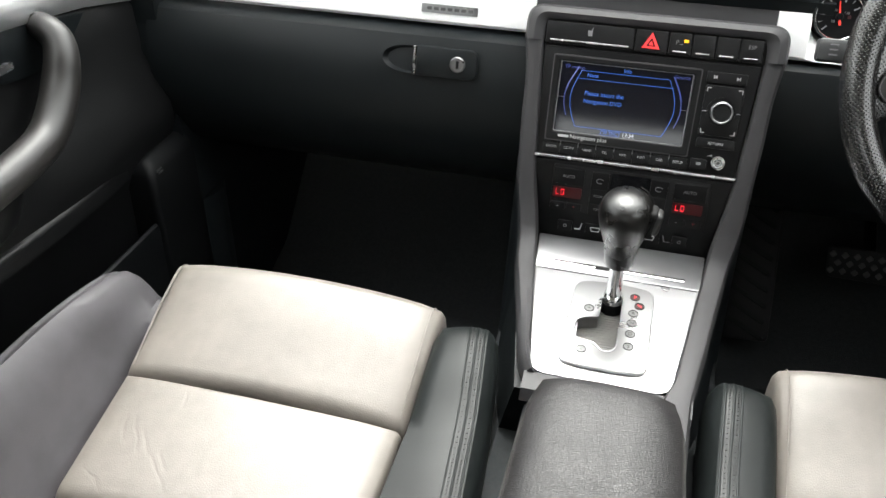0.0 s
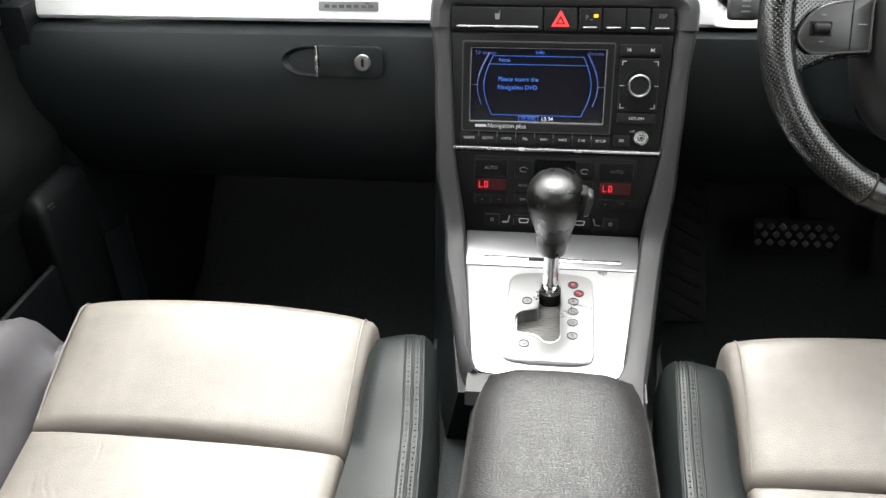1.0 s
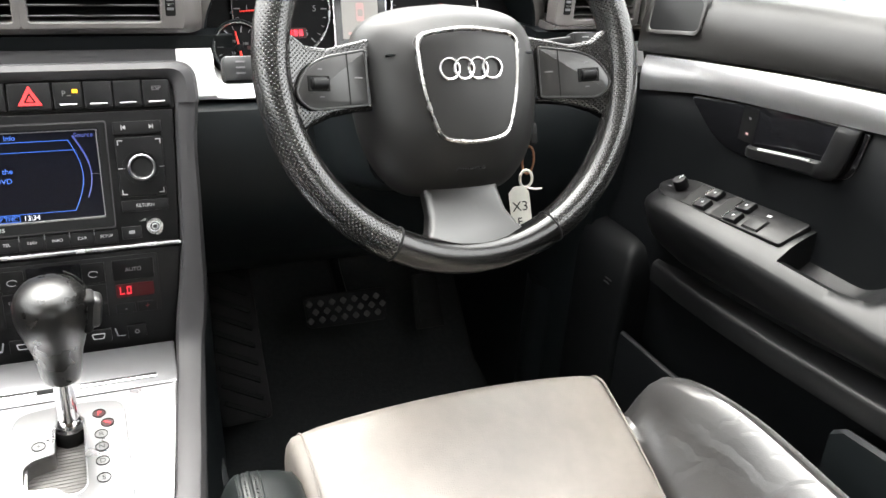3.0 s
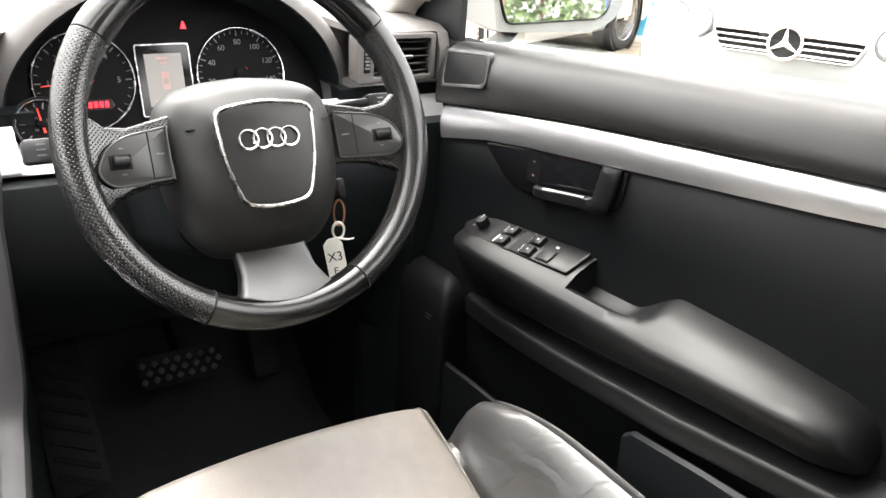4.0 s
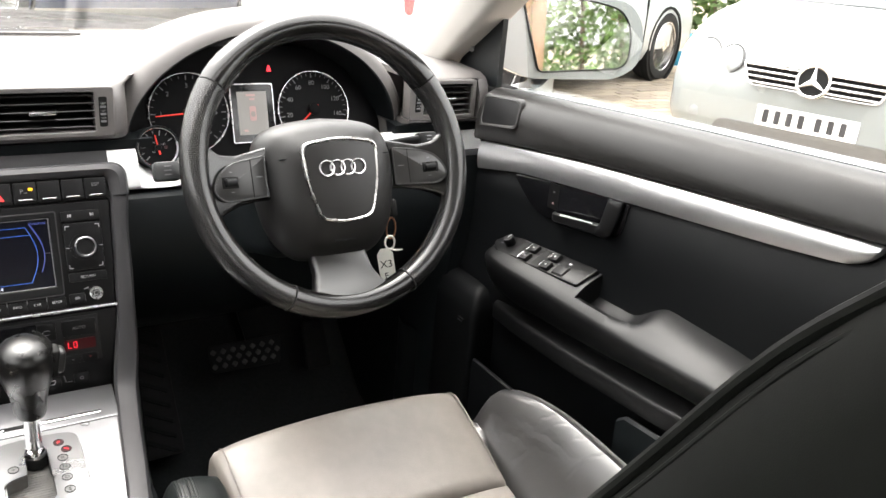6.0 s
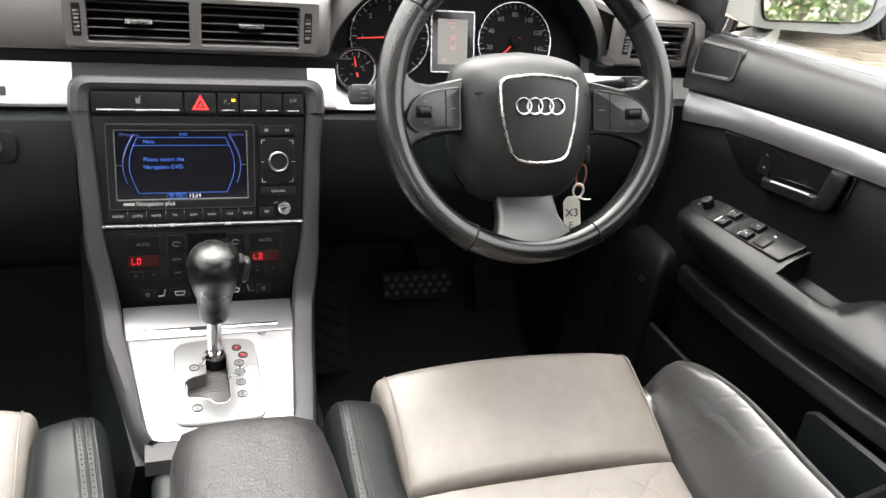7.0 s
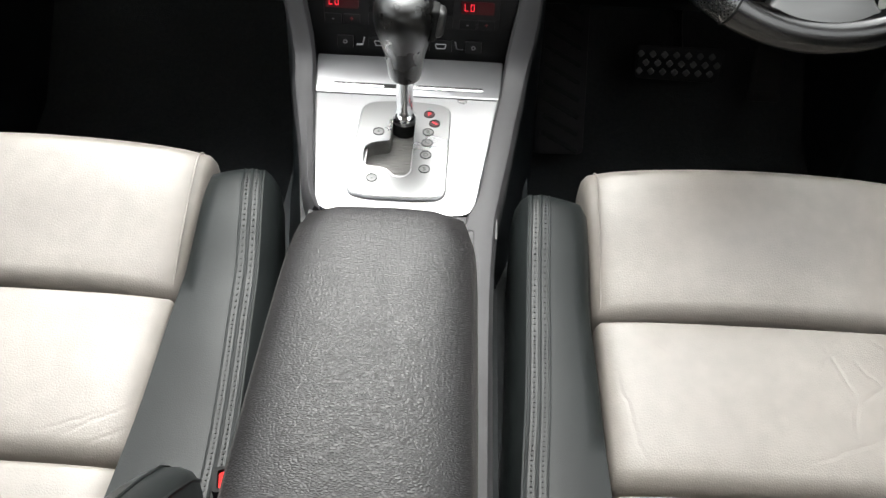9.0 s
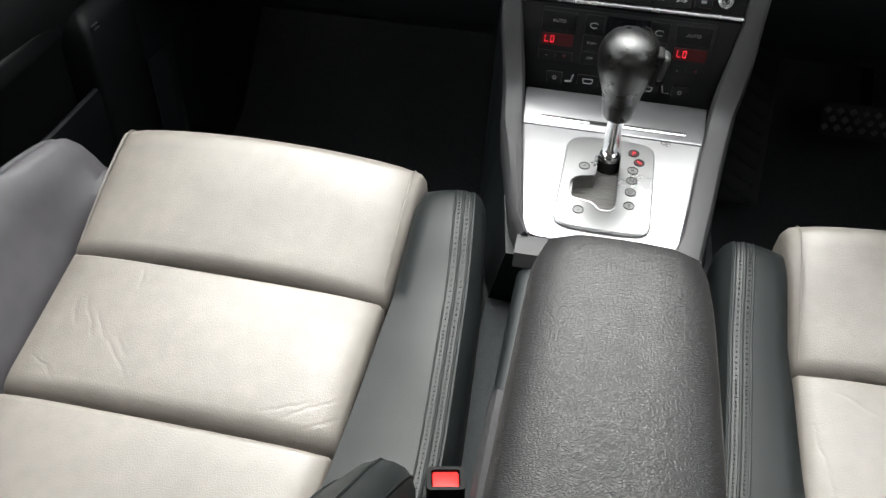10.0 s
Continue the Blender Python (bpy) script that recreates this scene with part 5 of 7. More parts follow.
part("side_ledge", loft([[(x, y, z) for x, z in ((0.095, 0.308), (0.086, 0.312), (0.086, 0.335), (0.090, 0.337), (0.095, 0.328))] for y in (0.05, 0.2, 0.56, 0.58)]), rail_grey, rear_console, "light grey side ledge")
part("slot", prism(rrect(0.0738, 0.420, 0.0785, 0.532, 0.002, 3), 0.350, 0.3556), gap_black, rear_console, "narrow dark slot beside the armrest")
part("slot_frame", frame_ring(rrect(0.0585, 0.535, 0.0765, 0.593, 0.003, 3), rrect(0.0595, 0.536, 0.0755, 0.592, 0.003, 3), 0.350, 0.3562), gap_black, rear_console, "small lid joint")
part("lid_catch", tube(spline([(0.0650, 0.581, 0.3552), (0.0688, 0.573, 0.3562), (0.0692, 0.562, 0.3562), (0.0665, 0.552, 0.3552)], 4), 0.0022, 8), rail_grey, rear_console, "small curved finger catch")
armrest = thing("armrest", "black grained leather armrest lid on the console", "armrest")
AX, AW = 0.0085, 0.0648
lid_rings = []
for y, sc, top in ((0.4690, 0.66, 0.460), (0.4685, 0.70, 0.472), (0.4665, 0.775, 0.4825), (0.4630, 0.83, 0.4890), (0.4580, 0.88, 0.4930), (0.4510, 0.92, 0.4962), (0.4420, 0.95, 0.4985), (0.430, 0.972, 0.5003), (0.415, 0.986, 0.5015), (0.395, 0.994, 0.5025), (0.36, 1.0, 0.504), (0.30, 1.01, 0.505), (0.22, 1.02, 0.506), (0.12, 1.03, 0.506), (-0.05, 1.03, 0.506)):
    w = AW * sc
    e = 0.017 if sc > 0.9 else 0.012
    ring = [(-w + 0.002, 0.452), (-w - 0.001, 0.458), (-w - 0.0005, top - e * 1.2), (-w + e * 0.25, top - e * 0.45), (-w + e, top - 0.002)]
    ring += [(w * k, top + 0.003 * (1 - k * k)) for k in (-0.6, -0.3, 0.0, 0.3, 0.6)]
    ring += [(w - e, top - 0.002), (w - e * 0.25, top - e * 0.45), (w + 0.0005, top - e * 1.2), (w + 0.001, 0.458), (w - 0.002, 0.452)]
    lid_rings.append([(AX + x, y, z) for x, z in ring])
part("lid", loft(lid_rings), grained_leather, armrest, "grained black leather lid", angle=60)
base_rings = []
for y, sc in ((0.466, 0.68), (0.4625, 0.80), (0.455, 0.89), (0.443, 0.945), (0.421, 0.98), (0.36, 1.0), (0.26, 1.02), (-0.05, 1.03)):
    w = AW * sc
    base_rings.append([(AX + x, y, z) for x, z in ((-w + 0.004, 0.335), (-w + 0.001, 0.350), (-w, 0.447), (-w + 0.004, 0.451), (w - 0.004, 0.451), (w, 0.447), (w - 0.001, 0.350), (w - 0.004, 0.335))])
part("base", loft(base_rings), soft_black, armrest, "black plastic armrest base")


# ================= steering wheel and column =================
W = basis((0.357, 0.740, 0.683), (1, 0, 0), (0, 0.388, 0.9215))
wheel = thing("steering_wheel", "black leather three-spoke steering wheel with ringed emblem", "steering wheel", W)


def rim_arc(a0, a1, r=0.1700, tr=0.0158, n=30):
    rings = []
    for k in range(n + 1):
        a = radians(a0 + (a1 - a0) * k / n)
        fat = tr * (1 + 0.10 * math.exp(-((math.degrees(a) - 40) / 12) ** 2) + 0.10 * math.exp(-((math.degrees(a) - 140) / 12) ** 2))
        rings.append([((r + fat * math.cos(b)) * math.cos(a), (r + fat * math.cos(b)) * math.sin(a), 1.12 * fat * math.sin(b)) for b in np.linspace(0, 2 * math.pi, 17)[:-1]])
    bm = loft(rings)
    uv = bm.loops.layers.uv.new("rim")
    for f in bm.faces:
        c = f.calc_center_median()
        ca, cb = math.atan2(c.y, c.x), math.atan2(c.z, math.hypot(c.x, c.y) - r)
        for lp in f.loops:
            v = lp.vert.co
            da = (math.atan2(v.y, v.x) - ca + math.pi) % (2 * math.pi) - math.pi
            db = (math.atan2(v.z, math.hypot(v.x, v.y) - r) - cb + math.pi) % (2 * math.pi) - math.pi
            u, w = (ca + da) * r / 0.0029, (cb + db) * tr / 0.0029
            lp[uv].uv = ((u + w) * 0.7071, (u - w) * 0.7071)
    return bm


part("rim_top", rim_arc(36, 144), wheel_smooth, wheel, "smooth leather rim top")
part("rim_side", rim_arc(-62.5, 35.5), wheel_perforated, wheel, "perforated leather rim side")
part("rim_side", rim_arc(144.5, 242.5), wheel_perforated, wheel, "perforated leather rim side")
part("rim_bottom", rim_arc(243, 297), wheel_smooth, wheel, "smooth leather rim bottom")
for a in (35.75, 144.25, 242.75, 297.25):
    part("rim_seam", moved(tube([(0.1700 + 0.0154 * math.cos(b), 0, 0.0173 * math.sin(b)) for b in np.linspace(0, 2 * math.pi, 17)[:-1]], 0.0012, 6, loop=True), pose(0, 0, 0, 0, 0, a)), gap_black, wheel)
# sewn seam along the inside of the rim
st = {1: [], -1: []}
for k in range(150):
    a = radians(-60 + 300 * k / 149)
    if 36 < math.degrees(a) < 144:
        continue
    st[1 if math.cos(a) > 0 else -1].append(moved(box(-0.0004, -0.0011, -0.0004, 0.0004, 0.0011, 0.0004), pose(0, 0, 0, 0, 0, math.degrees(a)) @ pose(0.1560, 0, 0.0035, 0, 0, 25)))
for s in (1, -1):
    part("stitching", join(*st[s]), thread, wheel)

# hub cover, domed towards the driver
hub_side = [tuple(p) for p in spline([(0.0, 0.064), (0.040, 0.0605), (0.068, 0.053), (0.083, 0.040), (0.0895, 0.020), (0.091, 0.0), (0.0885, -0.035), (0.082, -0.066), (0.070, -0.090), (0.052, -0.107), (0.030, -0.1125), (0.0, -0.1135)], 4)]
hub_out = hub_side + [(-x, y) for x, y in hub_side[-2:0:-1]]
hub_c = Vector((0.0, -0.018))
rings = []
for sc, z in [(0.86, -0.070), (0.97, -0.060), (1.0, -0.050)] + [(c, min(0.0185 + 0.0008 * (1 - c), -0.044 + 0.068 * math.sqrt(1 - c ** 2.4))) for c in (0.998, 0.99, 0.975, 0.955, 0.93, 0.90, 0.87, 0.83, 0.78, 0.73, 0.67, 0.60, 0.52, 0.42, 0.30, 0.15)]:
    rings.append([(hub_c.x + (x - hub_c.x) * sc, hub_c.y + (y - hub_c.y) * sc, z) for x, y in hub_out])
hub = part("hub_cover", loft(rings), hub_plastic, wheel, "black airbag cover", angle=60)
sh_out = rounded([(-0.050, 0.026), (0.0, 0.034), (0.050, 0.026), (0.047, -0.023), (0.034, -0.066), (0.0, -0.0715), (-0.034, -0.066), (-0.047, -0.023)], [0.012, 0.03, 0.012, 0.03, 0.012, 0.03, 0.012, 0.03], 5)
sh_in = rounded([(-0.0462, 0.0228), (0.0, 0.0297), (0.0462, 0.0228), (0.0438, -0.023), (0.0317, -0.0628), (0.0, -0.0680), (-0.0317, -0.0628), (-0.0438, -0.023)], [0.010, 0.03, 0.010, 0.03, 0.010, 0.03, 0.010, 0.03], 5)
part("shield_frame", frame_ring(sh_out, sh_in, 0.0040, 0.0222, 0.0016), shield_metal, hub, "chrome shield-shaped frame")
part("shield_panel", prism(sh_in, 0.0080, 0.0208, 0.001), hub_plastic, hub, "black shield panel")
for i in range(4):
    c = -0.0204 + i * 0.0136
    part("emblem_ring", tube([(c + 0.0090 * math.cos(a), -0.005 + 0.0090 * math.sin(a), 0.0219 + 0.0003 * (i % 2)) for a in np.linspace(0, 2 * math.pi, 33)[:-1]], 0.0012, 8, loop=True), dull_chrome, hub, "chrome ring")
lettering("AIRBAG", 0.0085, soft_black, hub, at(0, -0.0895, 0.0026), depth=0.0016)
for s in (-1, 1):
    part("horn_mark", box(s * 0.066 - 0.005, 0.010, 0.0000, s * 0.066 + 0.005, 0.0112, 0.0068), soft_black, hub)
    # side spoke: perforated leather arm with a satin switch panel
    sp = []
    for x, y0, y1, z in ((0.070, -0.034, 0.032, -0.022), (0.095, -0.034, 0.026, -0.017), (0.120, -0.038, 0.020, -0.012), (0.140, -0.046, 0.022, -0.006), (0.156, -0.058, 0.034, 0.000), (0.166, -0.066, 0.046, 0.003)):
        sp.append([(s * x, y, z + dz) for y, dz in rounded([(y0, -0.010), (y1, -0.010), (y1, 0.006), (y0, 0.006)], 0.005, 3)])
    bm = loft(sp)
    uv = bm.loops.layers.uv.new("rim")
    for f in bm.faces:
        for lp in f.loops:
            u, w = lp.vert.co.x / 0.0029, lp.vert.co.y / 0.0029
            lp[uv].uv = ((u + w) * 0.7071, (u - w) * 0.7071)
    spoke = part("spoke", bm, wheel_perforated, wheel, "perforated leather spoke")
    pn = rounded([(s * 0.090, -0.029), (s * 0.148, -0.033), (s * 0.161, -0.020), (s * 0.150, 0.001), (s * 0.132, 0.011), (s * 0.090, 0.018)], [0.003, 0.012, 0.010, 0.012, 0.02, 0.003], 4)
    pan = part("switch_pod", prism(pn, -0.003, 0.0085, 0.002), pod_plastic, spoke, "satin dark switch panel", pose(0, 0, -0.039, 0, -s * 14, 0))
    part("pod_rim", tube([(x, y, 0.0082) for x, y in pn], 0.0010, 6, loop=True), button_satin, pan, "thin satin rim")
    part("switch_gap", box(s * 0.109 - 0.0005, -0.029, 0.0085, s * 0.109 + 0.0005, 0.015, 0.0089), gap_black, pan)
    part("roller", moved(turned([(0.004, -0.008), (0.0055, -0.0065), (0.0055, 0.0065), (0.004, 0.008)], 16, "x"), at(s * 0.138, -0.011, 0.0085)), button_black, pan, "black thumb roller")
    part("roller_bed", box(s * 0.138 - 0.0105, -0.0175, 0.0080, s * 0.138 + 0.0105, -0.0045, 0.0092, 0.0006, 1), gap_black, pan)
    for dy in (0.0005, -0.0225):
        part("switch_mark", box(s * 0.136 - 0.002, dy, 0.0085, s * 0.136 + 0.002, dy + 0.0010, 0.0089), grey_print, pan)
    for dy in (-0.0065,):
        part("switch_mark", box(s * 0.099 - 0.0040, dy, 0.0085, s * 0.099 + 0.0040, dy + 0.0012, 0.0089), grey_print, pan)
sp = []
for y, w, z in ((-0.085, 0.042, -0.030), (-0.110, 0.037, -0.022), (-0.130, 0.0385, -0.012), (-0.145, 0.045, -0.001), (-0.155, 0.056, 0.006), (-0.162, 0.068, 0.009)):
    sp.append([(x, y, z + dz) for x, dz in rounded([(-w, -0.016), (w, -0.016), (w, 0.004), (-w, 0.004)], 0.006, 3)])
part("lower_spoke", loft(sp), spoke_plastic, wheel, "satin grey lower spoke")

column = thing("steering_column", "black steering column shroud behind the wheel", "steering column", W)
part("shroud", loft([[(x * sc, -0.015 + y * sc2, z) for x, y in rounded([(-0.075, -0.085), (0.075, -0.085), (0.085, 0.02), (0.06, 0.06), (-0.06, 0.06), (-0.085, 0.02)], 0.025, 5)] for z, sc, sc2 in ((-0.055, 1.0, 1.0), (-0.075, 1.05, 1.05), (-0.16, 1.0, 0.95), (-0.30, 0.9, 0.85))]), soft_black, column)
part("screw", turned([(0.004, 0), (0.004, 0.003), (0.001, 0.003)], 12), dull_chrome, column, "", at(-0.055, -0.0885, -0.10) @ pose(0, 0, 0, 90))
for s in (-1, 1):
    tip = Vector((0.176, 0.032, -0.074) if s > 0 else (-0.182, 0.015, -0.078))
    # right stalk painted darker, to take away the light its top catches
    stalk = part("stalk", tube(spline([(s * 0.07, 0.016, -0.085), (s * 0.12, tip.y - 0.003, -0.081), tuple(tip)], 5), [0.010, 0.0095, 0.009, 0.009, 0.0085, 0.0085, 0.0085, 0.009, 0.0095, 0.010, 0.0105], 12, flat=0.7), panel_black if s > 0 else handle_grey, column, "dark grey column stalk")
    part("stalk_end", moved(box(-0.015, -0.0115, -0.009, 0.015, 0.0115, 0.009, 0.004, 2), at(tip.x, tip.y, tip.z)), panel_black if s > 0 else handle_grey, stalk)
    for dy in (-0.005, 0.0, 0.005):
        part("stalk_mark", box(tip.x - 0.004, tip.y + dy, tip.z + 0.009, tip.x + 0.004, tip.y + dy + 0.0014, tip.z + 0.0095), grey_print, stalk)

# ignition key with its paper tag
keyset = thing("car_key", "car key in the ignition with ring and white paper tag", "key")
part("ignition_lock", moved(turned([(0.016, -0.03), (0.016, 0.0), (0.013, 0.003), (0.004, 0.003)], 20), basis((0.497, 0.865, 0.572), (1, 0, 0), (0, 0.388, 0.92))), panel_black, keyset)
part("key_head", moved(box(-0.005, -0.012, 0.0, 0.005, 0.012, 0.030, 0.003, 2), basis((0.497, 0.862, 0.572), (1, 0, 0), (0, 0.388, 0.92))), gap_black, keyset, "black key head")
part("key_ring", tube([(0.493 + 0.005 * math.cos(a), 0.834 - 0.004 * math.cos(a), 0.553 + 0.016 * math.sin(a)) for a in np.linspace(0, 2 * math.pi, 21)[:-1]], 0.0014, 6, loop=True), copper, keyset, "copper coloured ring")
part("tie_loop", tube([(0.486 + 0.006 * math.cos(a), 0.822 - 0.003 * math.cos(a), 0.536 + 0.010 * math.sin(a)) for a in np.linspace(0, 2 * math.pi, 21)[:-1]], 0.0016, 6, loop=True), tag_white, keyset, "white plastic tie")
part("tie_tail", tube([(0.484, 0.818, 0.528), (0.494, 0.814, 0.526), (0.502, 0.812, 0.527)], [0.0018, 0.0014, 0.0008], 6), tag_white, keyset)
tag_m = basis((0.478, 0.812, 0.503), (0.93, -0.28, 0.16), (0.22, 0.22, 0.95))
tag = part("paper_tag", prism(rounded([(-0.0115, -0.030), (0.0115, -0.030), (0.0115, 0.020), (0.005, 0.027), (-0.005, 0.027), (-0.0115, 0.020)], 0.002, 2), 0, 0.0012), tag_white, keyset, "white tag with black handwriting", tag_m)
lettering("X3", 0.0150, gap_black, tag, at(0, 0.004, 0.0014))
lettering("F", 0.0130, gap_black, tag, at(-0.002, -0.013, 0.0014))


# ================= front seats =================
def cushion(x_half0, x_half1, y0, y1, top, thick, crown, er0, er1, mat_edge=0.012):
    """A padded cushion piece; its top follows the line top(y), its ends rounded by er0 and er1."""
    ys = []
    for e, base, d in ((er0, y0, 1), (er1, y1, -1)):
        ys += [base + d * e * (1 - math.cos(math.pi / 2 * k / 5)) for k in range(6)]
    ys += list(np.linspace(y0 + er0, y1 - er1, 9)[1:-1])
    rings = []
    for y in sorted(ys):
        drop = 0.0
        for e, d in ((er0, y - y0), (er1, y1 - y)):
            if d < e:
                drop = max(drop, e * (1 - math.sqrt(max(0.0, 1 - (1 - d / e) ** 2))))
        f = (y - y0) / (y1 - y0)
        w = x_half0 + (x_half1 - x_half0) * f
        z = table(top, y)
        cr = crown * (0.35 + 0.65 * math.sin(math.pi * min(max(f, 0.0), 1.0)) ** 0.5) if er1 < 0.02 else crown
        ring = [(-w, y, z - thick), (-w - 0.001, y, z - drop - mat_edge * 1.6), (-w, y, z - drop - mat_edge * 0.8), (-w + mat_edge * 0.35, y, z - drop - mat_edge * 0.25)]
        for k in np.linspace(-1, 1, 15)[1:-1]:
            ring.append((k * (w - mat_edge * 0.2), y, z - drop + cr * (1 - k * k) - 0.004 * abs(k) ** 9))
        ring += [(w - mat_edge * 0.35, y, z - drop - mat_edge * 0.25), (w, y, z - drop - mat_edge * 0.8), (w + 0.001, y, z - drop - mat_edge * 1.6), (w, y, z - thick)]
        rings.append(ring)
    return loft(rings)


TOP = [(0.15, 0.226), (0.391, 0.262), (0.551, 0.292), (0.60, 0.311), (0.65, 0.332), (0.69, 0.345), (0.714, 0.347)]


def back_line(z):
    """The front of the backrest's side padding at height z."""
    return 0.092 - 0.57 * (z - 0.695) - 2.2 * max(0.0, z - 0.79) ** 2


def make_seat(outer):
    seat = thing("front_seat", "front car seat in cream and black leather with raised bolsters", "car seat", group="front seats")
    thigh = part("thigh_cushion", cushion(0.172, 0.178, 0.5525, 0.714, TOP, 0.085, 0.013, 0.012, 0.022, 0.014), cream, seat, "cream leather thigh cushion", angle=60)
    part("seat_cushion", cushion(0.166, 0.170, 0.3935, 0.5505, TOP, 0.08, 0.006, 0.016, 0.005), cream_worn if outer > 0 else cream_used, seat, "creased cream leather seat cushion", angle=60)
    part("rear_cushion", cushion(0.158, 0.165, 0.16, 0.3895, TOP, 0.08, 0.004, 0.010, 0.010), cream, seat, "cream leather rear cushion", angle=60)
    part("cushion_base", loft([[(-w, y, 0.12), (-w, y, z), (w, y, z), (w, y, 0.12)] for y, w, z in ((0.15, 0.20, 0.19), (0.40, 0.20, 0.205), (0.56, 0.20, 0.225), (0.66, 0.19, 0.255), (0.690, 0.17, 0.27))]), black_leather, seat, "black cushion base")
    for s in (-1, 1):
        part("piping", tube(spline([(s * 0.1665, y, table(TOP, y) + dz) for y, dz in ((0.562, -0.004), (0.60, 0.0005), (0.65, 0.001), (0.69, 0.000), (0.708, -0.008), (0.713, -0.025))], 5), 0.0010, 6), cream, thigh)
        rows = ((0.671, 0.184, 0.222, 0.322, 0.236, 0.305), (0.669, 0.179, 0.230, 0.336, 0.243, 0.30), (0.662, 0.177, 0.235, 0.347, 0.247, 0.295), (0.642, 0.176, 0.2375, 0.356, 0.250, 0.285), (0.60, 0.175, 0.240, 0.3635, 0.2545, 0.27), (0.55, 0.174, 0.243, 0.3675, 0.258, 0.26), (0.50, 0.171, 0.245, 0.369, 0.260, 0.25), (0.43, 0.168, 0.245, 0.370, 0.260, 0.24), (0.36, 0.165, 0.243, 0.373, 0.259, 0.235), (0.28, 0.162, 0.241, 0.380, 0.256, 0.23), (0.18, 0.158, 0.239, 0.392, 0.254, 0.22), (0.10, 0.155, 0.236, 0.40, 0.250, 0.22))
        if s != outer:
            # the inner bolsters are worn flatter
            low = [(0.0, 0.320), (0.10, 0.322), (0.28, 0.308), (0.36, 0.307), (0.43, 0.312), (0.50, 0.324), (0.55, 0.332), (0.60, 0.347), (0.642, 0.354), (0.662, 0.351), (0.669, 0.342), (0.671, 0.326), (0.70, 0.326)]
            out_x = [(0.0, 0.250), (0.18, 0.252), (0.28, 0.255), (0.36, 0.2535), (0.43, 0.249), (0.50, 0.244), (0.55, 0.240), (0.60, 0.236), (0.642, 0.2345), (0.662, 0.2335), (0.669, 0.2305), (0.671, 0.226), (0.70, 0.226)]
            out_x = [(y, x + (0.010 * min(1.0, max(0.0, (0.68 - y) / 0.10)) if s > 0 else -0.009 * min(1.0, max(0.0, (0.60 - y) / 0.15)))) for y, x in out_x]
            rows = [(y + (0.010 if outer < 0 else -0.008) * max(0.0, (y - 0.50) / 0.17), min(xi, 0.174), table(out_x, y), table(low, y), table(out_x, y) + 0.016, min(zi, table(low, y) - 0.02)) for y, xi, xc, zc, xo, zi in rows]
        if s == outer and outer > 0:
            rows = [(y, xi, xc + 0.003, zc + 0.010 * math.exp(-((y - 0.57) / 0.11) ** 2), xo + 0.003, zi) for y, xi, xc, zc, xo, zi in rows]
        rings = []
        for y, xi, xc, zc, xo, zi in spline(rows, 2):
            ring = [(xi, min(zi, table(TOP, y) - 0.06)), (xi - 0.002, table(TOP, y) - 0.022 if y < 0.665 else zi), (xi + 0.012, max(zi, table(TOP, y) - 0.004 - max(0.0, (y - 0.58) * 0.25)))]
            if s != outer:
                ring[-1] = (ring[-1][0], max(ring[-1][1], zc - 0.010))
            ax, az = ring[-1]
            for w in (0.25, 0.5, 0.75):
                ring.append((ax + (xc - ax) * w, az + (zc - az) * (w + (0.46 if s == outer else 0.26) * math.sin(math.pi * w))))
            ring += [(xc - 0.004, zc - 0.0005), (xc, zc - 0.0022), (xc + 0.004, zc - 0.001), (xc * 0.35 + xo * 0.65, zc - 0.008), (xo, zc - 0.022), (xo + 0.002, zc - 0.06), (xo - 0.006, 0.20), (xo - 0.03, 0.14)]
            rings.append([(s * x, y, z) for x, z in ring])
        # outer bolsters carry their light in the leather's colour
        b = part("side_bolster", loft(rings), (lit_creased_leather if outer > 0 else lit_matte_leather) if s == outer else black_leather, seat, "black leather side bolster", angle=60)
        if s == outer:
            for off, dz in ((-0.0075, 0.0010), (0.0050, 0.0030)):
                part("piping", tube(spline([(s * (xc + off), y, zc - dz) for y, xi, xc, zc, xo, zi in rows[2:]], 6), 0.0015, 8), black_leather, b, "raised sewn edge")
        for off in () if s == outer else (-0.0125, -0.0035):
            bits = []
            line = spline([(xc + off, y, zc - 0.0002) for y, xi, xc, zc, xo, zi in rows[2:]], 8)
            for p, q in zip(line, line[1:]):
                p, q = Vector(p), Vector(q)
                n = max(1, int((q - p).length / 0.0038))
                for k in range(n):
                    c = p.lerp(q, (k + 0.5) / n)
                    bits.append((c, (q - p).normalized()))
            bm = bmesh.new()
            for c, d in bits:
                m = basis(c, d, (1, 0, 0))
                bmesh.ops.create_cube(bm, size=1, matrix=m @ Matrix.Diagonal((0.0022, 0.0014, 0.0011, 1)))
            if s < 0:
                mirrored(bm)
            part("stitching", bm, thread, b)
        if s != outer:
            for off, rad in ((-0.0165, 0.0014), (-0.0080, 0.0020), (0.0008, 0.0016)):
                part("piping", tube(spline([(s * (xc + off), y, zc - 0.0012 - (0.0006 if off > 0 else 0.0)) for y, xi, xc, zc, xo, zi in rows[2:]], 6), rad, 8), black_leather, b, "raised sewn edge")
    # backrest: padded shell with forward bolsters, cream insert in the middle
    shell, seams = [], []
    for z, w in spline([np.array(r) for r in ((0.24, 0.235), (0.30, 0.245), (0.40, 0.240), (0.50, 0.225), (0.58, 0.208), (0.66, 0.188), (0.74, 0.172), (0.82, 0.164), (0.88, 0.155), (0.92, 0.12))], 4):
        yf = back_line(z)
        cave = 0.055 if z < 0.8 else 0.03
        push = 0.0
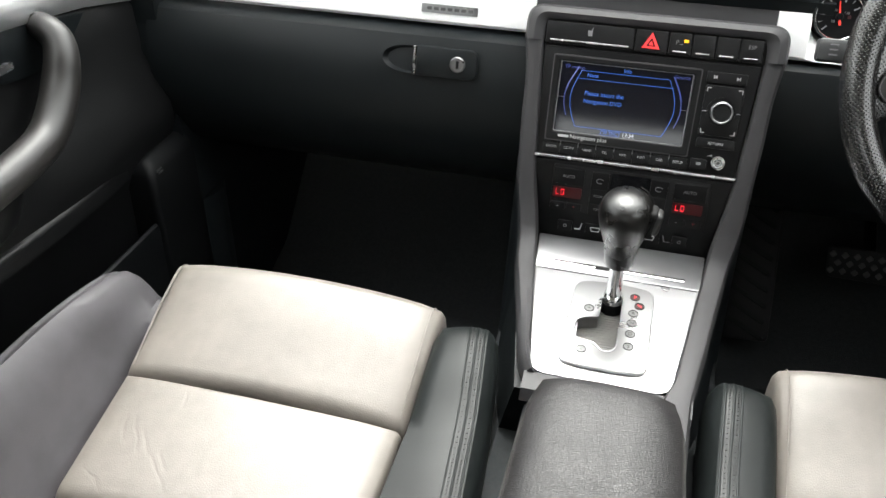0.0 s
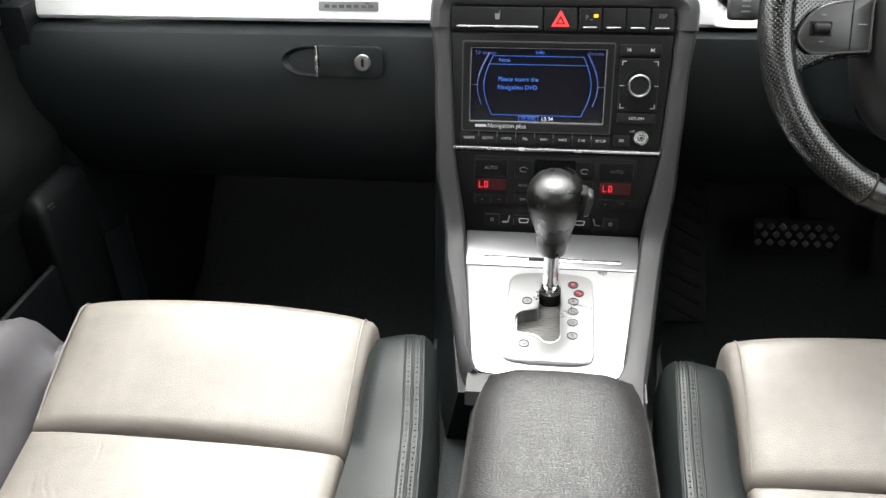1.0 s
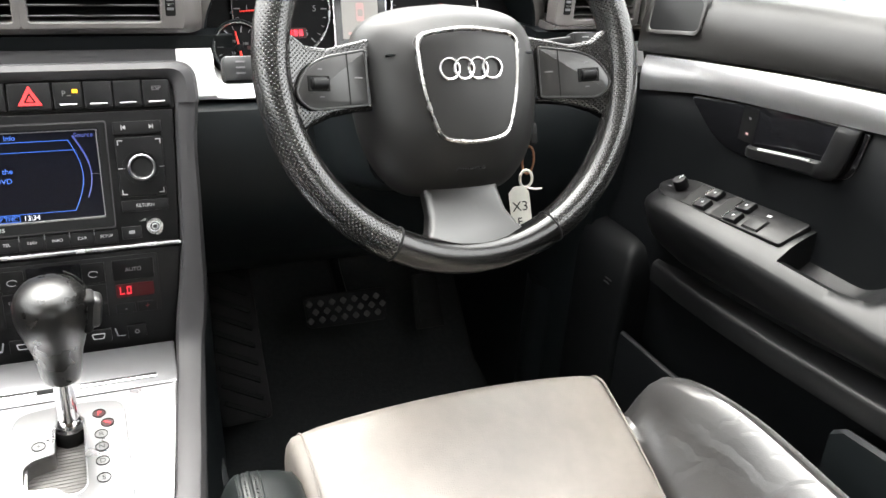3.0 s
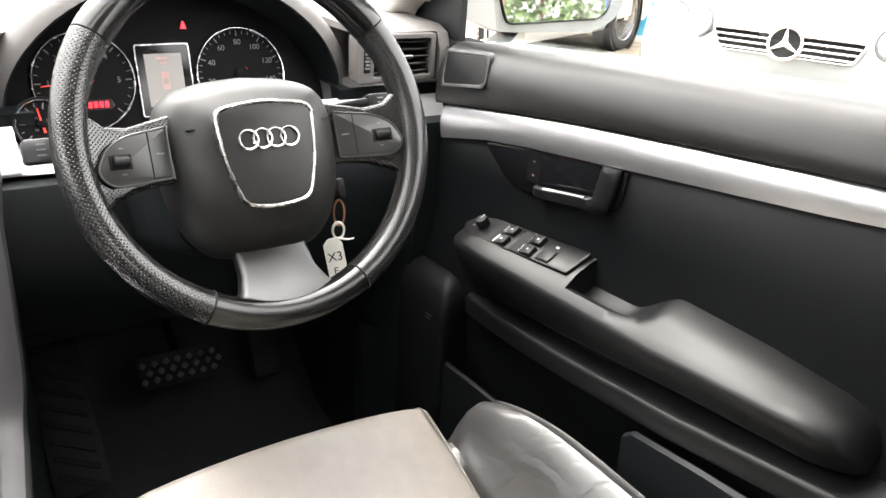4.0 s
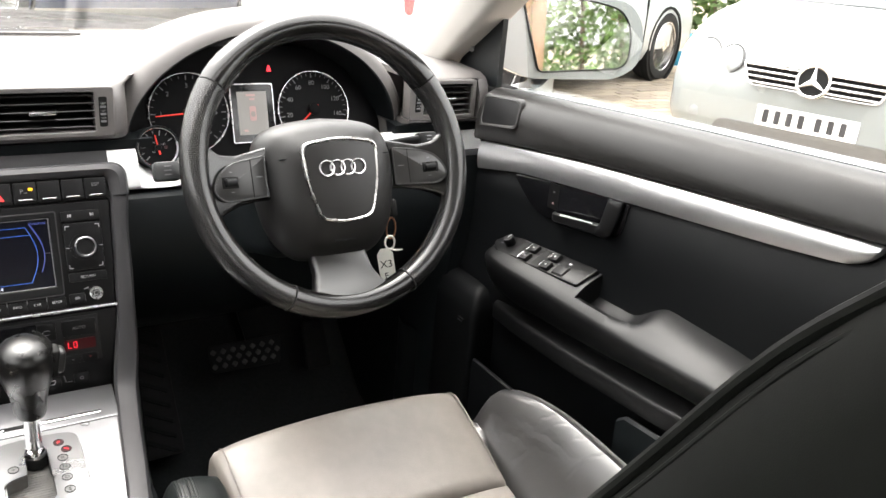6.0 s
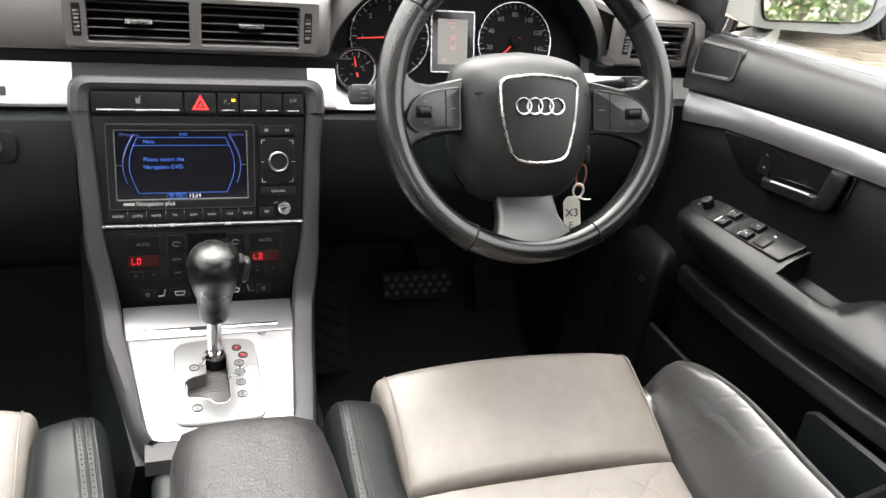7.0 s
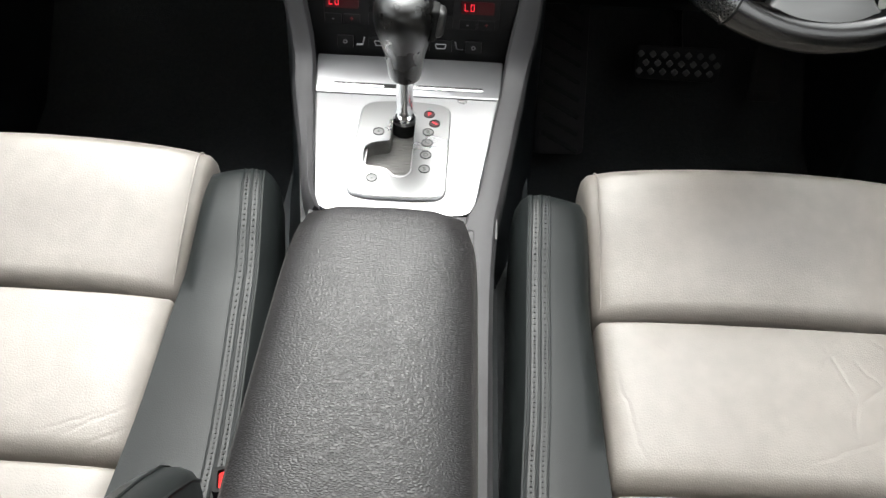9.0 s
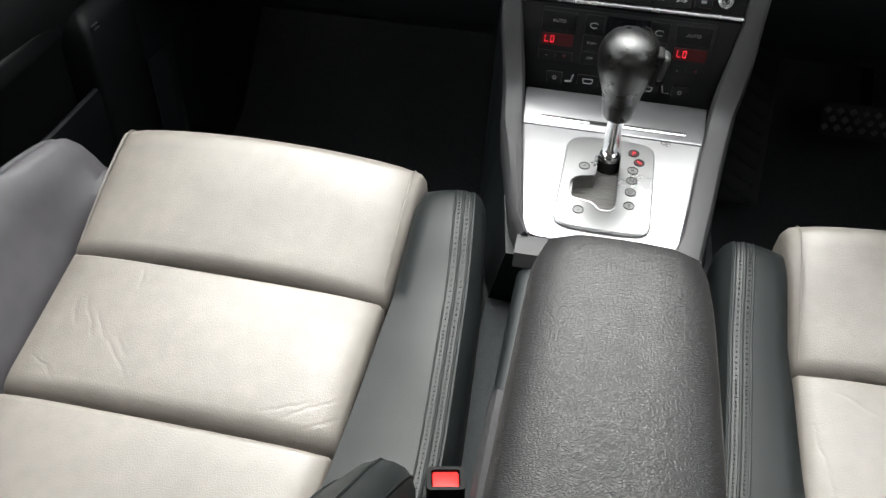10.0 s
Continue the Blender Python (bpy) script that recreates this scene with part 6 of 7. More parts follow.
        if outer < 0:
            yf -= 0.045
            push = 0.097 * math.exp(-((z - 0.31) / 0.10) ** 2)
        plain = [(0.0, yf - cave), (w * 0.45, yf - cave), (w * 0.66, yf - cave * 0.75), (w * 0.80, yf - 0.010), (w * 0.89, yf - 0.0005), (w * 0.95, yf - 0.003), (w * 0.99, yf - 0.018), (w * 1.03, yf - 0.05), (w * 1.02, yf - 0.13), (w * 0.9, yf - 0.19), (0.0, yf - 0.20)]
        half = [(x, y + push * f) for (x, y), f in zip(plain, (0.1, 0.5, 0.85, 1, 0.98, 0.9, 0.78, 0.6, 0.3, 0, 0))]
        plain, half = ([tuple(p) for p in spline(line, 2)] for line in (plain, half))
        seams.append([(half[k][0] * (1 + 0.6 * push), half[k][1], z) for k in (5, 7, 10)])
        shell.append([(x * (1 + 0.6 * push), y, z) for x, y in half] + [(-x, y, z) for x, y in plain[-2:0:-1]])
    back = part("backrest", loft(shell), back_leather if outer > 0 else black_leather, seat, "black leather backrest with forward bolsters", angle=60)
    for k in range(3) if outer < 0 else ():
        part("piping", tube([row[k] for row in seams[2:22]], 0.0016, 6), black_leather, back, "sewn seam")
    for s in (-1, 1) if outer > 0 else ():
        edge = spline([(s * w * 0.955, back_line(z) - 0.003, z) for z, w in ((0.34, 0.243), (0.40, 0.240), (0.50, 0.225), (0.58, 0.208), (0.66, 0.188), (0.74, 0.172), (0.82, 0.164), (0.87, 0.157))], 6)
        part("piping", tube(edge, 0.0042, 10), back_leather, back, "raised sewn edge")
        part("piping", tube([(x + s * 0.003, y - 0.0095, z) for x, y, z in edge], 0.0018, 8), back_leather, back)
        for off in (0.0075, 0.019):
            bits = bmesh.new()
            line = spline([(s * (w * 0.955 + off * 0.25), back_line(z) - 0.004 - off, z) for z, w in ((0.34, 0.243), (0.40, 0.240), (0.50, 0.225), (0.58, 0.208), (0.66, 0.188), (0.74, 0.172), (0.82, 0.164), (0.87, 0.157))], 16)
            for p, q in zip(line, line[1:]):
                p, q = Vector(p), Vector(q)
                bmesh.ops.create_cube(bits, size=1, matrix=basis((p + q) / 2, q - p, (1, 0, 0)) @ Matrix.Diagonal(((q - p).length * 0.55, 0.0013, 0.0012, 1)))
            part("stitching", bits, thread, back)
    ins = []
    for z, w in ((0.28, 0.12), (0.40, 0.118), (0.55, 0.105), (0.70, 0.085), (0.80, 0.078)):
        yf = back_line(z) - (0.055 if outer > 0 else 0.100)
        ins.append([(-w, yf - 0.01, z), (-w * 0.9, yf + 0.006, z), (0, yf + 0.014, z), (w * 0.9, yf + 0.006, z), (w, yf - 0.01, z)])
    part("backrest_insert", loft(ins), cream, back, "cream leather backrest insert", angle=60)
    part("seat_base", box(-0.21, 0.10, 0.03, 0.21, 0.62, 0.15, 0.02), soft_black, seat, "black seat frame cover")
    for x in (-0.17, 0.17):
        part("seat_rail", box(x - 0.02, 0.05, 0.0, x + 0.02, 0.66, 0.035, 0.004), panel_black, seat)
    return seat


seat = make_seat(1)
seat.matrix_world = at(0.3665, 0.0, 0.0)
tagged(seat, "cream and black leather driver's seat before the steering wheel")
other = make_seat(-1)
other.matrix_world = at(-0.3715, 0.0, 0.0)
tagged(other, "cream and black leather passenger seat before the glovebox")

# seat belt buckle beside the passenger seat
buckle = thing("seat_belt_buckle", "black seat belt buckle with red push button", "seat belt buckle", basis((-0.0965, 0.345, 0.296), (0.97, 0.22, 0), (0.0, 0.26, 0.966)))
part("stem", box(-0.010, -0.10, -0.005, 0.010, -0.01, 0.005, 0.003), gap_black, buckle)
part("body", box(-0.0150, -0.045, -0.011, 0.0150, 0.020, 0.011, 0.005, 3), panel_black, buckle)
part("surround", frame_ring(rrect(-0.0150, -0.0110, 0.0150, 0.0150, 0.004, 4), rrect(-0.0115, -0.0075, 0.0115, 0.0118, 0.0025, 4), -0.0235, -0.010, 0.0012), gap_black, buckle, "black plastic surround", basis((0, 0, 0), (1, 0, 0), (0, 0, 1)))
part("button", box(-0.0108, 0.004, -0.0068, 0.0108, 0.0225, 0.0112, 0.002, 2), red_plastic, buckle, "red plastic release button")


# ================= footwells =================
pedal = thing("brake_pedal", "wide brake pedal with studded rubber pad", "pedal", basis((0.408, 1.215, 0.175), (1, 0, 0), (0, 0.42, 0.9)))
part("pad", prism(rounded([(-0.066, -0.028), (0.066, -0.030), (0.072, 0.024), (-0.070, 0.024)], 0.008, 4), -0.008, 0.0, 0.002), rubber, pedal)
for r in range(3):
    for c in range(7):
        part("stud", moved(box(-0.0048, -0.0048, 0.0, 0.0048, 0.0048, 0.0028, 0.0015, 1), pose(-0.060 + c * 0.0190 + (r % 2) * 0.0095 - 0.002, -0.016 + r * 0.0135, -0.0005, 0, 0, 45)), stud_metal, pedal, "worn metal stud" if r + c == 0 else "")
part("arm", tube([(0.0, 0.0, -0.01), (0.0, 0.06, -0.05), (0.0, 0.20, -0.09)], 0.010, 8), panel_black, pedal)
pedal2 = thing("accelerator_pedal", "slim black accelerator pedal on the toe-board", "pedal", basis((0.562, 1.235, 0.150), (1, 0, 0), (0, 0.5, 0.86)))
part("pad", prism(rounded([(-0.026, -0.045), (0.026, -0.045), (0.022, 0.050), (-0.022, 0.050)], 0.006, 4), -0.008, 0.0, 0.002), rubber, pedal2)
for i in range(5):
    part("groove_bar", box(-0.018, -0.034 + i * 0.017, -0.001, 0.018, -0.028 + i * 0.017, 0.002), rubber, pedal2)
part("arm", tube([(0.0, 0.04, -0.008), (0.0, 0.12, -0.06)], 0.009, 8), panel_black, pedal2)
rest = thing("foot_rest", "black ribbed rubber foot rest beside the tunnel", "foot rest", basis((0.225, 1.185, 0.165), (0.95, 0.05, 0.0), (0.05, 0.55, 0.84)))
part("pad", prism(rounded([(-0.045, -0.13), (0.035, -0.13), (0.035, 0.14), (-0.045, 0.14)], 0.01, 3), -0.02, 0.0, 0.003), rubber, rest)
for i in range(9):
    part("rib", moved(box(-0.034, -0.004, -0.001, 0.034, 0.004, 0.004, 0.0015, 1), pose(-0.005, -0.11 + i * 0.027, 0, 0, 0, -28)), worn_rubber, rest)
for xs in ((-0.64, -0.18), (0.20, 0.63)):
    out = rounded([(xs[0], 0.42), (xs[1], 0.42), (xs[1], 1.05), (xs[0], 1.05)], 0.05, 5)
    solid("floor_mat", prism(out, 0.001, 0.012, 0.004), carpet, "black carpet floor mat in the footwell", "floor mat", group="floor mats")


# ================= front doors =================
TT = [(0.20, 0.716), (0.245, 0.714), (0.374, 0.704), (0.508, 0.693), (0.683, 0.677), (0.80, 0.663), (0.933, 0.645), (1.0, 0.635)]
TB = [(0.20, 0.716), (0.247, 0.7110), (0.252, 0.701), (0.262, 0.6925), (0.28, 0.6855), (0.31, 0.6805), (0.36, 0.6745), (0.43, 0.667), (0.583, 0.651), (0.751, 0.633), (0.83, 0.622), (0.933, 0.600), (1.0, 0.59)]
SILL = [(-0.05, 0.788), (0.3, 0.772), (0.6, 0.754), (0.872, 0.735), (0.96, 0.727), (1.0, 0.722)]
YS = [-0.02, 0.05, 0.15, 0.247, 0.30, 0.40, 0.50, 0.60, 0.70, 0.80, 0.88, 0.950]


def door(side, label):
    d = thing("side_door", label, "car door", group="front doors")

    def put(name, rings, mat, lb="", parent=None, angle=35):
        bm = loft(rings)
        if side < 0:
            mirrored(bm)
        return part(name, bm, mat, parent or d, lb, angle=angle)

    def ring(y, pts):
        return [(x, y, z) for x, z in pts]

    put("door_cap", [ring(y, [(0.765, table(SILL, y) - 0.004), (0.748, table(SILL, y)), (0.735, table(SILL, y) - 0.001), (0.722, table(SILL, y) - 0.008), (0.711, table(SILL, y) - 0.022), (0.704, table(SILL, y) - 0.042), (0.7015, table(TT, y) + 0.010), (0.704, table(TT, y) + 0.0035), (0.765, table(TT, y) + 0.002)]) for y in YS], cap_grey, "dark grey padded door cap", angle=60)
    put("trim_strip", [ring(y, [(0.715, table(TB, y)), (0.701, table(TB, y) + 0.0005), (0.6985, table(TB, y) * 0.75 + table(TT, y) * 0.25), (0.6978, (table(TB, y) + table(TT, y)) / 2), (0.6990, table(TB, y) * 0.2 + table(TT, y) * 0.8), (0.7025, table(TT, y)), (0.715, table(TT, y))]) for y in (0.248, 0.250, 0.254, 0.260, 0.267, 0.28, 0.30, 0.36, 0.43, 0.50, 0.583, 0.66, 0.751, 0.83, 0.90, 0.9290)], aluminium, "brushed aluminium door trim", angle=60)
    # driver's panel darker than the passenger's: its shade is in the vinyl colour
    put("door_panel", [ring(y, [(0.765, table(TT, y) + 0.0), (0.712, table(TT, y) + 0.001), (0.7105, table(TB, y) - 0.003), (0.706, table(TB, y) - 0.008), (0.7055, 0.57)] + ([(0.706, 0.52), (0.700, 0.46), (0.690, 0.435), (0.690, 0.40)] if side > 0 else [(0.702, 0.53), (0.686, 0.49), (0.670, 0.455), (0.672, 0.42)]) + [(0.697, 0.36), (0.702, 0.20), (0.698, 0.11), (0.765, 0.10)]) for y in YS[:-1] + [0.936]], shaded_vinyl if side > 0 else door_black, "black vinyl door panel", angle=60)
    put("map_pocket", [ring(y, [(0.70, 0.13), (0.668, 0.14), (0.662, 0.30), (0.660, zt - 0.004), (0.664, zt), (0.670, zt - 0.003), (0.672, zt - 0.05), (0.70, zt - 0.06)]) for y, zt in ((0.06, 0.40), (0.15, 0.408), (0.30, 0.408), (0.40, 0.403), (0.487, 0.396), (0.50, 0.386))], soft_black, "black map pocket")
    put("pocket_rail", [ring(y, [(0.71, zt - 0.028), (xi + 0.006, zt - 0.028), (xi + 0.001, zt - 0.025), (xi, zt - 0.020), (xi, zt - 0.004), (xi + 0.0015, zt), (xi + 0.005, zt + 0.002), (0.71, zt + 0.016)]) for y, zt, xi in ((0.14, 0.470, 0.668), (0.22, 0.464, 0.662), (0.325, 0.452, 0.661), (0.446, 0.437, 0.661), (0.588, 0.424, 0.664), (0.68, 0.417, 0.668), (0.76, 0.412, 0.674), (0.82, 0.409, 0.682))], door_black, "black rail over the map pocket", angle=40)
    put("lower_ledge", [ring(y, [(0.674, 0.105), (0.658, 0.110), (0.655, 0.298), (0.6565, 0.307), (0.660, 0.3095), (0.664, 0.308), (0.667, 0.300), (0.672, 0.130)]) for y in (0.10, 0.40, 0.70, 0.825)], shaded_vinyl, "black ledge along the foot of the door")
    # pull handle in its scooped recess
    rec_o = rounded([(0.835, 0.619), (0.775, 0.577), (0.70, 0.578), (0.590, 0.600), (0.583, 0.648), (0.70, 0.640)], [0.012, 0.03, 0.02, 0.014, 0.004, 0.01], 4)
    bm = prism([(y, z) for y, z in rec_o], -0.001, 0.0025, 0.0012)
    moved(bm, Matrix(((0, 0, -1, 0.7055), (1, 0, 0, 0), (0, 1, 0, 0), (0, 0, 0, 1))))
    if side < 0:
        mirrored(bm)
    rec = part("handle_recess", bm, gloss_black if side > 0 else soft_black, d, "dark scooped handle recess")
    if side > 0:
        pts = [(0.700, 0.604, 0.6485), (0.697, 0.604, 0.640), (0.6945, 0.609, 0.612), (0.6935, 0.616, 0.603), (0.6925, 0.640, 0.600), (0.6925, 0.68, 0.594), (0.694, 0.712, 0.589), (0.699, 0.722, 0.588)]
        hb = []
        for p, hw in zip(spline(pts, 4), np.interp(np.linspace(0, 1, 29), [0, 0.2, 0.35, 0.5, 1], [0.013, 0.013, 0.012, 0.008, 0.006])):
            hb.append((p, hw))
        rings = []
        for i, (p, hw) in enumerate(hb):
            a, b = hb[max(i - 1, 0)][0], hb[min(i + 1, len(hb) - 1)][0]
            t = Vector(b - a).normalized()
            nrm = Vector((-1, 0, 0))
            sidev = t.cross(nrm).normalized()
            rings.append([Vector(p) + sidev * hw * u + nrm * v for u, v in ((-1, -0.003), (1, -0.003), (1, 0.001), (0.7, 0.004), (-0.7, 0.004), (-1, 0.001))])
        put("pull_handle", rings, panel_black, "satin black pull handle", rec, 50)
        # pale diffuse strip: the glint of the chrome edge is painted in
        put("handle_highlight", [[(0.6895, y, z + dz) for dz in (0.0, 0.0045)] + [(0.6925, y, z + dz) for dz in (0.0045, 0.0)] for y, z in ((0.632, 0.604), (0.66, 0.600), (0.70, 0.5935))], lit_trim, "chrome handle edge with its glint in the colour", rec)
        for z, mt in ((0.620, grey_print), (0.603, lcd_red)):
            put("lock_mark", [[(0.7025, y, z) for z in (z - 0.0012, z + 0.0012)] + [(0.7035, y, z) for z in (z + 0.0012, z - 0.0012)] for y in (0.731, 0.735)], mt, "", rec)
        put("lock_key", [[(0.7026, y, z) for z in (0.594, 0.632)] + [(0.7034, y, z) for z in (0.632, 0.594)] for y in (0.722, 0.745)], panel_black, "", rec)
    # armrest: a long padded bar with switch panel ahead and a scooped pull cup
    CREST = [(0.24, 0.486), (0.252, 0.500), (0.268, 0.510), (0.303, 0.5155), (0.367, 0.512), (0.476, 0.506), (0.577, 0.5045), (0.712, 0.502), (0.80, 0.500), (0.835, 0.494), (0.85, 0.488)]
    UPPER = [(0.24, 0.500), (0.252, 0.515), (0.268, 0.524), (0.295, 0.530), (0.385, 0.538), (0.483, 0.541), (0.618, 0.538), (0.72, 0.529), (0.80, 0.521), (0.835, 0.512), (0.85, 0.50)]
    UNDER = [(0.24, 0.478), (0.252, 0.474), (0.313, 0.469), (0.414, 0.463), (0.615, 0.446), (0.75, 0.438), (0.82, 0.444), (0.85, 0.465)]
    FACE = [(0.24, 0.690), (0.246, 0.676), (0.256, 0.664), (0.275, 0.654), (0.303, 0.649), (0.40, 0.647), (0.60, 0.646), (0.76, 0.647), (0.80, 0.651), (0.825, 0.658), (0.842, 0.670), (0.85, 0.690)]
    rings = []
    reach = 1.0 if side > 0 else 0.62
    for y in [0.24, 0.246, 0.252, 0.260, 0.270, 0.285] + list(np.linspace(0.303, 0.48, 10)) + list(np.linspace(0.488, 0.606, 18)) + [0.6115, 0.613] + list(np.linspace(0.62, 0.80, 12)) + [0.812, 0.824, 0.834, 0.842, 0.85]:
        zc, zu, zb, xi = table(CREST, y), table(UPPER, y), table(UNDER, y), table(FACE, y)
        cup = 0.0
        if side > 0 and 0.485 < y < 0.6125:
            f = min(1.0, (y - 0.485) / 0.065)
            cup = 0.034 * f * f * (3 - 2 * f)
        g = 0.708 - xi
        rise = zu - zc
        y = 0.24 + (y - 0.24) * reach
        if y < 0.303:
            y = 0.303 - (0.303 - y) * 0.62
        rings.append([(0.708, y, zb), (xi + g * 0.46, y, zb), (xi + g * 0.32, y, zb + 0.004), (xi + g * 0.22, y, zb + 0.012), (xi + g * 0.08, y, zb * 0.45 + zc * 0.55), (xi + g * 0.015, y, zc - 0.010), (xi + g * 0.028, y, zc - 0.0042), (xi + g * 0.075, y, zc - 0.0006), (xi + g * 0.22, y, zc + rise * 0.22), (xi + g * 0.36, y, zc + rise * 0.42 - cup * 0.25), (xi + g * 0.44, y, zc + rise * 0.55 - cup * 0.85), (xi + g * 0.60, y, zc + rise * 0.72 - cup), (xi + g * 0.82, y, zc + rise * 0.9 - cup), (0.708, y, zu - cup * 0.9)])
    put("door_armrest", rings, door_black, "black padded door armrest", angle=50)
    if side > 0:
        SM = basis((0.685, 0.727, 0.5195), (0.0, -1.0, 0.095), (0.86, 0, 0.48))
        pod = part("switch_pod", prism(rounded([(-0.108, -0.004), (-0.085, -0.0185), (0.104, -0.0175), (0.110, 0.0225), (-0.070, 0.0225), (-0.100, 0.012)], [0.008, 0.03, 0.005, 0.006, 0.03, 0.012], 6), -0.012, 0.0035, 0.002), panel_black, d, "black window switch panel", SM)
        knobm = part("mirror_knob", turned([(0.0085, 0.0), (0.0085, 0.009), (0.0075, 0.012), (0.001, 0.0125)], 24), button_black, pod, "round mirror adjuster knob", at(-0.072, 0.004, 0.0035))
        part("knob_line", box(-0.0005, 0.0, 0.0122, 0.0005, 0.007, 0.0130), white_print, knobm)
        part("knob_mark", box(-0.090, -0.002, 0.0035, -0.086, 0.000, 0.0039), grey_print, pod)
        for x in (-0.028, 0.022):
            part("window_well", prism(rrect(x - 0.022, -0.0165, x - 0.002, 0.0185, 0.002, 2), 0.0035, 0.0041), gap_black, pod)
            for y in (-0.0085, 0.0105):
                k = part("window_switch", moved(box(-0.010, -0.0075, -0.004, 0.010, 0.0075, 0.0035, 0.002, 2), pose(x + 0.008, y, 0.0045, 0, -10, 0)), button_black, pod, "rocker window switch")
                part("switch_edge", moved(box(-0.0108, -0.0070, 0.0015, -0.0096, 0.0070, 0.0042, 0.0004, 1), pose(x + 0.008, y, 0.0045, 0, -10, 0)), chrome, k)
                part("switch_mark", moved(box(0.000, -0.0012, 0.0035, 0.003, 0.0012, 0.0040), pose(x + 0.008, y, 0.0045, 0, -10, 0)), white_print, k)
        part("lock_switch", prism(rrect(0.048, -0.014, 0.070, 0.004, 0.002, 2), 0.0035, 0.0062, 0.001), button_black, pod)
        part("lock_edge", tube([(0.048, -0.0145, 0.0045), (0.0705, -0.0145, 0.0045), (0.0705, 0.004, 0.0045)], 0.0006, 5), gap_black, pod)
        part("switch_mark", box(0.060, 0.010, 0.0035, 0.065, 0.013, 0.0040), white_print, pod)
    else:
        # curved grab handle that runs down into the armrest
        gp = spline([(0.702, 0.740, 0.632), (0.688, 0.738, 0.628), (0.674, 0.736, 0.616), (0.666, 0.726, 0.598), (0.664, 0.711, 0.572), (0.660, 0.686, 0.547), (0.656, 0.655, 0.529), (0.652, 0.613, 0.523), (0.650, 0.570, 0.520), (0.649, 0.46, 0.514)], 5)
        bm = tube(gp, [0.015 + 0.007 * min(1.0, k / 20) for k in range(len(gp))], 16)
        part("grab_handle", mirrored(bm), lit_grab_satin, d, "black curved grab handle", angle=60)
        bm = tube(spline([(0.7035, 0.726, 0.640), (0.696, 0.734, 0.645), (0.684, 0.745, 0.640), (0.674, 0.747, 0.630)], 4), 0.0012, 6)
        part("handle_edge", mirrored(bm), gap_black, d)
        put("pull_handle", [[(0.690, y, z) for z in (0.602, 0.610)] + [(0.697, y, z) for z in (0.610, 0.602)] for y in (0.600, 0.66, 0.675)], dull_chrome, "satin metal door pull", rec)
    # tweeter grille at the front corner
    tw = prism(rounded([(0.842, 0.691), (0.852, 0.7245), (0.938, 0.7165), (0.926, 0.6775)], 0.008, 4), -0.006, 0.0015, 0.0)
    moved(tw, Matrix(((0, 0, -1, 0.7050), (1, 0, 0, 0), (0, 1, 0, 0), (0, 0, 0, 1))))
    rim = frame_ring(rounded([(0.837, 0.686), (0.847, 0.7295), (0.944, 0.7210), (0.931, 0.6720)], 0.010, 4), rounded([(0.842, 0.691), (0.852, 0.7245), (0.938, 0.7165), (0.926, 0.6775)], 0.008, 4), -0.006, 0.0022, 0.001)
    moved(rim, Matrix(((0, 0, -1, 0.7050), (1, 0, 0, 0), (0, 1, 0, 0), (0, 0, 0, 1))))
    for v in list(tw.verts) + list(rim.verts):
        v.co.x += (v.co.z - 0.699) * 0.34
    if side < 0:
        mirrored(tw), mirrored(rim)
    g = part("tweeter_grille", tw, panel_black, d, "dark fabric tweeter grille")
    part("grille_rim", rim, cap_grey, g)
    # outer skin, window frame with its black mirror corner, and the pane
    put("outer_skin", [ring(y, [(0.775, 0.05), (0.86, 0.10), (0.875, 0.45), (0.845, table(SILL, y) - 0.02), (0.80, table(SILL, y) - 0.002), (0.775, table(SILL, y) - 0.004)]) for y in YS], silver_paint, "silver painted outer skin", angle=60)
    bm = tube(spline([(0.785, -0.06, 0.78), (0.70, -0.09, 1.0), (0.615, -0.06, 1.105), (0.625, 0.2, 1.125), (0.645, 0.45, 1.085), (0.735, 0.85, 0.93), (0.795, 1.12, 0.775), (0.80, 1.19, 0.735)], 6), 0.018, 8)
    part("window_frame", mirrored(bm) if side < 0 else bm, gap_black, d, "black window frame")
    tri = [(0.745, 0.962, 0.722), (0.755, 1.12, 0.715), (0.750, 0.995, 0.850), (0.748, 0.966, 0.862)]
    put("mirror_corner", [[(x, y, z) for x, y, z in tri], [(x + 0.010, y, z) for x, y, z in tri]], soft_black, "black mirror corner panel")
    pane = [(0.79, -0.05, 0.76), (0.79, 0.93, 0.715), (0.755, 0.93, 0.88), (0.665, 0.47, 1.07), (0.64, -0.04, 1.10)]
    put("window_pane", [pane, [(x + 0.004, y, z) for x, y, z in pane]], glass, "clear door window pane")
    return d


door(1, "driver's door panel with silver trim, armrest and window switches")
door(-1, "passenger's door panel with silver trim and grab handle")


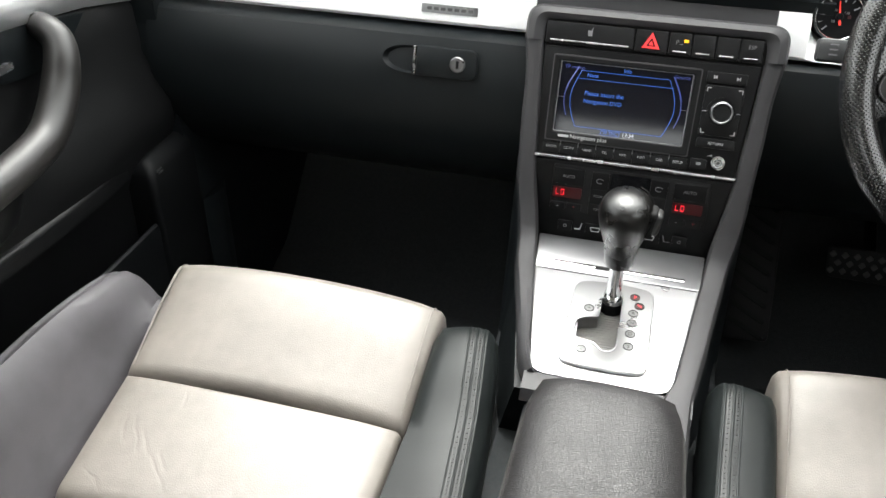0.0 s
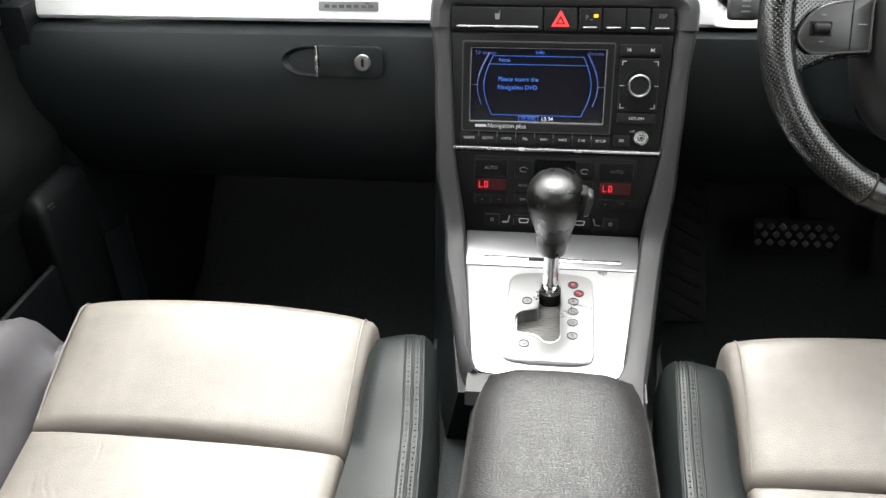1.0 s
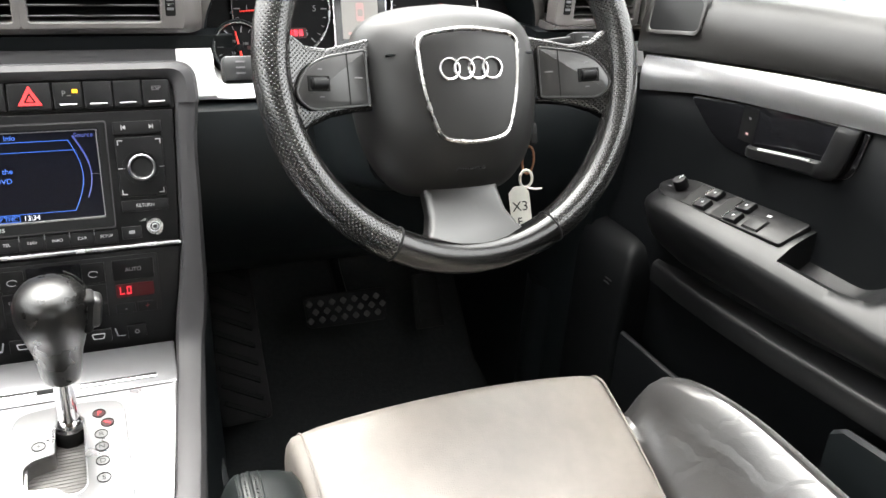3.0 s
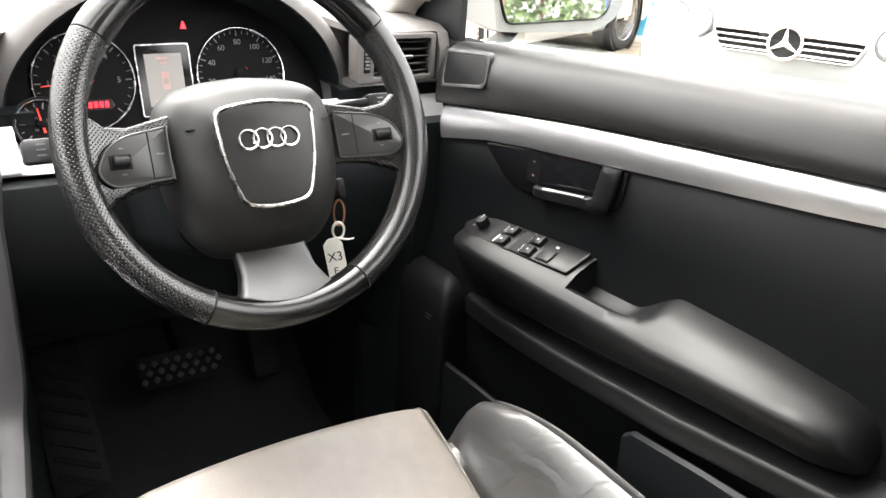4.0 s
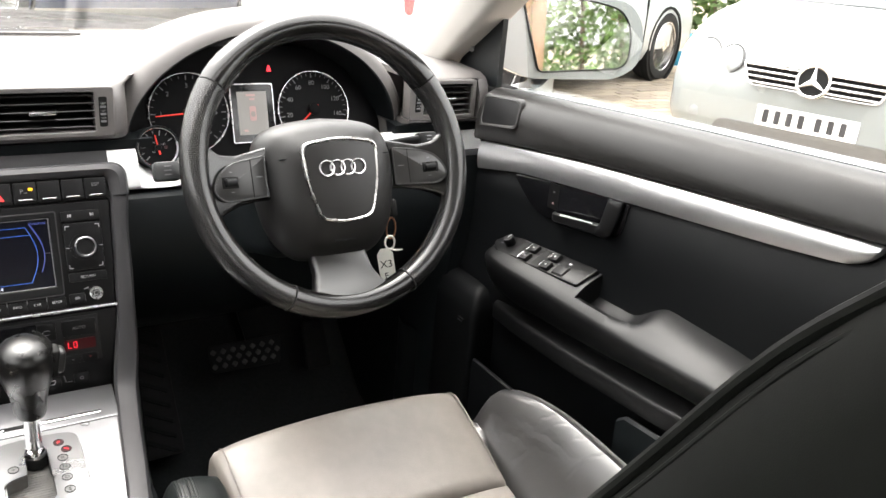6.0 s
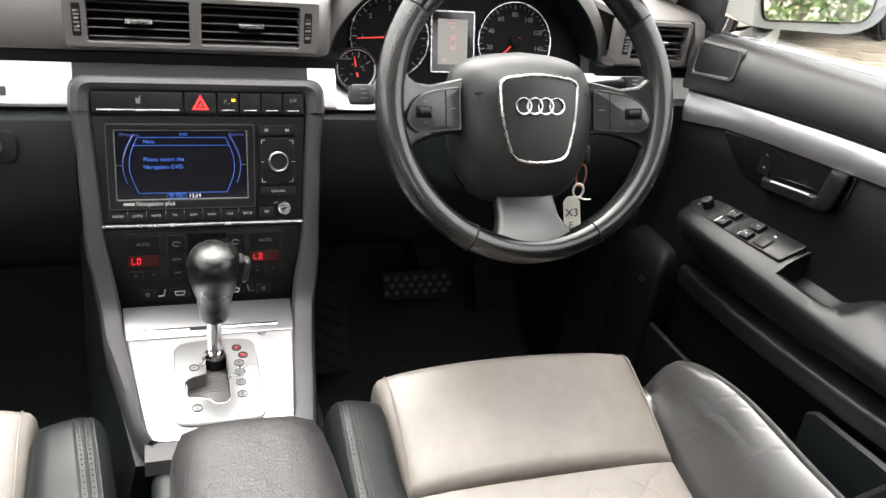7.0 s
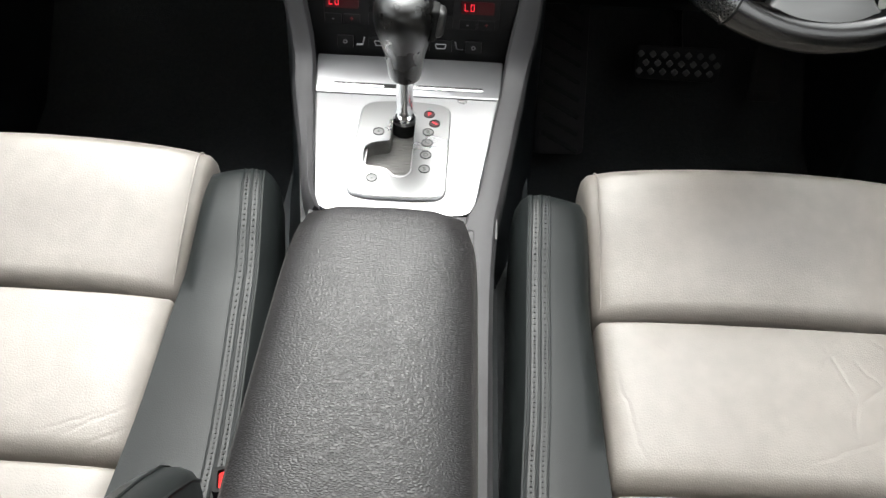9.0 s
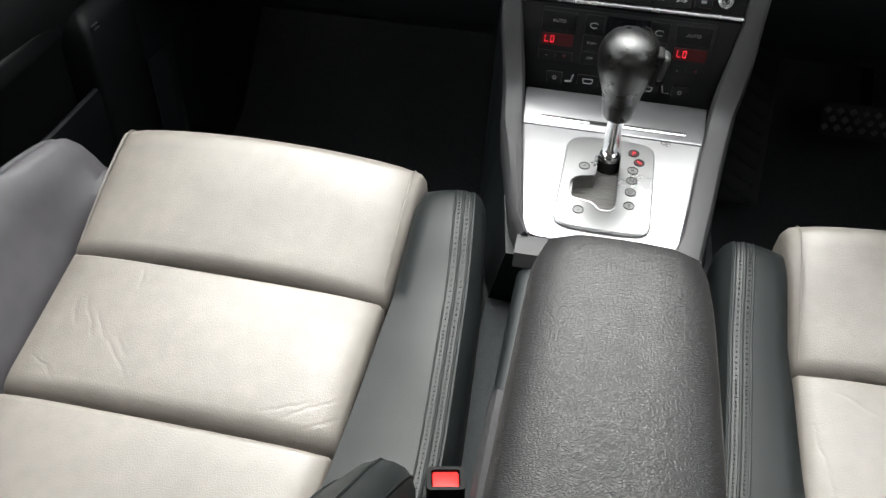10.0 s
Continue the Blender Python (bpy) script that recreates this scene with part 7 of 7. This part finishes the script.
# ---- door mirrors ----
def door_mirror(side):
    m = thing("door_mirror", "silver door mirror outside the side window", "door mirror", group="door mirrors")
    def put(name, bm, mat, label="", parent=None):
        if side < 0:
            mirrored(bm)
        return part(name, bm, mat, parent or m, label, angle=50)
    R = basis((0.955, 1.02, 0.788), (0.985, -0.17, 0.0), (0, 0.06, 1.0))
    out = rounded([(-0.225, 0.060), (-0.120, 0.085), (0.0, 0.090), (0.105, 0.074), (0.136, 0.030), (0.134, -0.036), (0.085, -0.062), (-0.095, -0.064), (-0.215, -0.020)], [0.02, 0.03, 0.05, 0.03, 0.03, 0.03, 0.03, 0.03, 0.03], 5)
    gls = rounded([(-0.122, 0.074), (0.0, 0.078), (0.082, 0.062), (0.106, 0.024), (0.105, -0.026), (0.087, -0.042), (-0.080, -0.051)], [0.012, 0.04, 0.03, 0.03, 0.02, 0.02, 0.012], 5)
    rings = []
    for z, sc in ((-0.110, 0.45), (-0.095, 0.70), (-0.065, 0.90), (-0.025, 1.0), (0.0, 1.01), (0.008, 0.99)):
        rings.append([(x * sc, y * sc, z) for x, y in out])
    shell = put("shell", moved(loft(rings), R), bright_silver, "silver painted mirror shell")
    put("mirror_glass", moved(prism(inset(gls, 0.0012), 0.009, 0.0105), R), mirror_glass, "mirror glass", shell)
    put("mirror_surround", moved(frame_ring(inset(gls, -0.0015), inset(gls, 0.0015), 0.004, 0.0125, 0.0008), R), gap_black, "", shell)
    put("foot", loft([[(0.835, 1.075, 0.655), (0.835, 1.015, 0.655), (0.835, 1.015, 0.700), (0.835, 1.075, 0.700)], [(0.885, 1.07, 0.668), (0.885, 1.02, 0.668), (0.885, 1.02, 0.712), (0.885, 1.07, 0.712)], [(0.920, 1.07, 0.700), (0.920, 1.03, 0.700), (0.920, 1.03, 0.735), (0.920, 1.07, 0.735)]]), bright_silver, "silver mirror foot")


door_mirror(1)
door_mirror(-1)


# ================= outside =================
solid("ground", box(-60, -60, GROUND - 0.3, 60, 60, GROUND - 0.006), sand_mat, "sandy brick-paved yard", "ground", kind="structure")


def vehicle(paint, label, m, L=4.5, Wd=1.78, Hh=1.42, front="plain", nose=0.70):
    """A parked saloon: +y is its nose, z = 0 the ground."""
    v = thing("parked_car", label, "car", m, group="parked cars")
    hw = Wd / 2
    rows = []
    for f, zt, zb, w in ((-0.50, 0.74, 0.30, 0.80), (-0.49, 0.92, 0.24, 0.90), (-0.44, 0.98, 0.20, 0.97), (-0.30, 1.00, 0.18, 1.0), (0.0, 0.97, 0.18, 1.0), (0.20, 0.95, 0.18, 1.0), (0.30, 0.90, 0.18, 1.0), (0.40, 0.84, 0.20, 0.98), (0.46, 0.76, 0.20, 0.94), (0.485, 0.68, 0.20, 0.88), (0.50, 0.55, 0.24, 0.80)):
        y = f * L
        x = hw * w
        half = [(x * 0.55, zb), (x * 0.94, zb + 0.02), (x, zb + 0.12), (x, zb + (zt - zb) * 0.55), (x * 0.975, zb + (zt - zb) * 0.82), (x * 0.90, zt - 0.015), (x * 0.6, zt + 0.015), (0, zt + 0.025)]
        rows.append([(px, y, pz) for px, pz in half] + [(-px, y, pz) for px, pz in half[-2::-1]])
    body = part("body", loft(spline_rows(rows, 3)), paint, v, angle=50)
    cab = []
    for f, z, w in ((-0.40, 0.96, 0.84), (-0.30, Hh - 0.14, 0.72), (-0.18, Hh - 0.02, 0.66), (0.0, Hh, 0.65), (0.07, Hh - 0.03, 0.66), (0.17, Hh - 0.22, 0.75), (0.27, 0.93, 0.86)):
        y = f * L
        x = hw * w
        cab.append([(hw * 0.90, y, 0.90), (x * 1.02, y, z - 0.06 if z > 1 else z - 0.02), (x * 0.9, y, z), (0, y, z + 0.02), (-x * 0.9, y, z), (-x * 1.02, y, z - 0.06 if z > 1 else z - 0.02), (-hw * 0.90, y, 0.90)])
    part("cabin_glass", loft(cab), tinted_glass, v, "dark cabin windows", angle=40)
    part("roof", loft([[(x, y, z + 0.012) for x, z in ((-hw * 0.62, Hh - 0.05), (-hw * 0.4, Hh + 0.01), (0, Hh + 0.022), (hw * 0.4, Hh + 0.01), (hw * 0.62, Hh - 0.05), (0, Hh - 0.08))] for y in (-0.27 * L, -0.1 * L, 0.05 * L)]), paint, v)
    for s in (-1, 1):
        part("roof_pillar", tube([(s * hw * 0.86, 0.27 * L, 0.94), (s * hw * 0.76, 0.16 * L, Hh - 0.2), (s * hw * 0.63, 0.06 * L, Hh - 0.03)], 0.03, 6), paint, v)
        part("roof_pillar", tube([(s * hw * 0.85, -0.38 * L, 0.97), (s * hw * 0.74, -0.30 * L, Hh - 0.14), (s * hw * 0.63, -0.2 * L, Hh - 0.03)], 0.05, 6), paint, v)
        part("door_seam", box(s * hw * 0.995 - 0.006, 0.195 * L, 0.30, s * hw * 0.995 + 0.006, 0.200 * L, 0.93), gap_black, v)
        part("door_seam", box(s * hw * 0.995 - 0.006, -0.040 * L, 0.30, s * hw * 0.995 + 0.006, -0.035 * L, 0.95), gap_black, v)
        part("door_handle", box(s * hw * 1.0 - 0.02, -0.02 * L, 0.80, s * hw * 1.0 + 0.02, 0.02 * L, 0.83, 0.008), paint, v)
        for fy in (-0.30, 0.305):
            arch_bm = turned([(0.36, -0.05), (0.36, 0.016), (0.335, 0.018), (0.335, -0.05)], 28, "x")
            part("wheel_arch", moved(arch_bm, at(s * hw * 0.985, fy * L, 0.31) @ pose(0, 0, 0, 0, 0, 0 if s > 0 else 180)), gap_black, v)
            wm = at(s * (hw * 0.985 - 0.09), fy * L, 0.31) @ pose(0, 0, 0, 0, 0, 0 if s > 0 else 180)
            wh = part("wheel", moved(turned([(0.20, -0.10), (0.30, -0.095), (0.318, -0.06), (0.318, 0.07), (0.30, 0.105), (0.24, 0.112), (0.215, 0.10)], 32, "x"), wm), tyre_rubber, v, "black tyre")
            part("rim", moved(turned([(0.218, 0.02), (0.222, 0.104), (0.205, 0.104), (0.195, 0.05), (0.001, 0.045)], 32, "x"), wm), gap_black, wh)
            for k in range(7):
                part("rim_spoke", moved(loft([[(0.092, -0.022, 0.03), (0.092, 0.022, 0.03), (0.075, 0.022, 0.03), (0.075, -0.022, 0.03)], [(0.100, -0.030, 0.212), (0.100, 0.030, 0.212), (0.08, 0.030, 0.212), (0.08, -0.030, 0.212)]]), wm @ pose(0, 0, 0, 360 * k / 7)), dull_chrome, wh)
            part("rim_edge", moved(turned([(0.205, 0.10), (0.222, 0.11), (0.226, 0.104), (0.21, 0.094)], 32, "x"), wm), dull_chrome, wh)
            part("hub_cap", moved(turned([(0.045, 0.07), (0.045, 0.105), (0.001, 0.108)], 16, "x"), wm), dull_chrome, wh)
        # lamps
        if front == "twin":
            for dx, r in ((0.71, 0.092), (0.53, 0.080)):
                lamp = part("headlamp", moved(turned([(r, -0.10), (r, 0.0), (r * 0.9, 0.018), (r * 0.5, 0.03), (0.001, 0.034)], 28), basis((s * hw * dx, 0.476 * L + (0.012 if dx > 0.6 else 0.056), 0.640), (-1, 0.35 * s, 0), (0, -0.35, 1))), lamp_glass, v, "round clear headlamp")
                part("lamp_rim", tube([tuple(basis((s * hw * dx, 0.476 * L + (0.012 if dx > 0.6 else 0.056), 0.640), (-1, 0.35 * s, 0), (0, -0.35, 1)) @ Vector((r * math.cos(a), r * math.sin(a), 0.012))) for a in np.linspace(0, 2 * math.pi, 29)[:-1]], 0.006, 6, loop=True), stud_metal, lamp)
        else:
            part("headlamp", loft([[(s * x, 0.47 * L + dy, z) for x, z in ((hw * 0.90, 0.58), (hw * 0.50, 0.56), (hw * 0.52, 0.70), (hw * 0.86, 0.74))] for dy in (-0.10, 0.0)]), lamp_glass, v, "clear headlamp")
        part("fog_lamp", moved(turned([(0.048, -0.05), (0.048, 0.0), (0.001, 0.01)], 20), basis((s * hw * 0.70, 0.497 * L + 0.01, 0.335), (-1, 0, 0), (0, 0, 1))), lamp_glass, v, "round fog lamp")
        part("tail_lamp", box(s * hw * 0.80 - 0.10, -0.497 * L, 0.66, s * hw * 0.80 + 0.08, -0.46 * L, 0.84, 0.02), red_plastic, v)
    fy = 0.5 * L + 0.004
    gr_o = rounded([(-0.33, 0.545), (0.33, 0.545), (0.38, 0.668), (-0.38, 0.668)], 0.03, 4)
    GM = basis((0, fy + 0.140, 0.0), (-1, 0, 0), (0, -0.20, 1))
    grille = part("grille", frame_ring(gr_o, [(x * 0.965, 0.59 + (y - 0.59) * 0.90) for x, y in gr_o], -0.02, 0.02, 0.004), dull_chrome, v, "bright framed radiator grille", GM)
    part("grille_back", prism([(x * 0.97, 0.59 + (y - 0.59) * 0.94) for x, y in gr_o], -0.03, -0.015), gap_black, grille)
    for i in range(4):
        zz = 0.562 + i * 0.030
        part("grille_bar", box(-0.33 - 0.01 * i, zz - 0.006, -0.014, 0.33 + 0.01 * i, zz + 0.006, 0.014, 0.004), dull_chrome, grille)
    if front == "twin":
        star = part("emblem", tube([(0.080 * math.cos(a), 0.607 + 0.080 * math.sin(a), 0.026) for a in np.linspace(0, 2 * math.pi, 33)[:-1]], 0.009, 8, loop=True), chrome, grille, "chrome ring emblem with three bars")
        part("emblem_back", moved(turned([(0.078, 0.0), (0.078, 0.004), (0.001, 0.004)], 28), at(0, 0.607, 0.02)), gap_black, star)
        for k in range(3):
            part("emblem_bar", moved(prism([(-0.016, 0.0), (0.016, 0.0), (0.003, 0.080), (-0.003, 0.080)], 0.004, 0.020, 0.004), at(0, 0.607, 0.02, 120 * k)), chrome, star)
    # intake and plate bars greyed: glare over them is put in the colour
    part("intake", prism(rounded([(-0.50, 0.255), (0.50, 0.255), (0.46, 0.325), (-0.46, 0.325)], 0.03, 4), -0.02, 0.004), shutter_grey, v, "lower air intake, greyed for glare", basis((0, fy - 0.004, 0), (-1, 0, 0), (0, 0.02, 1)))
    plate = part("number_plate", prism(rrect(-0.26, 0.326, 0.26, 0.436, 0.006, 3), 0.0, 0.012, 0.002), plate_white, v, "white plate with dark bars, greyed for glare", basis((0, fy + 0.004, 0), (-1, 0, 0), (0, -0.03, 1)))
    for i in range(7):
        x0 = -0.225 + i * 0.062 + (0.025 if i > 3 else 0)
        part("plate_bar", box(x0, 0.346, 0.012, x0 + 0.030, 0.416, 0.0135), rail_grey, plate)
    return v


def spline_rows(rows, n):
    flat = spline([np.array(r).reshape(-1) for r in rows], n)
    return [[tuple(p) for p in f.reshape(-1, 3)] for f in flat]


def facing(x, y, dx, dy):
    """A pose on the ground at (x, y) with the nose towards (dx, dy)."""
    return basis((x, y, GROUND), (dy, -dx, 0), (dx, dy, 0))


hx, hy = -0.934, -0.359
vehicle(bright_silver, "silver saloon parked nose towards the driver's window", facing(3.874 - hx * 2.2, 2.51 - hy * 2.2, hx, hy), 4.4, 1.75, 1.40, "twin")
vehicle(pale_silver, "pale silver saloon parked side on beyond the door mirror", facing(4.325, 5.893, 0.937, 0.349), 4.5, 1.78, 1.42)
vehicle(blue_paint, "dark blue saloon parked across the front", facing(1.7, 9.3, 0.98, 0.2), 4.5, 1.78, 1.45)
vehicle(cream_paint, "cream saloon parked ahead of the windscreen", facing(-1.9, 8.7, 0.97, -0.2), 4.3, 1.72, 1.42)
vehicle(white_paint, "white saloon parked nose towards the windscreen", facing(5.2, 9.9, -0.62, -0.78), 4.3, 1.72, 1.42)

bucket = thing("bucket", "blue plastic bucket standing on the paving", "bucket", at(6.95, 6.30, GROUND))
part("wall", turned([(0.11, 0.0), (0.13, 0.15), (0.155, 0.31), (0.165, 0.315), (0.165, 0.325), (0.15, 0.325), (0.125, 0.15), (0.105, 0.01)], 28), blue_bucket, bucket)
part("handle", tube([(0.16 * math.cos(a), 0.02, 0.31 + 0.03 * math.sin(a)) for a in np.linspace(0, math.pi, 12)], 0.006, 6), dull_chrome, bucket)


def leaves(n, size, place):
    """Many small folded leaves in one mesh."""
    verts, faces = [], []
    for k in range(n):
        p, nrm = place(k)
        m = basis(p, Vector(nrm).orthogonal(), Vector(nrm).cross(Vector(nrm).orthogonal())) @ pose(0, 0, 0, random.uniform(-50, 50), random.uniform(-50, 50), random.uniform(0, 360))
        s = size * random.uniform(0.6, 1.3)
        b = len(verts)
        for q in ((0, -1, 0), (0.5, 0, 0.12), (0, 1, 0), (-0.5, 0, 0.12)):
            verts.append(m @ Vector((q[0] * s, q[1] * s, q[2] * s)))
        faces += [(b, b + 1, b + 2), (b, b + 2, b + 3)]
    bm = bmesh.new()
    vs = [bm.verts.new(v) for v in verts]
    for f in faces:
        bm.faces.new([vs[i] for i in f])
    return bm


def hedge(x0, y0, x1, y1, h, deep, n, label):
    rnd = random.Random(int(abs(x0 * 31 + y0 * 17)))
    d = Vector((x1 - x0, y1 - y0, 0))
    side = Vector((-d.y, d.x, 0)).normalized()
    hd = thing("hedge", label, "hedge")
    bm = bmesh.new()
    for i in range(14):
        a = Vector((x0, y0, GROUND)) + d * ((i + 0.5) / 14)
        t = tube([a, a + side * rnd.uniform(-0.3, 0.3) + Vector((rnd.uniform(-0.2, 0.2), 0, h * 0.5)), a + side * rnd.uniform(-0.5, 0.5) + Vector((rnd.uniform(-0.4, 0.4), 0, h * 0.9))], [0.05, 0.03, 0.012], 6)
        bm = join(bm, t)
    part("stems", bm, bark, hd)

    def place(k):
        u, z = rnd.random(), rnd.random()
        lump = 0.5 + 0.5 * noise.noise(Vector((u * 9, z * 4, x0)))
        off = deep * (0.35 + 0.5 * lump) * rnd.choice((-1, 1)) * rnd.uniform(0.5, 1.0)
        hh = h * (0.75 + 0.3 * (0.5 + 0.5 * noise.noise(Vector((u * 14, 3.1, y0)))))
        p = Vector((x0, y0, GROUND)) + d * u + side * off + Vector((0, 0, 0.05 + z * hh))
        return p, (side * (1 if off > 0 else -1) + Vector((rnd.uniform(-0.6, 0.6), rnd.uniform(-0.6, 0.6), rnd.uniform(0, 0.9))))

    fl = part("foliage", leaves(n, 0.055 if n > 10000 else 0.075, place), leaf_mat, hd, "dense green leaves")
    fl["kind"] = "stuff"
    return hd


hedge(7.0, 9.5, 14.0, 4.5, 2.4, 0.9, 9000, "green leafy hedge behind the parked cars")
hedge(-9.0, 15.5, 7.0, 15.5, 3.2, 1.0, 8000, "tall green hedge beyond the yard")
hedge(1.5, -9.0, 9.0, -6.0, 2.6, 0.9, 16000, "green hedge behind the car")
hedge(-7.5, -4.0, -7.0, 9.0, 2.2, 0.9, 5000, "green hedge on the passenger's side")
post = thing("post", "blue painted metal post by the hedge", "post", at(3.3, -3.6, GROUND))
part("shaft", turned([(0.05, 0.0), (0.05, 2.6), (0.03, 2.62)], 12), post_paint, post)
fence = thing("fence", "brown timber fence panel behind the yard", "fence", basis((2.2, -6.2, GROUND), (0.95, 0.31, 0), (-0.31, 0.95, 0)))
for i in range(14):
    part("board", box(-1.0 + i * 0.15, -0.01, 0.05, -0.86 + i * 0.15, 0.01, 1.8, 0.004, 1), timber, fence)

# brick paving near the parked cars, laid in rows
brick_mesh = mesh_of("brick", box(-0.098, -0.048, -0.03, 0.098, 0.048, 0.0, 0.006, 1), paver_mat)
yard = thing("pavement", "buff brick paving between the parked cars", "pavement", at(5.2, 4.9, GROUND), kind="structure")
rnd = random.Random(5)
for i in range(15):
    for j in range(20):
        b = new("brick", brick_mesh)
        b.parent = yard
        b.matrix_local = at(-1.5 + i * 0.204 + (0.102 if j % 2 else 0.0), -1.0 + j * 0.102, rnd.uniform(-0.002, 0.003), rnd.uniform(-1, 1))
verts, faces = [], []
for i in range(-24, 60):
    for j in range(-60, 100):
        if 0 <= i < 15 and 0 <= j < 20:
            continue
        cx, cy = 3.7 + i * 0.204 + (0.102 if j % 2 else 0.0), 3.9 + j * 0.102
        if cx < 1.2 or cy < 0.5:
            continue
        b = len(verts)
        z = GROUND + rnd.uniform(-0.002, 0.003)
        for sx, sy in ((-1, -1), (1, -1), (1, 1), (-1, 1)):
            verts.append((cx + sx * 0.098, cy + sy * 0.048, z - 0.012))
        for sx, sy in ((-1, -1), (1, -1), (1, 1), (-1, 1)):
            verts.append((cx + sx * 0.094, cy + sy * 0.044, z))
        faces += [(b + 4, b + 5, b + 6, b + 7)] + [(b + k, b + (k + 1) % 4, b + 4 + (k + 1) % 4, b + 4 + k) for k in range(4)]
me = bpy.data.meshes.new("paving_bricks")
me.from_pydata(verts, [], faces)
me.materials.append(paver_mat)
more = new("paving_bricks", me)
more.parent = yard
more.matrix_local = at(-5.2, -4.9, -GROUND)
more["kind"] = "stuff"
